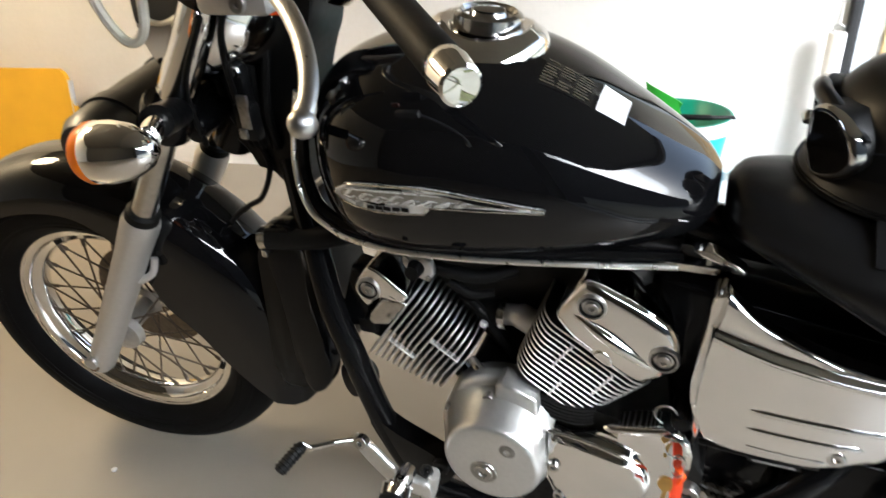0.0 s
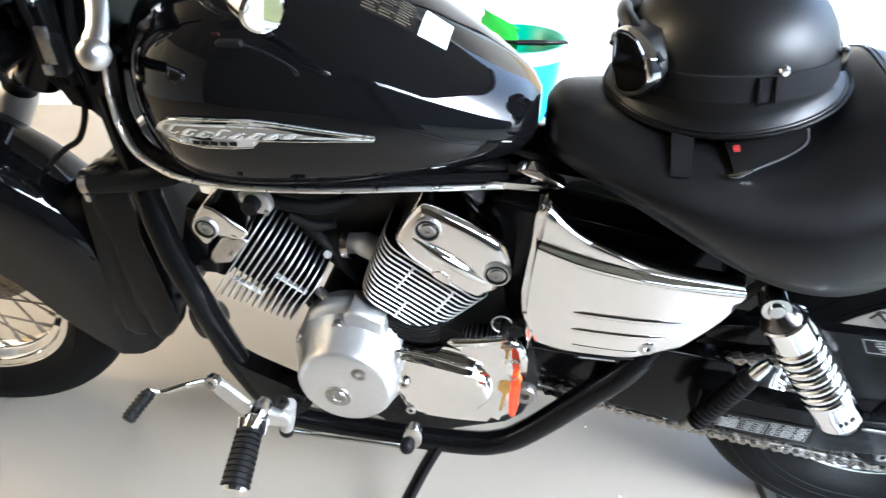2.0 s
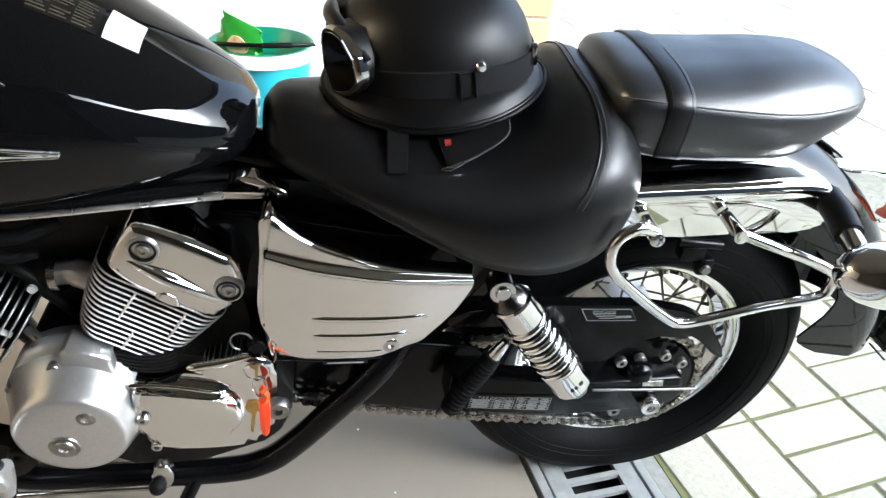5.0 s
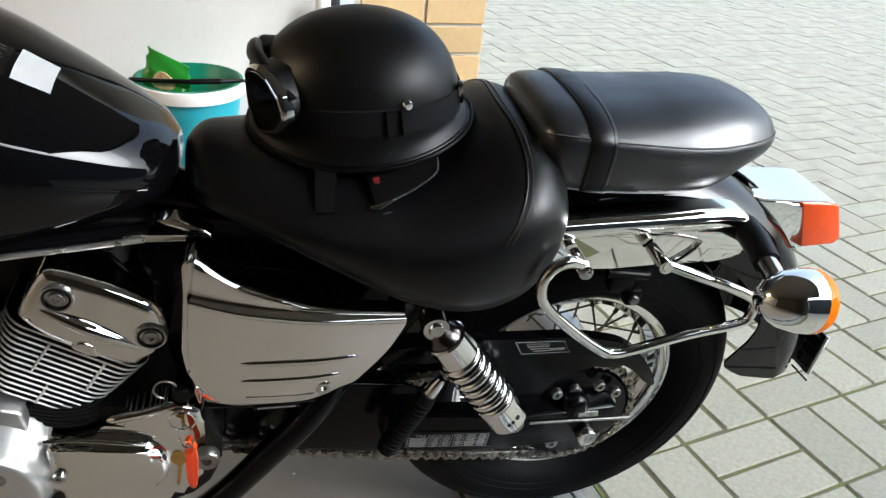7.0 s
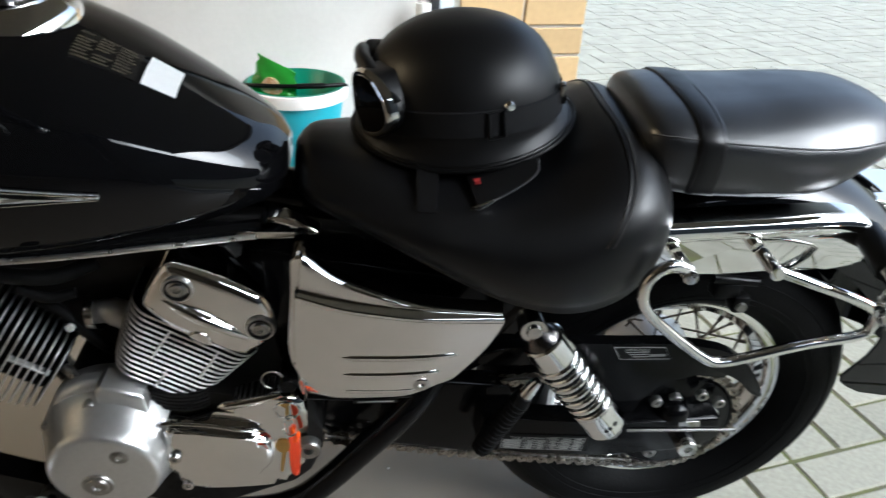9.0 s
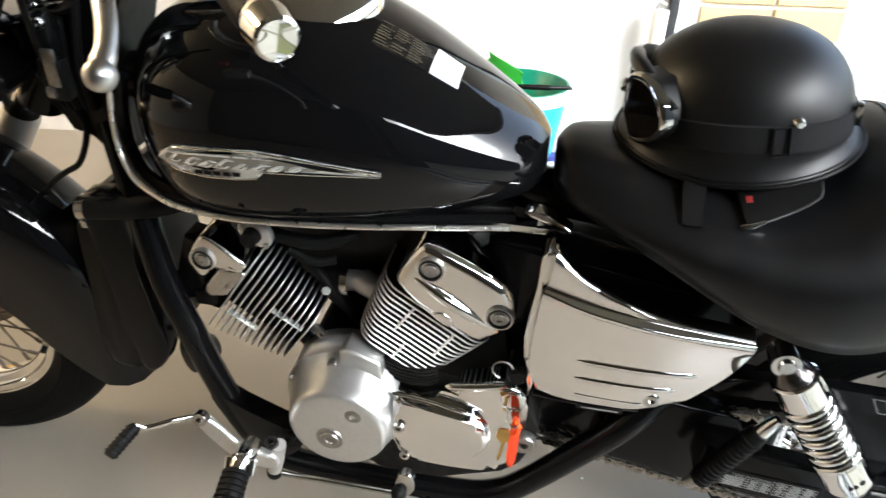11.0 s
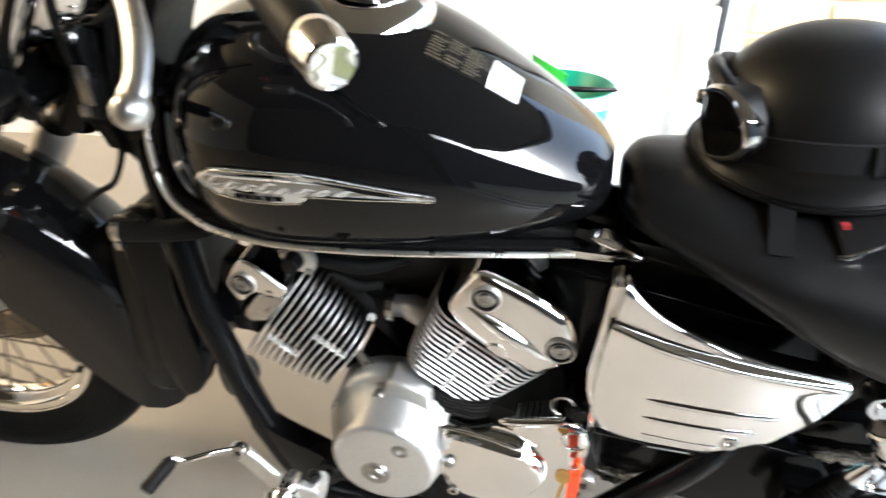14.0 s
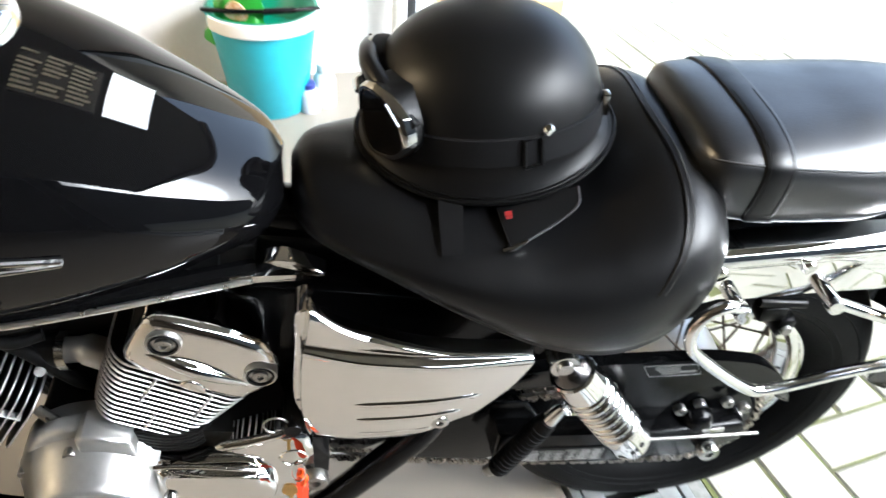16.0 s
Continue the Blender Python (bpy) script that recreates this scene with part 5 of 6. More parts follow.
part("pillion_seam", tube(rim, 0.0011, 6), mat("dark_thread", (0.05, 0.05, 0.05), 0.7, 0.0, 60, 0.2), pillion, "stitched seam")

# ---- rear end ----
RF = [(152, 0.372, 0.330), (130, 0.385, 0.330), (110, 0.398, 0.322), (90, 0.408, 0.318), (70, 0.414, 0.316), (50, 0.414, 0.314), (30, 0.410, 0.312), (24, 0.410, 0.290), (18, 0.410, 0.252), (14, 0.410, 0.254), (10, 0.408, 0.275), (7, 0.405, 0.300), (5.5, 0.404, 0.335)]
rear_fender = part("rear_fender", fender_mesh(RF, Matrix(), 0.098), PAINT, bike, "glossy black rear fender")
edge = [Vector((0.416 * math.cos(radians(a)) + 0.002, -0.02 - 0.075 * 0, 0.416 * math.sin(radians(a)))) for a in range(66, 4, -3)]
part("fender_bead", tube([Vector((p.x, -0.012, p.z)) for p in edge], 0.004, 8), FRAME, rear_fender, "black beading")
RAIL = [(-0.190, 0.326, 0.361), (-0.08, 0.334, 0.368), (0.04, 0.341, 0.3735), (0.100, 0.345, 0.3755), (0.130, 0.345, 0.3735), (0.150, 0.341, 0.366), (0.166, 0.335, 0.350)]
loops = []
for k in range(41):
    x = -0.19 + 0.356 * k / 40
    lo, hi = lerp_table(RAIL, x)
    zm, hz = (lo + hi) / 2, (hi - lo) / 2
    dep = 0.042 * min(1.0, (hz / 0.022) ** 0.5)
    loops.append([(x, -0.094 - dep * max(0.0, math.cos(a)) ** 0.45, zm + hz * math.sin(a)) for a in (math.pi * (0.5 - i / 16) for i in range(17))])
rail = part("fender_rail", rings(bmesh.new(), loops, closed=False, cap=False), CHROME, bike, "chrome fender rail")
part("rail_lower", prism(smooth_outline([(-0.165, 0.342), (0.02, 0.348), (0.130, 0.352), (0.158, 0.346), (0.160, 0.322), (0.145, 0.3005), (0.036, 0.2965), (-0.031, 0.2925), (-0.107, 0.2940), (-0.140, 0.2740), (-0.170, 0.2650)], 3), -0.126, -0.095, 0.006, 3), CHROME, rail, "flat chrome lower flank of the rail")
for p0, p1 in (((-0.0869, -0.1320, 0.3228), (-0.0952, -0.1860, 0.3319)), ((0.0165, -0.1320, 0.3273), (0.0110, -0.1810, 0.3310))):
    p0, p1 = Vector(p0), Vector(p1)
    part("rail_bolt", tube([p0.lerp(p1, k) for k in (0.0, 0.70, 0.90, 0.985, 1.0, 0.985, 0.93)], [0.0080, 0.0088, 0.0092, 0.0085, 0.0066, 0.0055, 0.0048], 20), CHROME, rail, "chrome socket bolt")
RACK = [(-0.095, -0.176, 0.3370), (-0.1213, -0.184, 0.3485), (-0.1394, -0.185, 0.3372), (-0.1466, -0.186, 0.3172), (-0.1375, -0.187, 0.2879), (-0.0955, -0.187, 0.2473), (-0.0483, -0.187, 0.2102), (-0.0272, -0.187, 0.2027), (0.0054, -0.187, 0.2084),
        (0.0752, -0.187, 0.2284), (0.1403, -0.187, 0.2408), (0.1538, -0.186, 0.2546), (0.1509, -0.184, 0.2777), (0.1159, -0.180, 0.2950), (0.066, -0.173, 0.3110), (0.022, -0.166, 0.3250)]
part("saddlebag_rail", tube(spline(RACK, 6), 0.0068, 14), CHROME, bike, "bent chrome saddlebag support rail")
tail = part("tail_light", prism(smooth_outline([(0.180, 0.350), (0.235, 0.340), (0.296, 0.337), (0.306, 0.320), (0.327, 0.266), (0.322, 0.260), (0.300, 0.262), (0.250, 0.300), (0.195, 0.325)], 2), -0.048, 0.058, 0.006), CHROME, bike, "chrome tail light housing")
part("tail_lens", prism([(0.294, 0.3385), (0.345, 0.3365), (0.360, 0.3330), (0.388, 0.2790), (0.387, 0.2700), (0.380, 0.2650), (0.326, 0.2610)], -0.0495, 0.0595, 0.003, front_only=False), RED_LENS, tail, "red tail light lens")
part("lens_cap", prism([(0.185, 0.3555), (0.240, 0.3440), (0.296, 0.3405), (0.340, 0.3388), (0.354, 0.3365), (0.352, 0.3340), (0.340, 0.3360), (0.294, 0.3380), (0.235, 0.3400), (0.182, 0.3505)], -0.0455, 0.0555, 0.001), CHROME, tail, "bright chrome cap over the lens")
part("plate_bracket", box((0.44, 0.02, 0.06), (0.012, 0.12, 0.10), 0.003), PLASTIC, bike, "black number plate bracket")
part("plate_edge", box((0.446, 0.03, 0.045), (0.003, 0.19, 0.085), 0.001), PLASTIC, bike, "black number plate holder seen from behind")
part("plate_rim", box((0.449, -0.067, 0.045), (0.005, 0.005, 0.085), 0.001), WHITE_PL, bike, "pale edge of the plate")
bm = bmesh.new()
for k in range(5):
    add_tube(bm, [(0.43, -0.045, 0.085 - 0.02 * k), (0.452, -0.068, 0.075 - 0.022 * k)], 0.002, 5)
part("plate_frame", bm, PLASTIC, bike)
# latch of the saddlebag rail
bm = box((-0.008, -0.122, 0.268), (0.034, 0.022, 0.022), 0.004)
add_tube(bm, [(-0.03, -0.125, 0.285), (0.03, -0.125, 0.278)], 0.006, 10)
add_box(bm, (0.012, -0.127, 0.250), (0.022, 0.022, 0.026), 0.005)
part("helmet_lock", bm, PLASTIC, bike, "black helmet lock")
part("lock_barrel", lathe([(0, 0.004), (0.006, 0.004), (0.007, 0)], to_dir((0.010, -0.139, 0.250), (0, -1, 0)), 14), STEEL, bike)

# shock absorber
def shock(y):
    a, b = Vector((-0.257, y, 0.236)), Vector((-0.124, y, 0.045))
    d = (b - a).normalized()
    P = lambda s: a + (b - a) * s
    body = part("shock_absorber", tube([P(s) for s in (0.03, 0.06, 0.09, 0.12)], [0.013, 0.018, 0.0225, 0.024], 28), mat("smoked_steel", (0.16, 0.15, 0.145), 0.24, 1.0, 90, 0.2), bike, "chrome coil-over shock absorber under a dark steel cap")
    part("shock_sleeve", tube([P(s) for s in (0.105, 0.115, 0.262, 0.275)], [0.0250, 0.0275, 0.0280, 0.0255], 28), CHROME, body, "chrome upper sleeve")
    part("damper_rod", tube([P(0.3), P(0.85)], 0.0145, 16), DARK, body, "dark damper body inside the spring")
    u = d.cross(Vector((0, 1, 0))).normalized()
    v = d.cross(u)
    turns, n = 6.5, 180
    coil = [P(0.275 + 0.46 * k / n) + 0.0248 * (math.cos(2 * math.pi * turns * k / n) * u + math.sin(2 * math.pi * turns * k / n) * v) for k in range(n + 1)]
    part("coil_spring", tube(coil, 0.0052, 10), CHROME, body, "chrome coil spring")
    part("preload_collar", tube([P(s) for s in (0.715, 0.728, 0.80, 0.82, 0.925, 0.950)], [0.0265, 0.0295, 0.0295, 0.0285, 0.0285, 0.020], 28), CHROME, body, "notched chrome preload collar")
    part("shock_eye", lathe([(0, 0.014), (0.010, 0.014), (0.012, 0.010), (0.019, 0.010), (0.0205, 0.006), (0.0205, -0.016)], to_dir(a, (0, -1, 0)) @ Matrix.Diagonal((0.85, 0.85, 1, 1)), 28), CHROME_WORN, body, "top eye with bolt")
    part("shock_foot", lathe([(0, 0.012), (0.008, 0.012), (0.009, 0.006), (0.015, 0.006), (0.0155, -0.014)], to_dir(b, (0, -1, 0)), 24), STEEL, body, "lower eye with bolt")
    for k in range(4):
        w = math.cos(0.9 * k - 1.2) * u * 0.7 - v * math.copysign(1, v.y) * 0.9
        w = w.normalized()
        part("collar_hole", lathe([(0, 0.0008), (0.0028, 0.0008), (0.0028, -0.003)], to_dir(P(0.855) + w * 0.0283, w), 12), DARK, body)


shock(-0.151)
shock(0.151)

# swingarm, chain guard, chain and sprocket
swing = part("swingarm", prism([(-0.300, 0.050), (-0.214, 0.038), (-0.100, 0.025), (0.045, 0.031), (0.055, 0.026), (0.064, -0.010), (0.030, -0.038), (-0.115, -0.046), (-0.230, -0.030), (-0.300, -0.016)], -0.126, -0.095, 0.006), FRAME, bike, "black box-section swingarm")
part("swingarm", box((-0.10, 0.11, -0.02), (0.38, 0.03, 0.05), 0.006), FRAME, bike)
part("axle_nut", hexbolt(bmesh.new(), (0.009, -0.128, -0.017), (0, -1, 0), 0.0155, 0.016), CHROME_WORN, swing, "bright axle nut")
part("chain_adjuster", tube([(-0.085, -0.129, 0.0140), (0.080, -0.129, 0.0065)], 0.0022, 8), STEEL, swing, "steel chain adjuster")
part("adjuster_plate", prism([(-0.010, 0.026), (0.022, 0.0275), (0.025, 0.0150), (-0.008, 0.0140)], -0.1285, -0.126, 0.001), CHROME_WORN, swing)
part("tyre_label", prism([(-0.270, 0.015), (-0.140, 0.002), (-0.138, -0.030), (-0.268, -0.014)], -0.1275, -0.126), PLASTIC, swing, "black tyre label with white table")


def lettering(name, words, size, m, parent, material):
    """Raised words in the built-in font, lying in the plane of m."""
    cu = bpy.data.curves.new(name, "FONT")
    cu.body, cu.size, cu.extrude = words, size, 0.0002
    cu.materials.append(material)
    ob = new(name, cu)
    ob.parent = parent
    ob.matrix_basis = m
    return ob


LT = Matrix.Translation((-0.2675, -0.1280, 0.0132)) @ Matrix.Rotation(radians(6.2), 4, "Y")
lettering("label_words", "TIRE INFORMATION", 0.0085, LT @ pose(0.012, 0, -0.0072, 90, 0, 0) @ Matrix.Diagonal((0.95, 0.8, 1, 1)), swing, LABEL_INK)
bm = bmesh.new()
for x0, x1, n in ((0.002, 0.068, 4), (0.072, 0.124, 5)):
    for k in range(n + 1):
        z = -0.0088 - 0.0185 * k / n if n == 4 else -0.0015 - 0.0258 * k / n
        add_box(bm, ((x0 + x1) / 2, 0, z), (x1 - x0, 0.0004, 0.0007), 0, LT)
    for x in (x0, x1):
        add_box(bm, (x, 0, -0.0145), (0.0007, 0.0004, 0.026), 0, LT)
for x in (0.036, 0.052, 0.086):
    add_box(bm, (x, 0, -0.018), (0.0006, 0.0004, 0.018), 0, LT)
for r in range(4):
    for x0, w in ((0.005, 0.026), (0.039, 0.010), (0.055, 0.010)):
        add_box(bm, (x0 + w / 2, 0, -0.0112 - 0.0046 * r), (w - 0.002 * (r % 2), 0.0004, 0.0019), 0, LT)
for r in range(5):
    for x0, w in ((0.0745, 0.009), (0.089, 0.016), (0.108, 0.013)):
        add_box(bm, (x0 + w / 2, 0, -0.0042 - 0.0051 * r), (w - 0.003 * ((r + 1) % 2), 0.0004, 0.0022), 0, LT)
part("label_print", bm, LABEL_INK, swing, "white table of the tyre label", False)
guard = part("chain_guard", prism(smooth_outline([(-0.300, 0.160), (-0.20, 0.170), (-0.113, 0.1680), (-0.048, 0.1660), (-0.005, 0.1590), (0.041, 0.1450), (0.083, 0.1100), (0.114, 0.0590), (0.097, 0.0620), (0.066, 0.0930), (0.024, 0.1160), (-0.023, 0.1300), (-0.120, 0.1360), (-0.19, 0.1390), (-0.300, 0.132)], 3), -0.114, -0.096, 0.004), FRAME, bike, "black chain guard")
part("chain_label", prism([(-0.1315, 0.1660), (-0.0570, 0.1637), (-0.0435, 0.1397), (-0.1190, 0.1413)], -0.1156, -0.1143), PLASTIC, guard, "black chain label")
lettering("label_words", "DRIVE CHAIN", 0.0055, pose(-0.1130, -0.1158, 0.1575, 90, 1.5, 0), guard, LABEL_INK)
bm = tube([(-0.1295, -0.1160, 0.1645), (-0.0585, -0.1160, 0.1622), (-0.0465, -0.1160, 0.1412), (-0.1175, -0.1160, 0.1428), (-0.1295, -0.1160, 0.1645)], 0.0006, 4)
for r in range(1, 4):
    add_box(bm, (-0.098 + 0.003 * r, -0.1158, 0.1590 - 0.0042 * r), (0.036 - 0.004 * r, 0.0006, 0.0016))
add_box(bm, (-0.066, -0.1158, 0.1480), (0.022, 0.0006, 0.004))
part("label_print", bm, LABEL_INK, guard, "", False)
# added black sheet: hides the chain where the sprocket lies in shadow
part("sprocket_shade", prism([(-0.185, 0.142), (-0.05, 0.136), (0.02, 0.118), (0.060, 0.100), (0.048, 0.090), (0.005, 0.100), (-0.040, 0.086), (-0.066, 0.055), (-0.072, 0.015), (-0.118, 0.020), (-0.124, 0.070), (-0.150, 0.122)], -0.106, -0.100, 0.002), FRAME, bike, "black sheet in front of the chain for the shade at the sprocket")
SPR = to_dir((0.0, -0.084, -0.012), (0, -1, 0))
part("rear_sprocket", lathe([(0.045, 0.003), (0.098, 0.003), (0.102, 0.001), (0.102, -0.001), (0.098, -0.003), (0.045, -0.003)], SPR, 72, closed=True), STEEL, rear_wheel, "steel chain sprocket")
part("sprocket_carrier", lathe([(0, 0.030), (0.022, 0.030), (0.024, 0.020), (0.040, 0.014), (0.090, 0.010), (0.094, 0.004), (0.094, -0.02)], SPR, 36), FRAME, rear_wheel, "black sprocket carrier")
for k in range(5):
    a = 2 * math.pi * k / 5 + 0.5
    part("sprocket_nut", hexbolt(bmesh.new(), (0.060 * math.cos(a), -0.098, -0.012 + 0.060 * math.sin(a)), (0, -1, 0), 0.010, 0.010), STEEL, rear_wheel)
part("carrier_boss", lathe([(0, 0.010), (0.012, 0.010), (0.020, 0.004), (0.024, -0.004), (0.026, -0.020)], to_dir((-0.012, -0.118, 0.026), (0, -1, 0)), 28), FRAME, rear_wheel, "black spacer boss")
for c in ((-0.044, -0.106, 0.052), (0.022, -0.106, 0.062), (0.052, -0.106, 0.046), (-0.052, -0.106, 0.018)):
    part("sprocket_nut", hexbolt(bmesh.new(), c, (0, -1, 0), 0.0085, 0.009), STEEL, rear_wheel)
part("hub_drum", lathe([(0.0, 0.03), (0.066, 0.03), (0.074, 0.025), (0.076, -0.02), (0.074, -0.06), (0.0, -0.06)], to_dir((0, 0, 0), (0, -1, 0)), 40), FORK, rear_wheel, "grey brake drum")
loop = [(-0.52, 0.074), (-0.33, 0.075), (-0.22, 0.080), (-0.03, 0.090)]
loop += [(0.102 * math.cos(radians(a)), -0.012 + 0.102 * math.sin(radians(a))) for a in range(84, -92, -8)]
loop += [(-0.10, -0.103), (-0.28, -0.078), (-0.455, -0.040), (-0.52, -0.026)]
path = [Vector((x, -0.086, z)) for x, z in loop]
chain_pts, left_over, PITCH = [], 0.0, 0.0159
for a, b in zip(path, path[1:]):
    ln, s = (b - a).length, left_over
    while s < ln:
        chain_pts.append(a.lerp(b, s / ln))
        s += PITCH
    left_over = s - ln
chain = part("drive_chain", tube(path, 0.0032, 6), STEEL, bike, "greasy steel drive chain")
CHAIN = mat("chain_steel", (0.36, 0.33, 0.29), 0.30, 1.0, 150, 0.4, rough_var=0.1)
link = bmesh.new()
for yy in (-0.0062, 0.0062):
    add_prism(link, smooth_outline([(-0.0140, 0), (-0.0085, 0.0072), (0.0, 0.0042), (0.0085, 0.0072), (0.0140, 0), (0.0085, -0.0072), (0.0, -0.0042), (-0.0085, -0.0072)], 2), yy - 0.0008, yy + 0.0008)
for xx in (-0.0079, 0.0079):
    add_tube(link, [(xx, -0.0090, 0), (xx, 0.0090, 0)], 0.0030, 8)
link_me = None
for k, (a, b) in enumerate(zip(chain_pts, chain_pts[1:])):
    d = b - a
    m = Matrix.Translation((a + b) / 2 + Vector((0, 0.0012 * (k % 2), 0))) @ Matrix.Rotation(-math.atan2(d.z, d.x), 4, "Y") @ Matrix.Diagonal((1, 1 - 0.25 * (k % 2), 1 - 0.18 * (k % 2), 1))
    if link_me is None:
        first_link = part("chain_link", link, CHAIN, chain, matrix=m)
        link_me = first_link.data
    else:
        ob = new("chain_link", link_me)
        ob.parent = chain
        ob.matrix_basis = m

# passenger peg folded up, foot pegs, gear lever, side stand
pp = part("passenger_peg", tube([(-0.252, -0.150, 0.116), (-0.256, -0.150, 0.108), (-0.285, -0.150, 0.050), (-0.303, -0.150, 0.012)], [0.012, 0.0135, 0.013, 0.0125], 18), RUBBER, bike, "black ribbed passenger peg folded up")
bm = bmesh.new()
for k in range(13):
    c = Vector((-0.259 - 0.0034 * k, -0.150, 0.102 - 0.0069 * k))
    add_lathe(bm, [(0.0130, -0.0014), (0.0150, -0.001), (0.0150, 0.001), (0.0130, 0.0014)], to_dir(c, (0.44, 0, 0.90)), 18)
part("peg_rib", bm, RUBBER, pp)
part("peg_cap", tube([(-0.238, -0.150, 0.142), (-0.243, -0.150, 0.133), (-0.252, -0.150, 0.114)], [0.006, 0.0085, 0.0100], 20), CHROME, pp, "chrome peg end")
part("peg_hinge", tube([(-0.301, -0.148, 0.014), (-0.312, -0.142, -0.008)], [0.010, 0.008], 12), STEEL, pp)
PEG0, PEG1 = Vector((-0.906, -0.252, 0.002)), Vector((-0.901, -0.330, -0.022))
pd = (PEG1 - PEG0).normalized()
peg = part("foot_peg", tube([PEG0, PEG0.lerp(PEG1, 0.04), PEG0.lerp(PEG1, 0.96), PEG1], [0.013, 0.0155, 0.0170, 0.0150], 20), RUBBER, bike, "black ribbed rubber foot peg")
for k in range(10):
    part("peg_rib", lathe([(0.0150, -0.0026), (0.0182, -0.0018), (0.0182, 0.0018), (0.0150, 0.0026)], to_dir(PEG0.lerp(PEG1, (k + 0.7) / 10.4), pd) @ Matrix.Diagonal((1 + 0.01 * k, 1 + 0.01 * k, 1, 1)), 20), RUBBER, peg)
part("peg_cap", tube([PEG1 - pd * 0.001, PEG1 + pd * 0.004], [0.0172, 0.0150], 20), CHROME, peg, "chrome peg end")
mount = part("peg_mount", tube([(-0.902, -0.205, 0.004), (-0.903, -0.225, 0.006), (-0.905, -0.240, 0.006), PEG0], [0.012, 0.0150, 0.0150, 0.012], 16), CHROME, bike, "chrome peg clevis")
for dx in (-0.016, 0.016):
    part("clevis_ear", tube([(-0.905 + dx, -0.238, 0.010), (-0.905 + dx, -0.252, -0.004)], [0.007, 0.0065], 10), CHROME, mount)
bracket = part("peg_bracket", prism(smooth_outline([(-0.988, 0.040), (-0.966, 0.044), (-0.945, 0.012), (-0.925, -0.008), (-0.895, -0.010), (-0.874, -0.024), (-0.874, -0.044), (-0.905, -0.046), (-0.935, -0.036), (-0.958, -0.012), (-0.976, 0.012)], 3), -0.206, -0.199, 0.002), CAST, bike, "silver cast peg bracket")
part("bracket_ridge", tube(spline([(-0.980, -0.208, 0.050), (-0.955, -0.208, 0.034), (-0.920, -0.208, -0.004), (-0.880, -0.206, -0.020)], 4), 0.0055, 10), CAST, bracket)
part("bracket_bolt", hexbolt(bmesh.new(), (-0.880, -0.192, -0.010), (0.1, -0.5, 0.9), 0.009, 0.018), DARK, bike)
shift = part("gear_lever", tube(spline([(-0.9662, -0.212, 0.0486), (-0.9835, -0.222, 0.0525), (-0.9995, -0.234, 0.0558), (-1.0252, -0.25, 0.0551), (-1.0365, -0.256, 0.0633)], 5), 0.0050, 12, flat=0.7), CHROME, bike, "chrome gear lever")
toe = part("toe_peg", tube([(-1.034, -0.256, 0.064), (-1.036, -0.261, 0.063), (-1.047, -0.296, 0.055), (-1.048, -0.300, 0.054)], [0.0070, 0.0086, 0.0086, 0.0075], 18), RUBBER, shift, "black ribbed toe rubber")
bm = bmesh.new()
for k in range(7):
    c = Vector((-1.037, -0.263, 0.0625)).lerp(Vector((-1.047, -0.296, 0.055)), k / 6)
    add_lathe(bm, [(0.0080, -0.0013), (0.0100, -0.0008), (0.0100, 0.0008), (0.0080, 0.0013)], to_dir(c, (0.29, 0.93, 0.21)), 18)
part("peg_rib", bm, RUBBER, toe)
part("lever_boss", hexbolt(bmesh.new(), (-0.962, -0.216, 0.056), (0, -1, 0.3), 0.010, 0.012), CHROME_WORN, shift)
rod = part("shift_rod", tube([(-0.885, -0.180, -0.090), (-0.710, -0.175, -0.096)], 0.0042, 10), CHROME_WORN, bike, "thin steel shift rod")
for c in ((-0.893, -0.18, -0.089), (-0.705, -0.175, -0.096)):
    bm = bmesh.new()
    bmesh.ops.create_uvsphere(bm, u_segments=14, v_segments=10, radius=0.012, matrix=Matrix.Translation(c))
    part("rod_joint", bm, RUBBER, rod, "black rubber joint boot")
part("shift_arm", prism(smooth_outline([(-0.704, -0.060), (-0.688, -0.058), (-0.682, -0.080), (-0.690, -0.104), (-0.706, -0.106), (-0.712, -0.085)], 3), -0.172, -0.158, 0.003), CHROME_WORN, bike, "bright shift arm")
part("rod_arm", tube([(-0.870, -0.195, -0.005), (-0.882, -0.185, -0.050), (-0.893, -0.180, -0.085)], 0.010, 12), FORK, bike)
part("side_stand", tube(spline([(-0.660, -0.125, -0.135), (-0.685, -0.150, -0.180), (-0.715, -0.190, -0.240), (-0.738, -0.222, -0.284)], 4), 0.0105, 14), FRAME, bike, "black side stand")
part("stand_foot", box((-0.745, -0.232, -0.2815), (0.05, 0.035, 0.006), 0.002, None), FRAME, bike)

# ---- things on the motorcycle ----
BIKE = bike.matrix_basis.copy()
bag = empty("tool_roll", BIKE @ STEER @ pose(0.212, 0, 0.442), "black leather tool roll strapped under the headlight", "bag")
bm = bmesh.new()
prof = [(0.0, -0.150), (0.030, -0.150), (0.043, -0.145), (0.048, -0.128), (0.050, -0.08), (0.051, 0), (0.050, 0.08), (0.048, 0.125), (0.038, 0.143), (0, 0.148)]
add_lathe(bm, prof, Matrix.Rotation(radians(90), 4, "X") @ Matrix.Diagonal((1.08, 0.95, 1, 1)), 32)
part("roll", bm, LEATHER, bag)
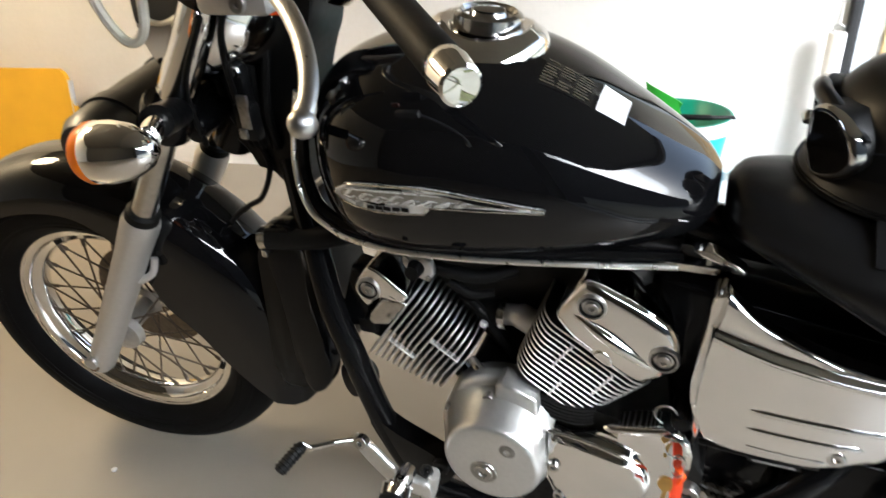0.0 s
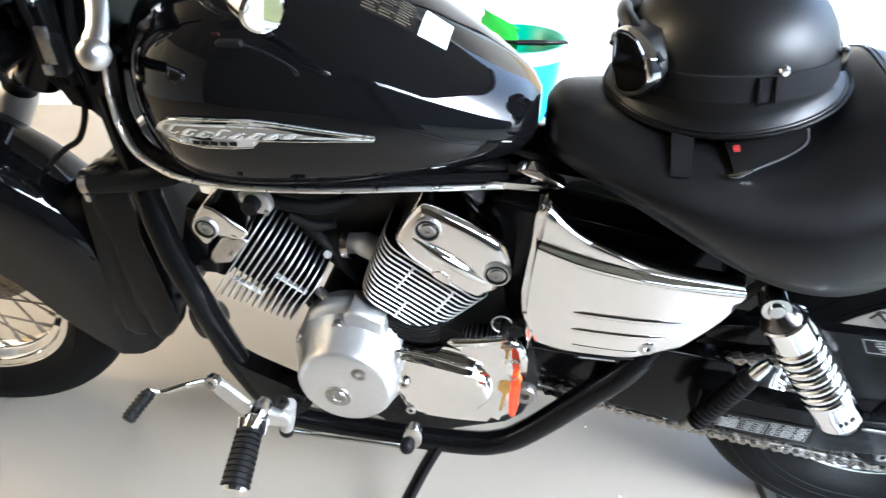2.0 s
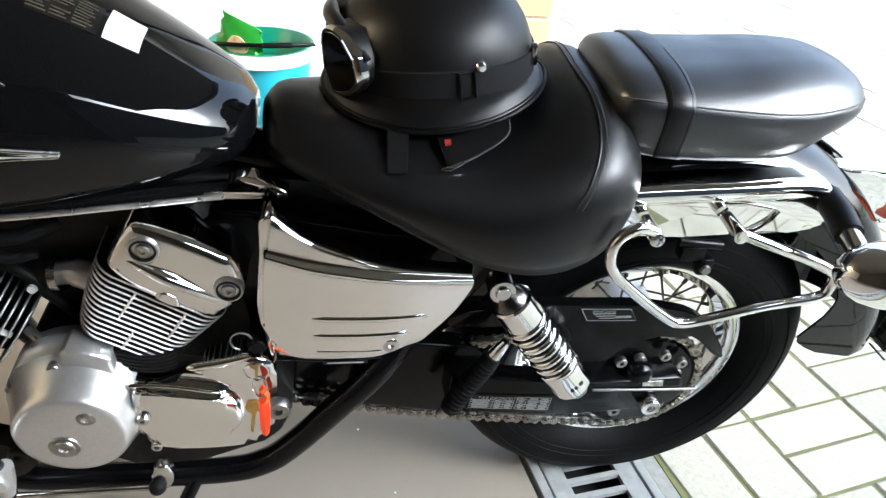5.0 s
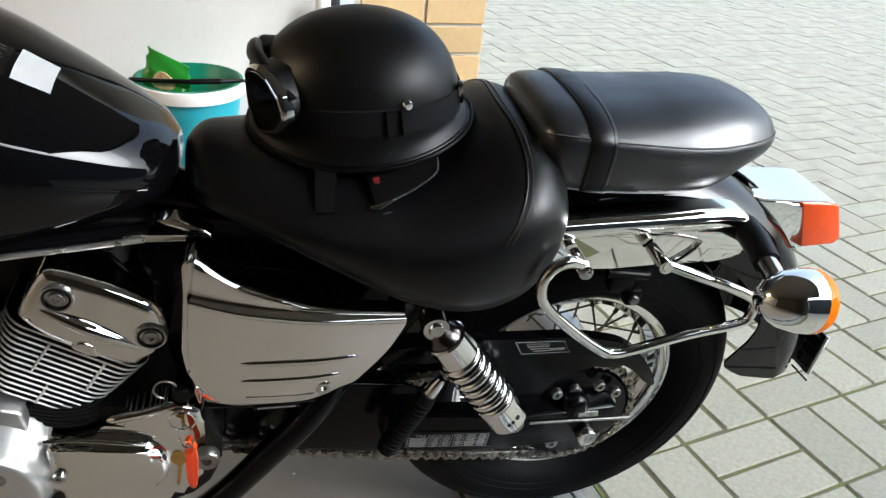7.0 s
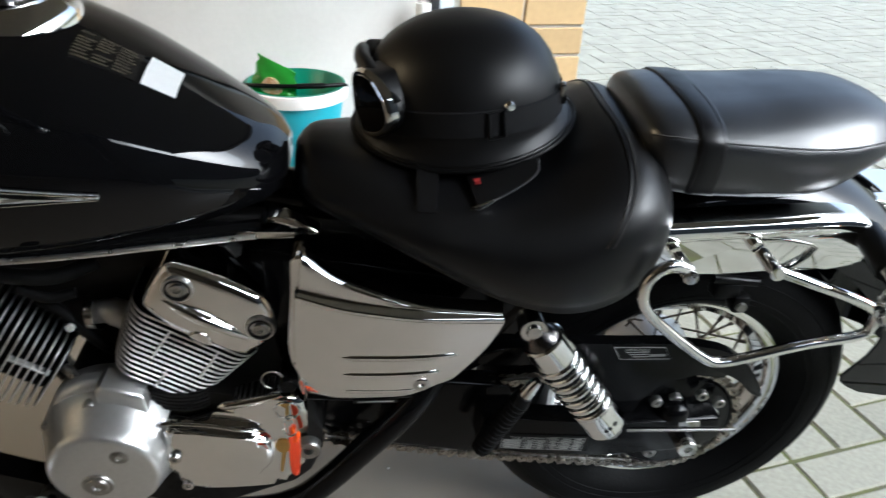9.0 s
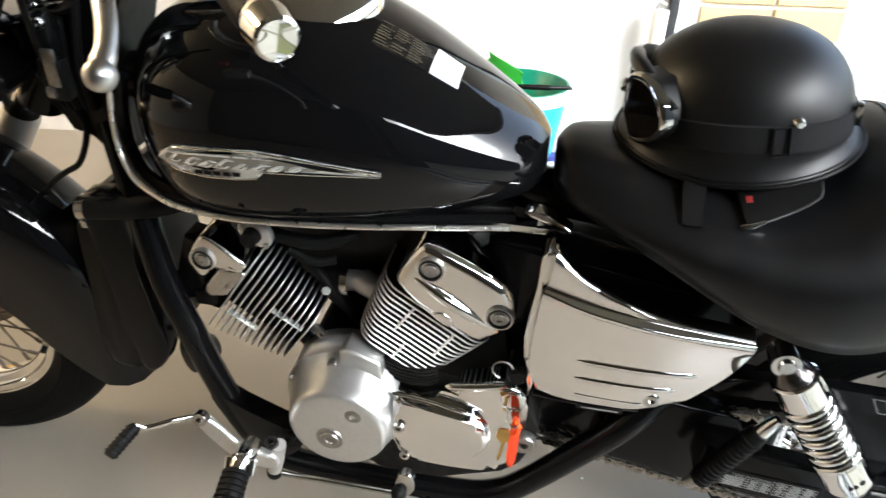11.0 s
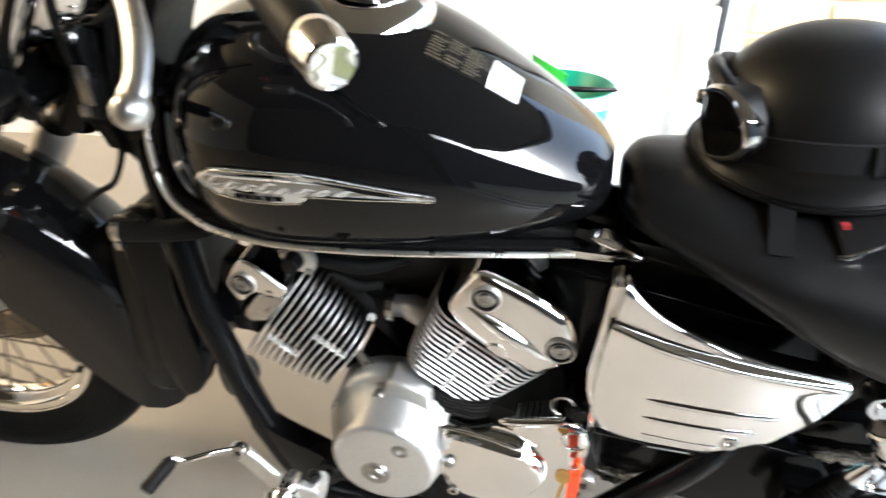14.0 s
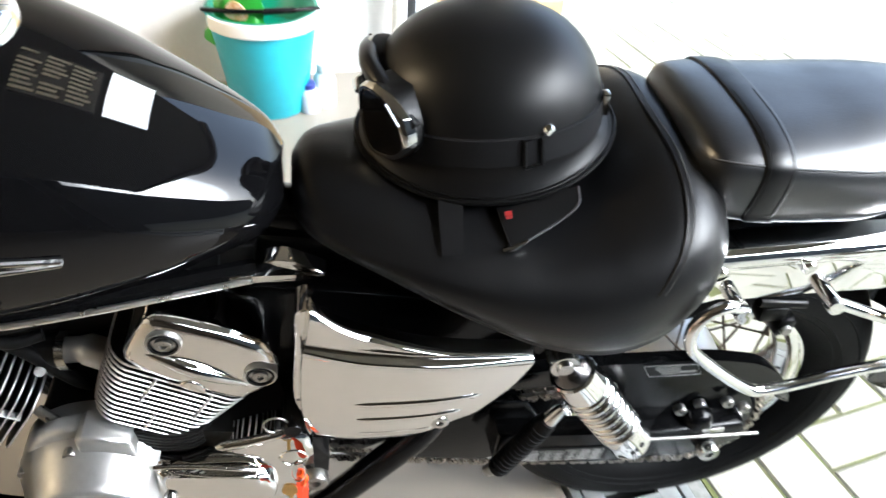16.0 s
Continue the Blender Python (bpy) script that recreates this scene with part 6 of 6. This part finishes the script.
for yy in (-0.075, 0.075):
    part("bag_strap", lathe([(0.0495, -0.012), (0.0535, -0.011), (0.0535, 0.011), (0.0495, 0.012)], Matrix.Translation((0, yy, 0)) @ Matrix.Rotation(radians(90), 4, "X") @ Matrix.Diagonal((1.08, 0.95, 1, 1)), 32, closed=True), LEATHER, bag)

# helmet
HM = BIKE @ pose(-0.334, 0.0244, 0.4226, 3.3, -5.8, -7.7)
helmet = empty("helmet", HM, "matt black open-face helmet resting on the rider's seat", "helmet")


def dome(z):
    """Half length, half width and centre shift of the shell at a height: a flared brim under an egg-shaped dome."""
    if z < 0.0228:
        return [smooth_at([0.0, 0.006, 0.013, 0.0228], c, z) for c in ([0.1365, 0.1320, 0.1265, 0.1205], [0.1190, 0.1160, 0.1125, 0.1100])] + [-0.001]
    c = max(0.0, 1 - min(1.0, (z - 0.0228) / 0.1116) ** 2.45) ** (1 / 2.45)
    return [max(0.1205 * c, 0.0005), max(0.1100 * c, 0.0005), -0.001]


loops = []
for z in [0.0, 0.004, 0.008, 0.013, 0.018, 0.0228] + [0.0228 + 0.1116 * math.sin(math.pi / 2 * k / 20) for k in range(1, 21)]:
    a, b, c = dome(z)
    loops.append([(c + a * math.cos(t), b * math.sin(t), z + 0.0112 * math.cos(t) ** 2 * max(0, 1 - z / 0.03)) for t in (2 * math.pi * k / 64 for k in range(64))])
low = [(x * 0.97, y * 0.965, z + 0.002) for x, y, z in loops[0]]
inn = [(x * 0.80, y * 0.80, z + 0.03) for x, y, z in loops[0]]
part("shell", rings(bmesh.new(), [inn, low] + loops), HELMET_BLACK, helmet)
edge = [Vector(p) for p in loops[0]]
part("edge_trim", tube(edge + [edge[0]], 0.0030, 8), PLASTIC, helmet, "black rubber edge trim")
part("shell_seam", tube([(x * 0.995, y * 0.995, z + 0.006) for x, y, z in edge] + [(edge[0].x * 0.995, edge[0].y * 0.995, edge[0].z + 0.006)], 0.0008, 5), RUBBER, helmet)
def on_shell(t, z, g):
    a, b, c = dome(z)
    return Vector((c + (a + g) * math.cos(t), (b + g) * math.sin(t), z))


def lift(t):
    """The strap rides higher on the flanks than at the front and back."""
    return 0.013 * abs(math.sin(t)) ** 1.5


band = []
for z, g in ((0.0235, 0.0), (0.0245, 0.0022), (0.0525, 0.0026), (0.0535, 0.0)):
    band.append([tuple(on_shell(t, z + lift(t), g)) for t in (2 * math.pi * k / 64 for k in range(64))])
t0 = radians(-62)
part("rivet", lathe([(0, 0.006), (0.004, 0.0055), (0.0062, 0.003), (0.0066, 0)], to_dir(on_shell(t0, 0.066, 0.0), (math.cos(t0), math.sin(t0), 0.1)), 16), CHROME, helmet, "chrome rivet")
t1 = radians(-15)
part("clip", box(on_shell(t1, 0.050, 0.004), (0.008, 0.012, 0.026), 0.003), CHROME_WORN, helmet, "bright strap clip at the back")
part("liner", lathe([(0.0, 0.030), (0.085, 0.020), (0.100, 0.004), (0.092, -0.020), (0.0, -0.024)], Matrix.Diagonal((1.12, 0.98, 1, 1)), 32), RUBBER, helmet, "black padded lining")
# cheek strap, its tag and the red-lined ear flap under the rim, lying on the seat


def slab(top, low, thick):
    """A bent strip from a run of upper points to a run of lower ones."""
    bm = bmesh.new()
    k = len(top)
    rows = [[Vector(p) for p in top], [Vector(p).lerp(Vector(q), 0.5) + Vector((0, -0.002, 0.001)) for p, q in zip(top, low)], [Vector(p) for p in low]]
    rows = [[bm.verts.new(p) for p in r] for r in rows]
    for a, b in zip(rows, rows[1:]):
        for i in range(k - 1):
            bm.faces.new((a[i], b[i], b[i + 1], a[i + 1]))
    r = bmesh.ops.extrude_face_region(bm, geom=list(bm.faces))
    for e in r["geom"]:
        if isinstance(e, bmesh.types.BMVert):
            e.co += Vector((0, thick * 0.7, -thick * 0.7))
    bmesh.ops.recalc_face_normals(bm, faces=list(bm.faces))
    return bm


part("strap_tag", slab([(-0.051, -0.108, 0.004), (-0.038, -0.109, 0.003), (-0.026, -0.110, 0.002)], [(-0.0475, -0.169, -0.0190), (-0.038, -0.170, -0.0195), (-0.0275, -0.169, -0.0195)], 0.002), mat("grey_woven_tag", (0.0045, 0.0045, 0.005), 0.5, 0.0, 200, 0.4, spec=0.2), helmet, "grey woven strap tag")
for k in range(5):
    part("tag_mark", tube([(-0.0445 + 0.001 * k, -0.142 - 0.0045 * k, -0.0085 - 0.0020 * k), (-0.034, -0.143 - 0.0045 * k, -0.0092 - 0.0020 * k)], 0.0007, 5), PLASTIC, helmet)
FLAP = [(0.004, -0.110, -0.006), (0.031, -0.108, 0.000), (0.063, -0.106, 0.004), (0.086, -0.104, 0.006)]
FLOW = [(0.018, -0.162, -0.0200), (0.033, -0.153, -0.0185), (0.062, -0.136, -0.0125), (0.084, -0.122, -0.0020)]
part("ear_flap", slab(FLAP, FLOW, 0.004), LEATHER, helmet, "black leather ear flap")
part("flap_piping", tube(spline([FLAP[3]] + [tuple(c + d for c, d in zip(p, (0, -0.001, 0.001))) for p in reversed(FLOW)], 4), 0.0013, 6), mat("grey_piping", (0.045, 0.045, 0.048), 0.45, 0.0, 80, 0.2), helmet, "grey piping of the flap")
part("flap_buckle", tube([(0.010, -0.163, -0.0195), (0.020, -0.162, -0.0190), (0.034, -0.154, -0.0165)], [0.002, 0.0035, 0.002], 8), CHROME_WORN, helmet)
part("flap_lining", slab([(0.013, -0.126, -0.0045), (0.020, -0.126, -0.0035)], [(0.015, -0.1330, -0.0085), (0.021, -0.1325, -0.0075)], 0.001), RED_CLOTH, helmet, "red lining")

# goggles pulled over the front of the helmet
goggles = empty("goggles", HM, "black leather and chrome riding goggles strapped round the helmet", "goggles")
part("elastic_strap", rings(bmesh.new(), band, cap=False), mat("black_elastic", (0.0035, 0.0035, 0.0042), 0.75, 0.0, 500, 0.3, bump=0.3, bump_scale=900, spec=0.2), goggles, "black elastic strap")
part("strap_slider", add_tube(bmesh.new(), [on_shell(t0 - 0.22, 0.0355, 0.005), on_shell(t0 - 0.22, 0.0640, 0.004), on_shell(t0 - 0.08, 0.0640, 0.004), on_shell(t0 - 0.08, 0.0355, 0.005), on_shell(t0 - 0.22, 0.0355, 0.005)], 0.0018, 8), PLASTIC, goggles, "black strap slider")


EYE = [(-0.028, 0.089), (-0.012, 0.096), (0.006, 0.094), (0.022, 0.081), (0.029, 0.067), (0.028, 0.053), (0.010, 0.036), (-0.022, 0.025), (-0.033, 0.040), (-0.033, 0.068)]


def eye_loop(side, grow, depth, tilt=0.0):
    """The drop-shaped outline of an eyepiece, grown outwards, at a distance in front of the shell's axis."""
    a = radians(218 if side > 0 else 170)
    n, u = Vector((math.cos(a), math.sin(a), 0)), Vector((-math.sin(a), math.cos(a), 0)) * side
    out = []
    for p in smooth_outline(EYE, 4):
        du, dz = p[0] + 0.002, p[1] - 0.061
        r = math.hypot(du, dz)
        du, dz = du * (1 + grow / r), dz * (1 + grow / r)
        out.append(n * (depth - (0.010 if side < 0 else 0.0) - tilt * max(0, du)) + u * (du - 0.002) + Vector((0, 0, dz + 0.061)))
    return out


for side in (1, -1):
    loops = [eye_loop(side, g, d, w) for g, d, w in ((0.000, 0.128, 0.0), (0.0026, 0.1290, 0.03), (0.0046, 0.1286, 0.06), (0.0064, 0.1262, 0.14), (0.0072, 0.1225, 0.24))]
    if side == -1:
        loops = [list(reversed(lp)) for lp in loops]
    part("goggle_frame", rings(bmesh.new(), loops, cap=False), CHROME, goggles, "chrome eyepiece frame")
    bm = bmesh.new()
    bm.faces.new([bm.verts.new(p) for p in eye_loop(side, 0.0006, 0.1278)])
    bmesh.ops.triangulate(bm, faces=list(bm.faces))
    part("goggle_lens", bm, GLASS_DARK, goggles, "dark smoked lens")
    back = []
    for p in eye_loop(side, 0.0088, 0.1130, 0.35):
        q = on_shell(math.atan2(p.y, p.x), min(max(p.z, 0.02), 0.100), 0.001)
        back.append(q if q.length < p.length + 0.02 else p)
    front = eye_loop(side, 0.0070, 0.1230, 0.23)
    mid = [p.lerp(q, 0.45) + Vector((0.004 * math.cos(math.atan2(p.y, p.x)), 0.004 * math.sin(math.atan2(p.y, p.x)), 0)) for p, q in zip(front, back)]
    loops = [front, mid, back]
    if side == -1:
        loops = [list(reversed(lp)) for lp in loops]
    part("goggle_pad", rings(bmesh.new(), loops, cap=False), LEATHER, goggles, "black padded leather surround")
    part("lens_clip", tube([eye_loop(side, 0.005, 0.130)[9], eye_loop(side, 0.005, 0.129)[13]], 0.0018, 8), CHROME, goggles, "small chrome lens clip")
brow = [on_shell(radians(194 + a), 0.099 - 0.0000135 * a * a, 0.017 - 0.00016 * abs(a)) for a in range(-44, 45, 3)]
part("brow_roll", tube(brow, [0.0095 * (0.55 + 0.45 * min(1, k / 3, (29 - k) / 3)) for k in range(30)], 12), LEATHER, goggles, "padded leather brow roll")
part("nose_bridge", tube([(-0.128, -0.012, 0.060), (-0.130, 0.0, 0.064), (-0.128, 0.012, 0.060)], 0.0045, 10), CHROME, goggles)

# keys in the frame lock
keys = empty("key_ring", BIKE @ pose(-0.553, -0.172, 0.150), "key ring with a brass key and an orange plastic tag", "keys")
part("ring", tube([(0.0145 * math.cos(2 * math.pi * k / 24), -0.014, -0.010 + 0.0145 * math.sin(2 * math.pi * k / 24)) for k in range(25)], 0.0014, 8), CHROME, keys)
part("ring", tube([(0.003 + 0.008 * math.cos(2 * math.pi * k / 24), -0.018 + 0.004 * math.sin(2 * math.pi * k / 24), -0.032 + 0.014 * math.sin(2 * math.pi * k / 24)) for k in range(25)], 0.0012, 8), CHROME, keys)
part("tag", prism(smooth_outline([(0.001, -0.040), (0.010, -0.042), (0.012, -0.075), (0.008, -0.122), (0.000, -0.124), (-0.002, -0.095)], 3), -0.020, -0.012, 0.003), ORANGE_TAG, keys, "orange plastic tag")
part("tag_hook", tube(spline([(0.004, -0.018, -0.036), (0.010, -0.018, -0.048), (0.006, -0.018, -0.060)], 4), 0.004, 8), RED_LENS, keys, "dark red hook")
bm = prism(smooth_outline([(-0.012, -0.050), (-0.002, -0.052), (0.000, -0.066), (-0.005, -0.074), (-0.013, -0.072), (-0.017, -0.062)], 3), -0.024, -0.0215)
add_prism(bm, [(-0.0095, -0.072), (-0.0045, -0.072), (-0.011, -0.112), (-0.014, -0.108)], -0.0237, -0.0217)
part("key", bm, BRASS, keys, "brass key")
part("lock_barrel", lathe([(0, 0.016), (0.009, 0.016), (0.013, 0.010), (0.014, -0.03)], to_dir((-0.553, -0.150, 0.158), (0, -1, 0.1)), 20), FRAME, bike)
part("lock_wire", tube([(-0.571 + 0.013 * math.cos(a), -0.16, 0.166 + 0.014 * math.sin(a)) for a in (radians(20 + 14 * k) for k in range(18))], 0.0012, 6), STEEL, bike)

# ---- things in the garage ----
bucket = empty("bucket", pose(-0.690, 1.480, 0) @ Matrix.Diagonal((1.12, 1.12, 1.08, 1)), "turquoise plastic bucket with a white rim band and dark green insert", "bucket")
part("bucket_body", lathe([(0, 0.0), (0.100, 0.0), (0.106, 0.006), (0.141, 0.255), (0.147, 0.257), (0.147, 0.290), (0.152, 0.296), (0.149, 0.300), (0.143, 0.296), (0.136, 0.26), (0.100, 0.012), (0, 0.012)], None, 56), TEAL, bucket)
part("rim_band", lathe([(0.1475, 0.262), (0.1530, 0.263), (0.1555, 0.285), (0.1535, 0.298), (0.1490, 0.3005)], Matrix.Rotation(radians(-150), 4, "Z"), 46, arc=(0.0, radians(235))), WHITE_PL, bucket, "white rim band with pouring lip")
part("wringer_insert", lathe([(0.148, 0.301), (0.140, 0.302), (0.128, 0.285), (0.110, 0.225), (0.0, 0.215)], None, 44), GREEN_PL, bucket, "dark green wringer insert")
part("bucket_handle", tube(spline([(-0.150, 0.0, 0.290), (-0.140, -0.05, 0.305), (-0.05, -0.080, 0.312), (0.06, -0.075, 0.312), (0.140, -0.035, 0.305), (0.150, 0.0, 0.290)], 6), 0.0062, 10), PLASTIC, bucket, "black wire handle folded on the rim")
part("handle_grip", tube([(0.01, -0.083, 0.313), (0.09, -0.065, 0.311)], 0.0085, 10), PLASTIC, bucket, "black grip of the handle")
sack = empty("pet_food_bag", pose(-0.785, 1.450, 0.200, 4, 24, -14) @ Matrix.Diagonal((1.15, 1.1, 1.25, 1)), "green foil bag with a white oval patch standing in the bucket", "bag")
bm = bmesh.new()
loops = []
for k in range(13):
    z = 0.165 * k / 12
    w = 0.075 - 0.018 * (k / 12) + 0.004 * math.sin(k * 2.1)
    th = 0.026 * (1 - (k / 12) ** 2.2) + 0.002
    cx = -0.030 * (k / 12) ** 2
    loops.append([(cx + w * math.copysign(abs(math.cos(a)) ** 0.6, math.cos(a)) + 0.004 * math.sin(5 * a + k), th * math.sin(a) + 0.003 * math.sin(3 * a + 2 * k), z) for a in (2 * math.pi * i / 32 for i in range(32))])
part("bag_foil", rings(bm, loops), FOIL_GREEN, sack)
part("bag_oval", prism(smooth_outline([(-0.030, 0.062), (0.005, 0.090), (0.045, 0.088), (0.064, 0.062), (0.060, 0.020), (0.0, 0.020)], 3), -0.0310, -0.0270), WHITE_PL, sack, "white oval patch")
bm = bmesh.new()
for k in range(6):
    add_box(bm, (-0.006 + 0.0105 * k, -0.0316, 0.072), (0.0055, 0.0012, 0.018 if k % 2 else 0.012))
part("bag_bar", bm, PLASTIC, sack, "dark unreadable print", False)
part("bag_patch", prism(smooth_outline([(-0.045, 0.095), (-0.038, 0.125), (-0.015, 0.132), (0.012, 0.118), (0.010, 0.100), (-0.025, 0.086)], 3), -0.0262, -0.0215), mat("orange_print", (0.55, 0.24, 0.06), 0.4, 0.0, 90, 0.5, second=(0.75, 0.62, 0.45)), sack, "orange and cream printed shape")
for name, x, y, h, r, mt, cap_m, lab in (("spray_bottle", -0.515, 1.475, 0.125, 0.036, WHITE_PL, GREY_EDGE, "white plastic bottle with a grey cap"), ("bottle", -0.565, 1.435, 0.085, 0.034, mat("pale_blue_bottle", (0.55, 0.62, 0.72), 0.3, 0.0, 40, 0.2), BLUE_PL, "pale blue bottle with a navy cap")):
    b = empty(name, pose(x, y, 0), lab, "bottle")
    part("bottle_body", lathe([(0, 0), (r * 0.95, 0), (r, 0.004), (r, h * 0.72), (r * 0.8, h * 0.84), (r * 0.55, h * 0.9), (r * 0.55, h * 0.93)], None, 28), mt, b)
    part("bottle_cap", lathe([(r * 0.62, h * 0.90), (r * 0.66, h * 0.91), (r * 0.66, h * 1.1), (r * 0.58, h * 1.13), (0, h * 1.13)], None, 24), cap_m, b)
can = empty("red_carton", pose(-0.520, 1.600, 0, 0, 0, 12), "small red carton behind the bottles", "box")
part("carton", box((0, 0, 0.04), (0.035, 0.03, 0.08), 0.003), mat("red_card", (0.55, 0.03, 0.02), 0.5, 0.0, 60, 0.2), can)

board = empty("yellow_board", G @ pose(-2.84, 1.60, 0), "yellow laminated board with grey edging leaning against the wall", "board")
tilt = Matrix.Rotation(radians(-9), 4, "X")
out = smooth_outline([(-1.0, 0.0), (-1.0, 0.32), (-0.995, 0.39), (-0.96, 0.42), (-0.9, 0.425), (-0.1, 0.425), (-0.03, 0.42), (0.0, 0.39), (0.005, 0.32), (0.005, 0.0)], 4)
part("panel", prism(out, -0.010, 0.010, 0.002, m=tilt), YELLOW, board)
part("edge_band", tube([tilt @ Vector((0.010, 0, 0.0)), tilt @ Vector((0.010, 0, 0.38))], 0.011, 8), GREY_EDGE, board, "grey edge strip")

spring = empty("door_spring", G @ pose(-0.005, 1.700, 0), "white cover tube of the garage door spring with a wire hook", "door spring")
part("cover_tube", lathe([(0, 0.05), (0.024, 0.05), (0.026, 0.053), (0.026, 0.547), (0.024, 0.55), (0, 0.55)], None, 24), WHITE_PL, spring)
part("wire_hook", tube([(0.016 * math.cos(a), 0, 0.558 + 0.016 * math.sin(a)) for a in (radians(-30 + 20 * k) for k in range(13))], 0.003, 8), STEEL, spring, "bent wire hook")
part("cord", tube([(0.0, 0, 0.575), (0.0, 0, 2.3)], 0.003, 6), WHITE_PL, spring, "white cord")

# crumbs of plaster on the floor
for x, y, s in ((-1.605, -0.144, 0.006), (-1.72, -0.35, 0.003), (-1.33, -0.28, 0.002), (-0.36, -0.05, 0.002), (-0.42, 0.10, 0.0025)):
    bm = bmesh.new()
    bmesh.ops.create_icosphere(bm, subdivisions=2, radius=s)
    for v in bm.verts:
        v.co *= 1 + 0.35 * noise.noise(v.co * 300)
        v.co.z *= 0.6
    tagged(part("plaster_crumb", bm, WHITE_PL, None, "", True, pose(x, y, s * 0.5)), "white crumb of plaster lying on the floor", "crumb", "plaster crumbs")
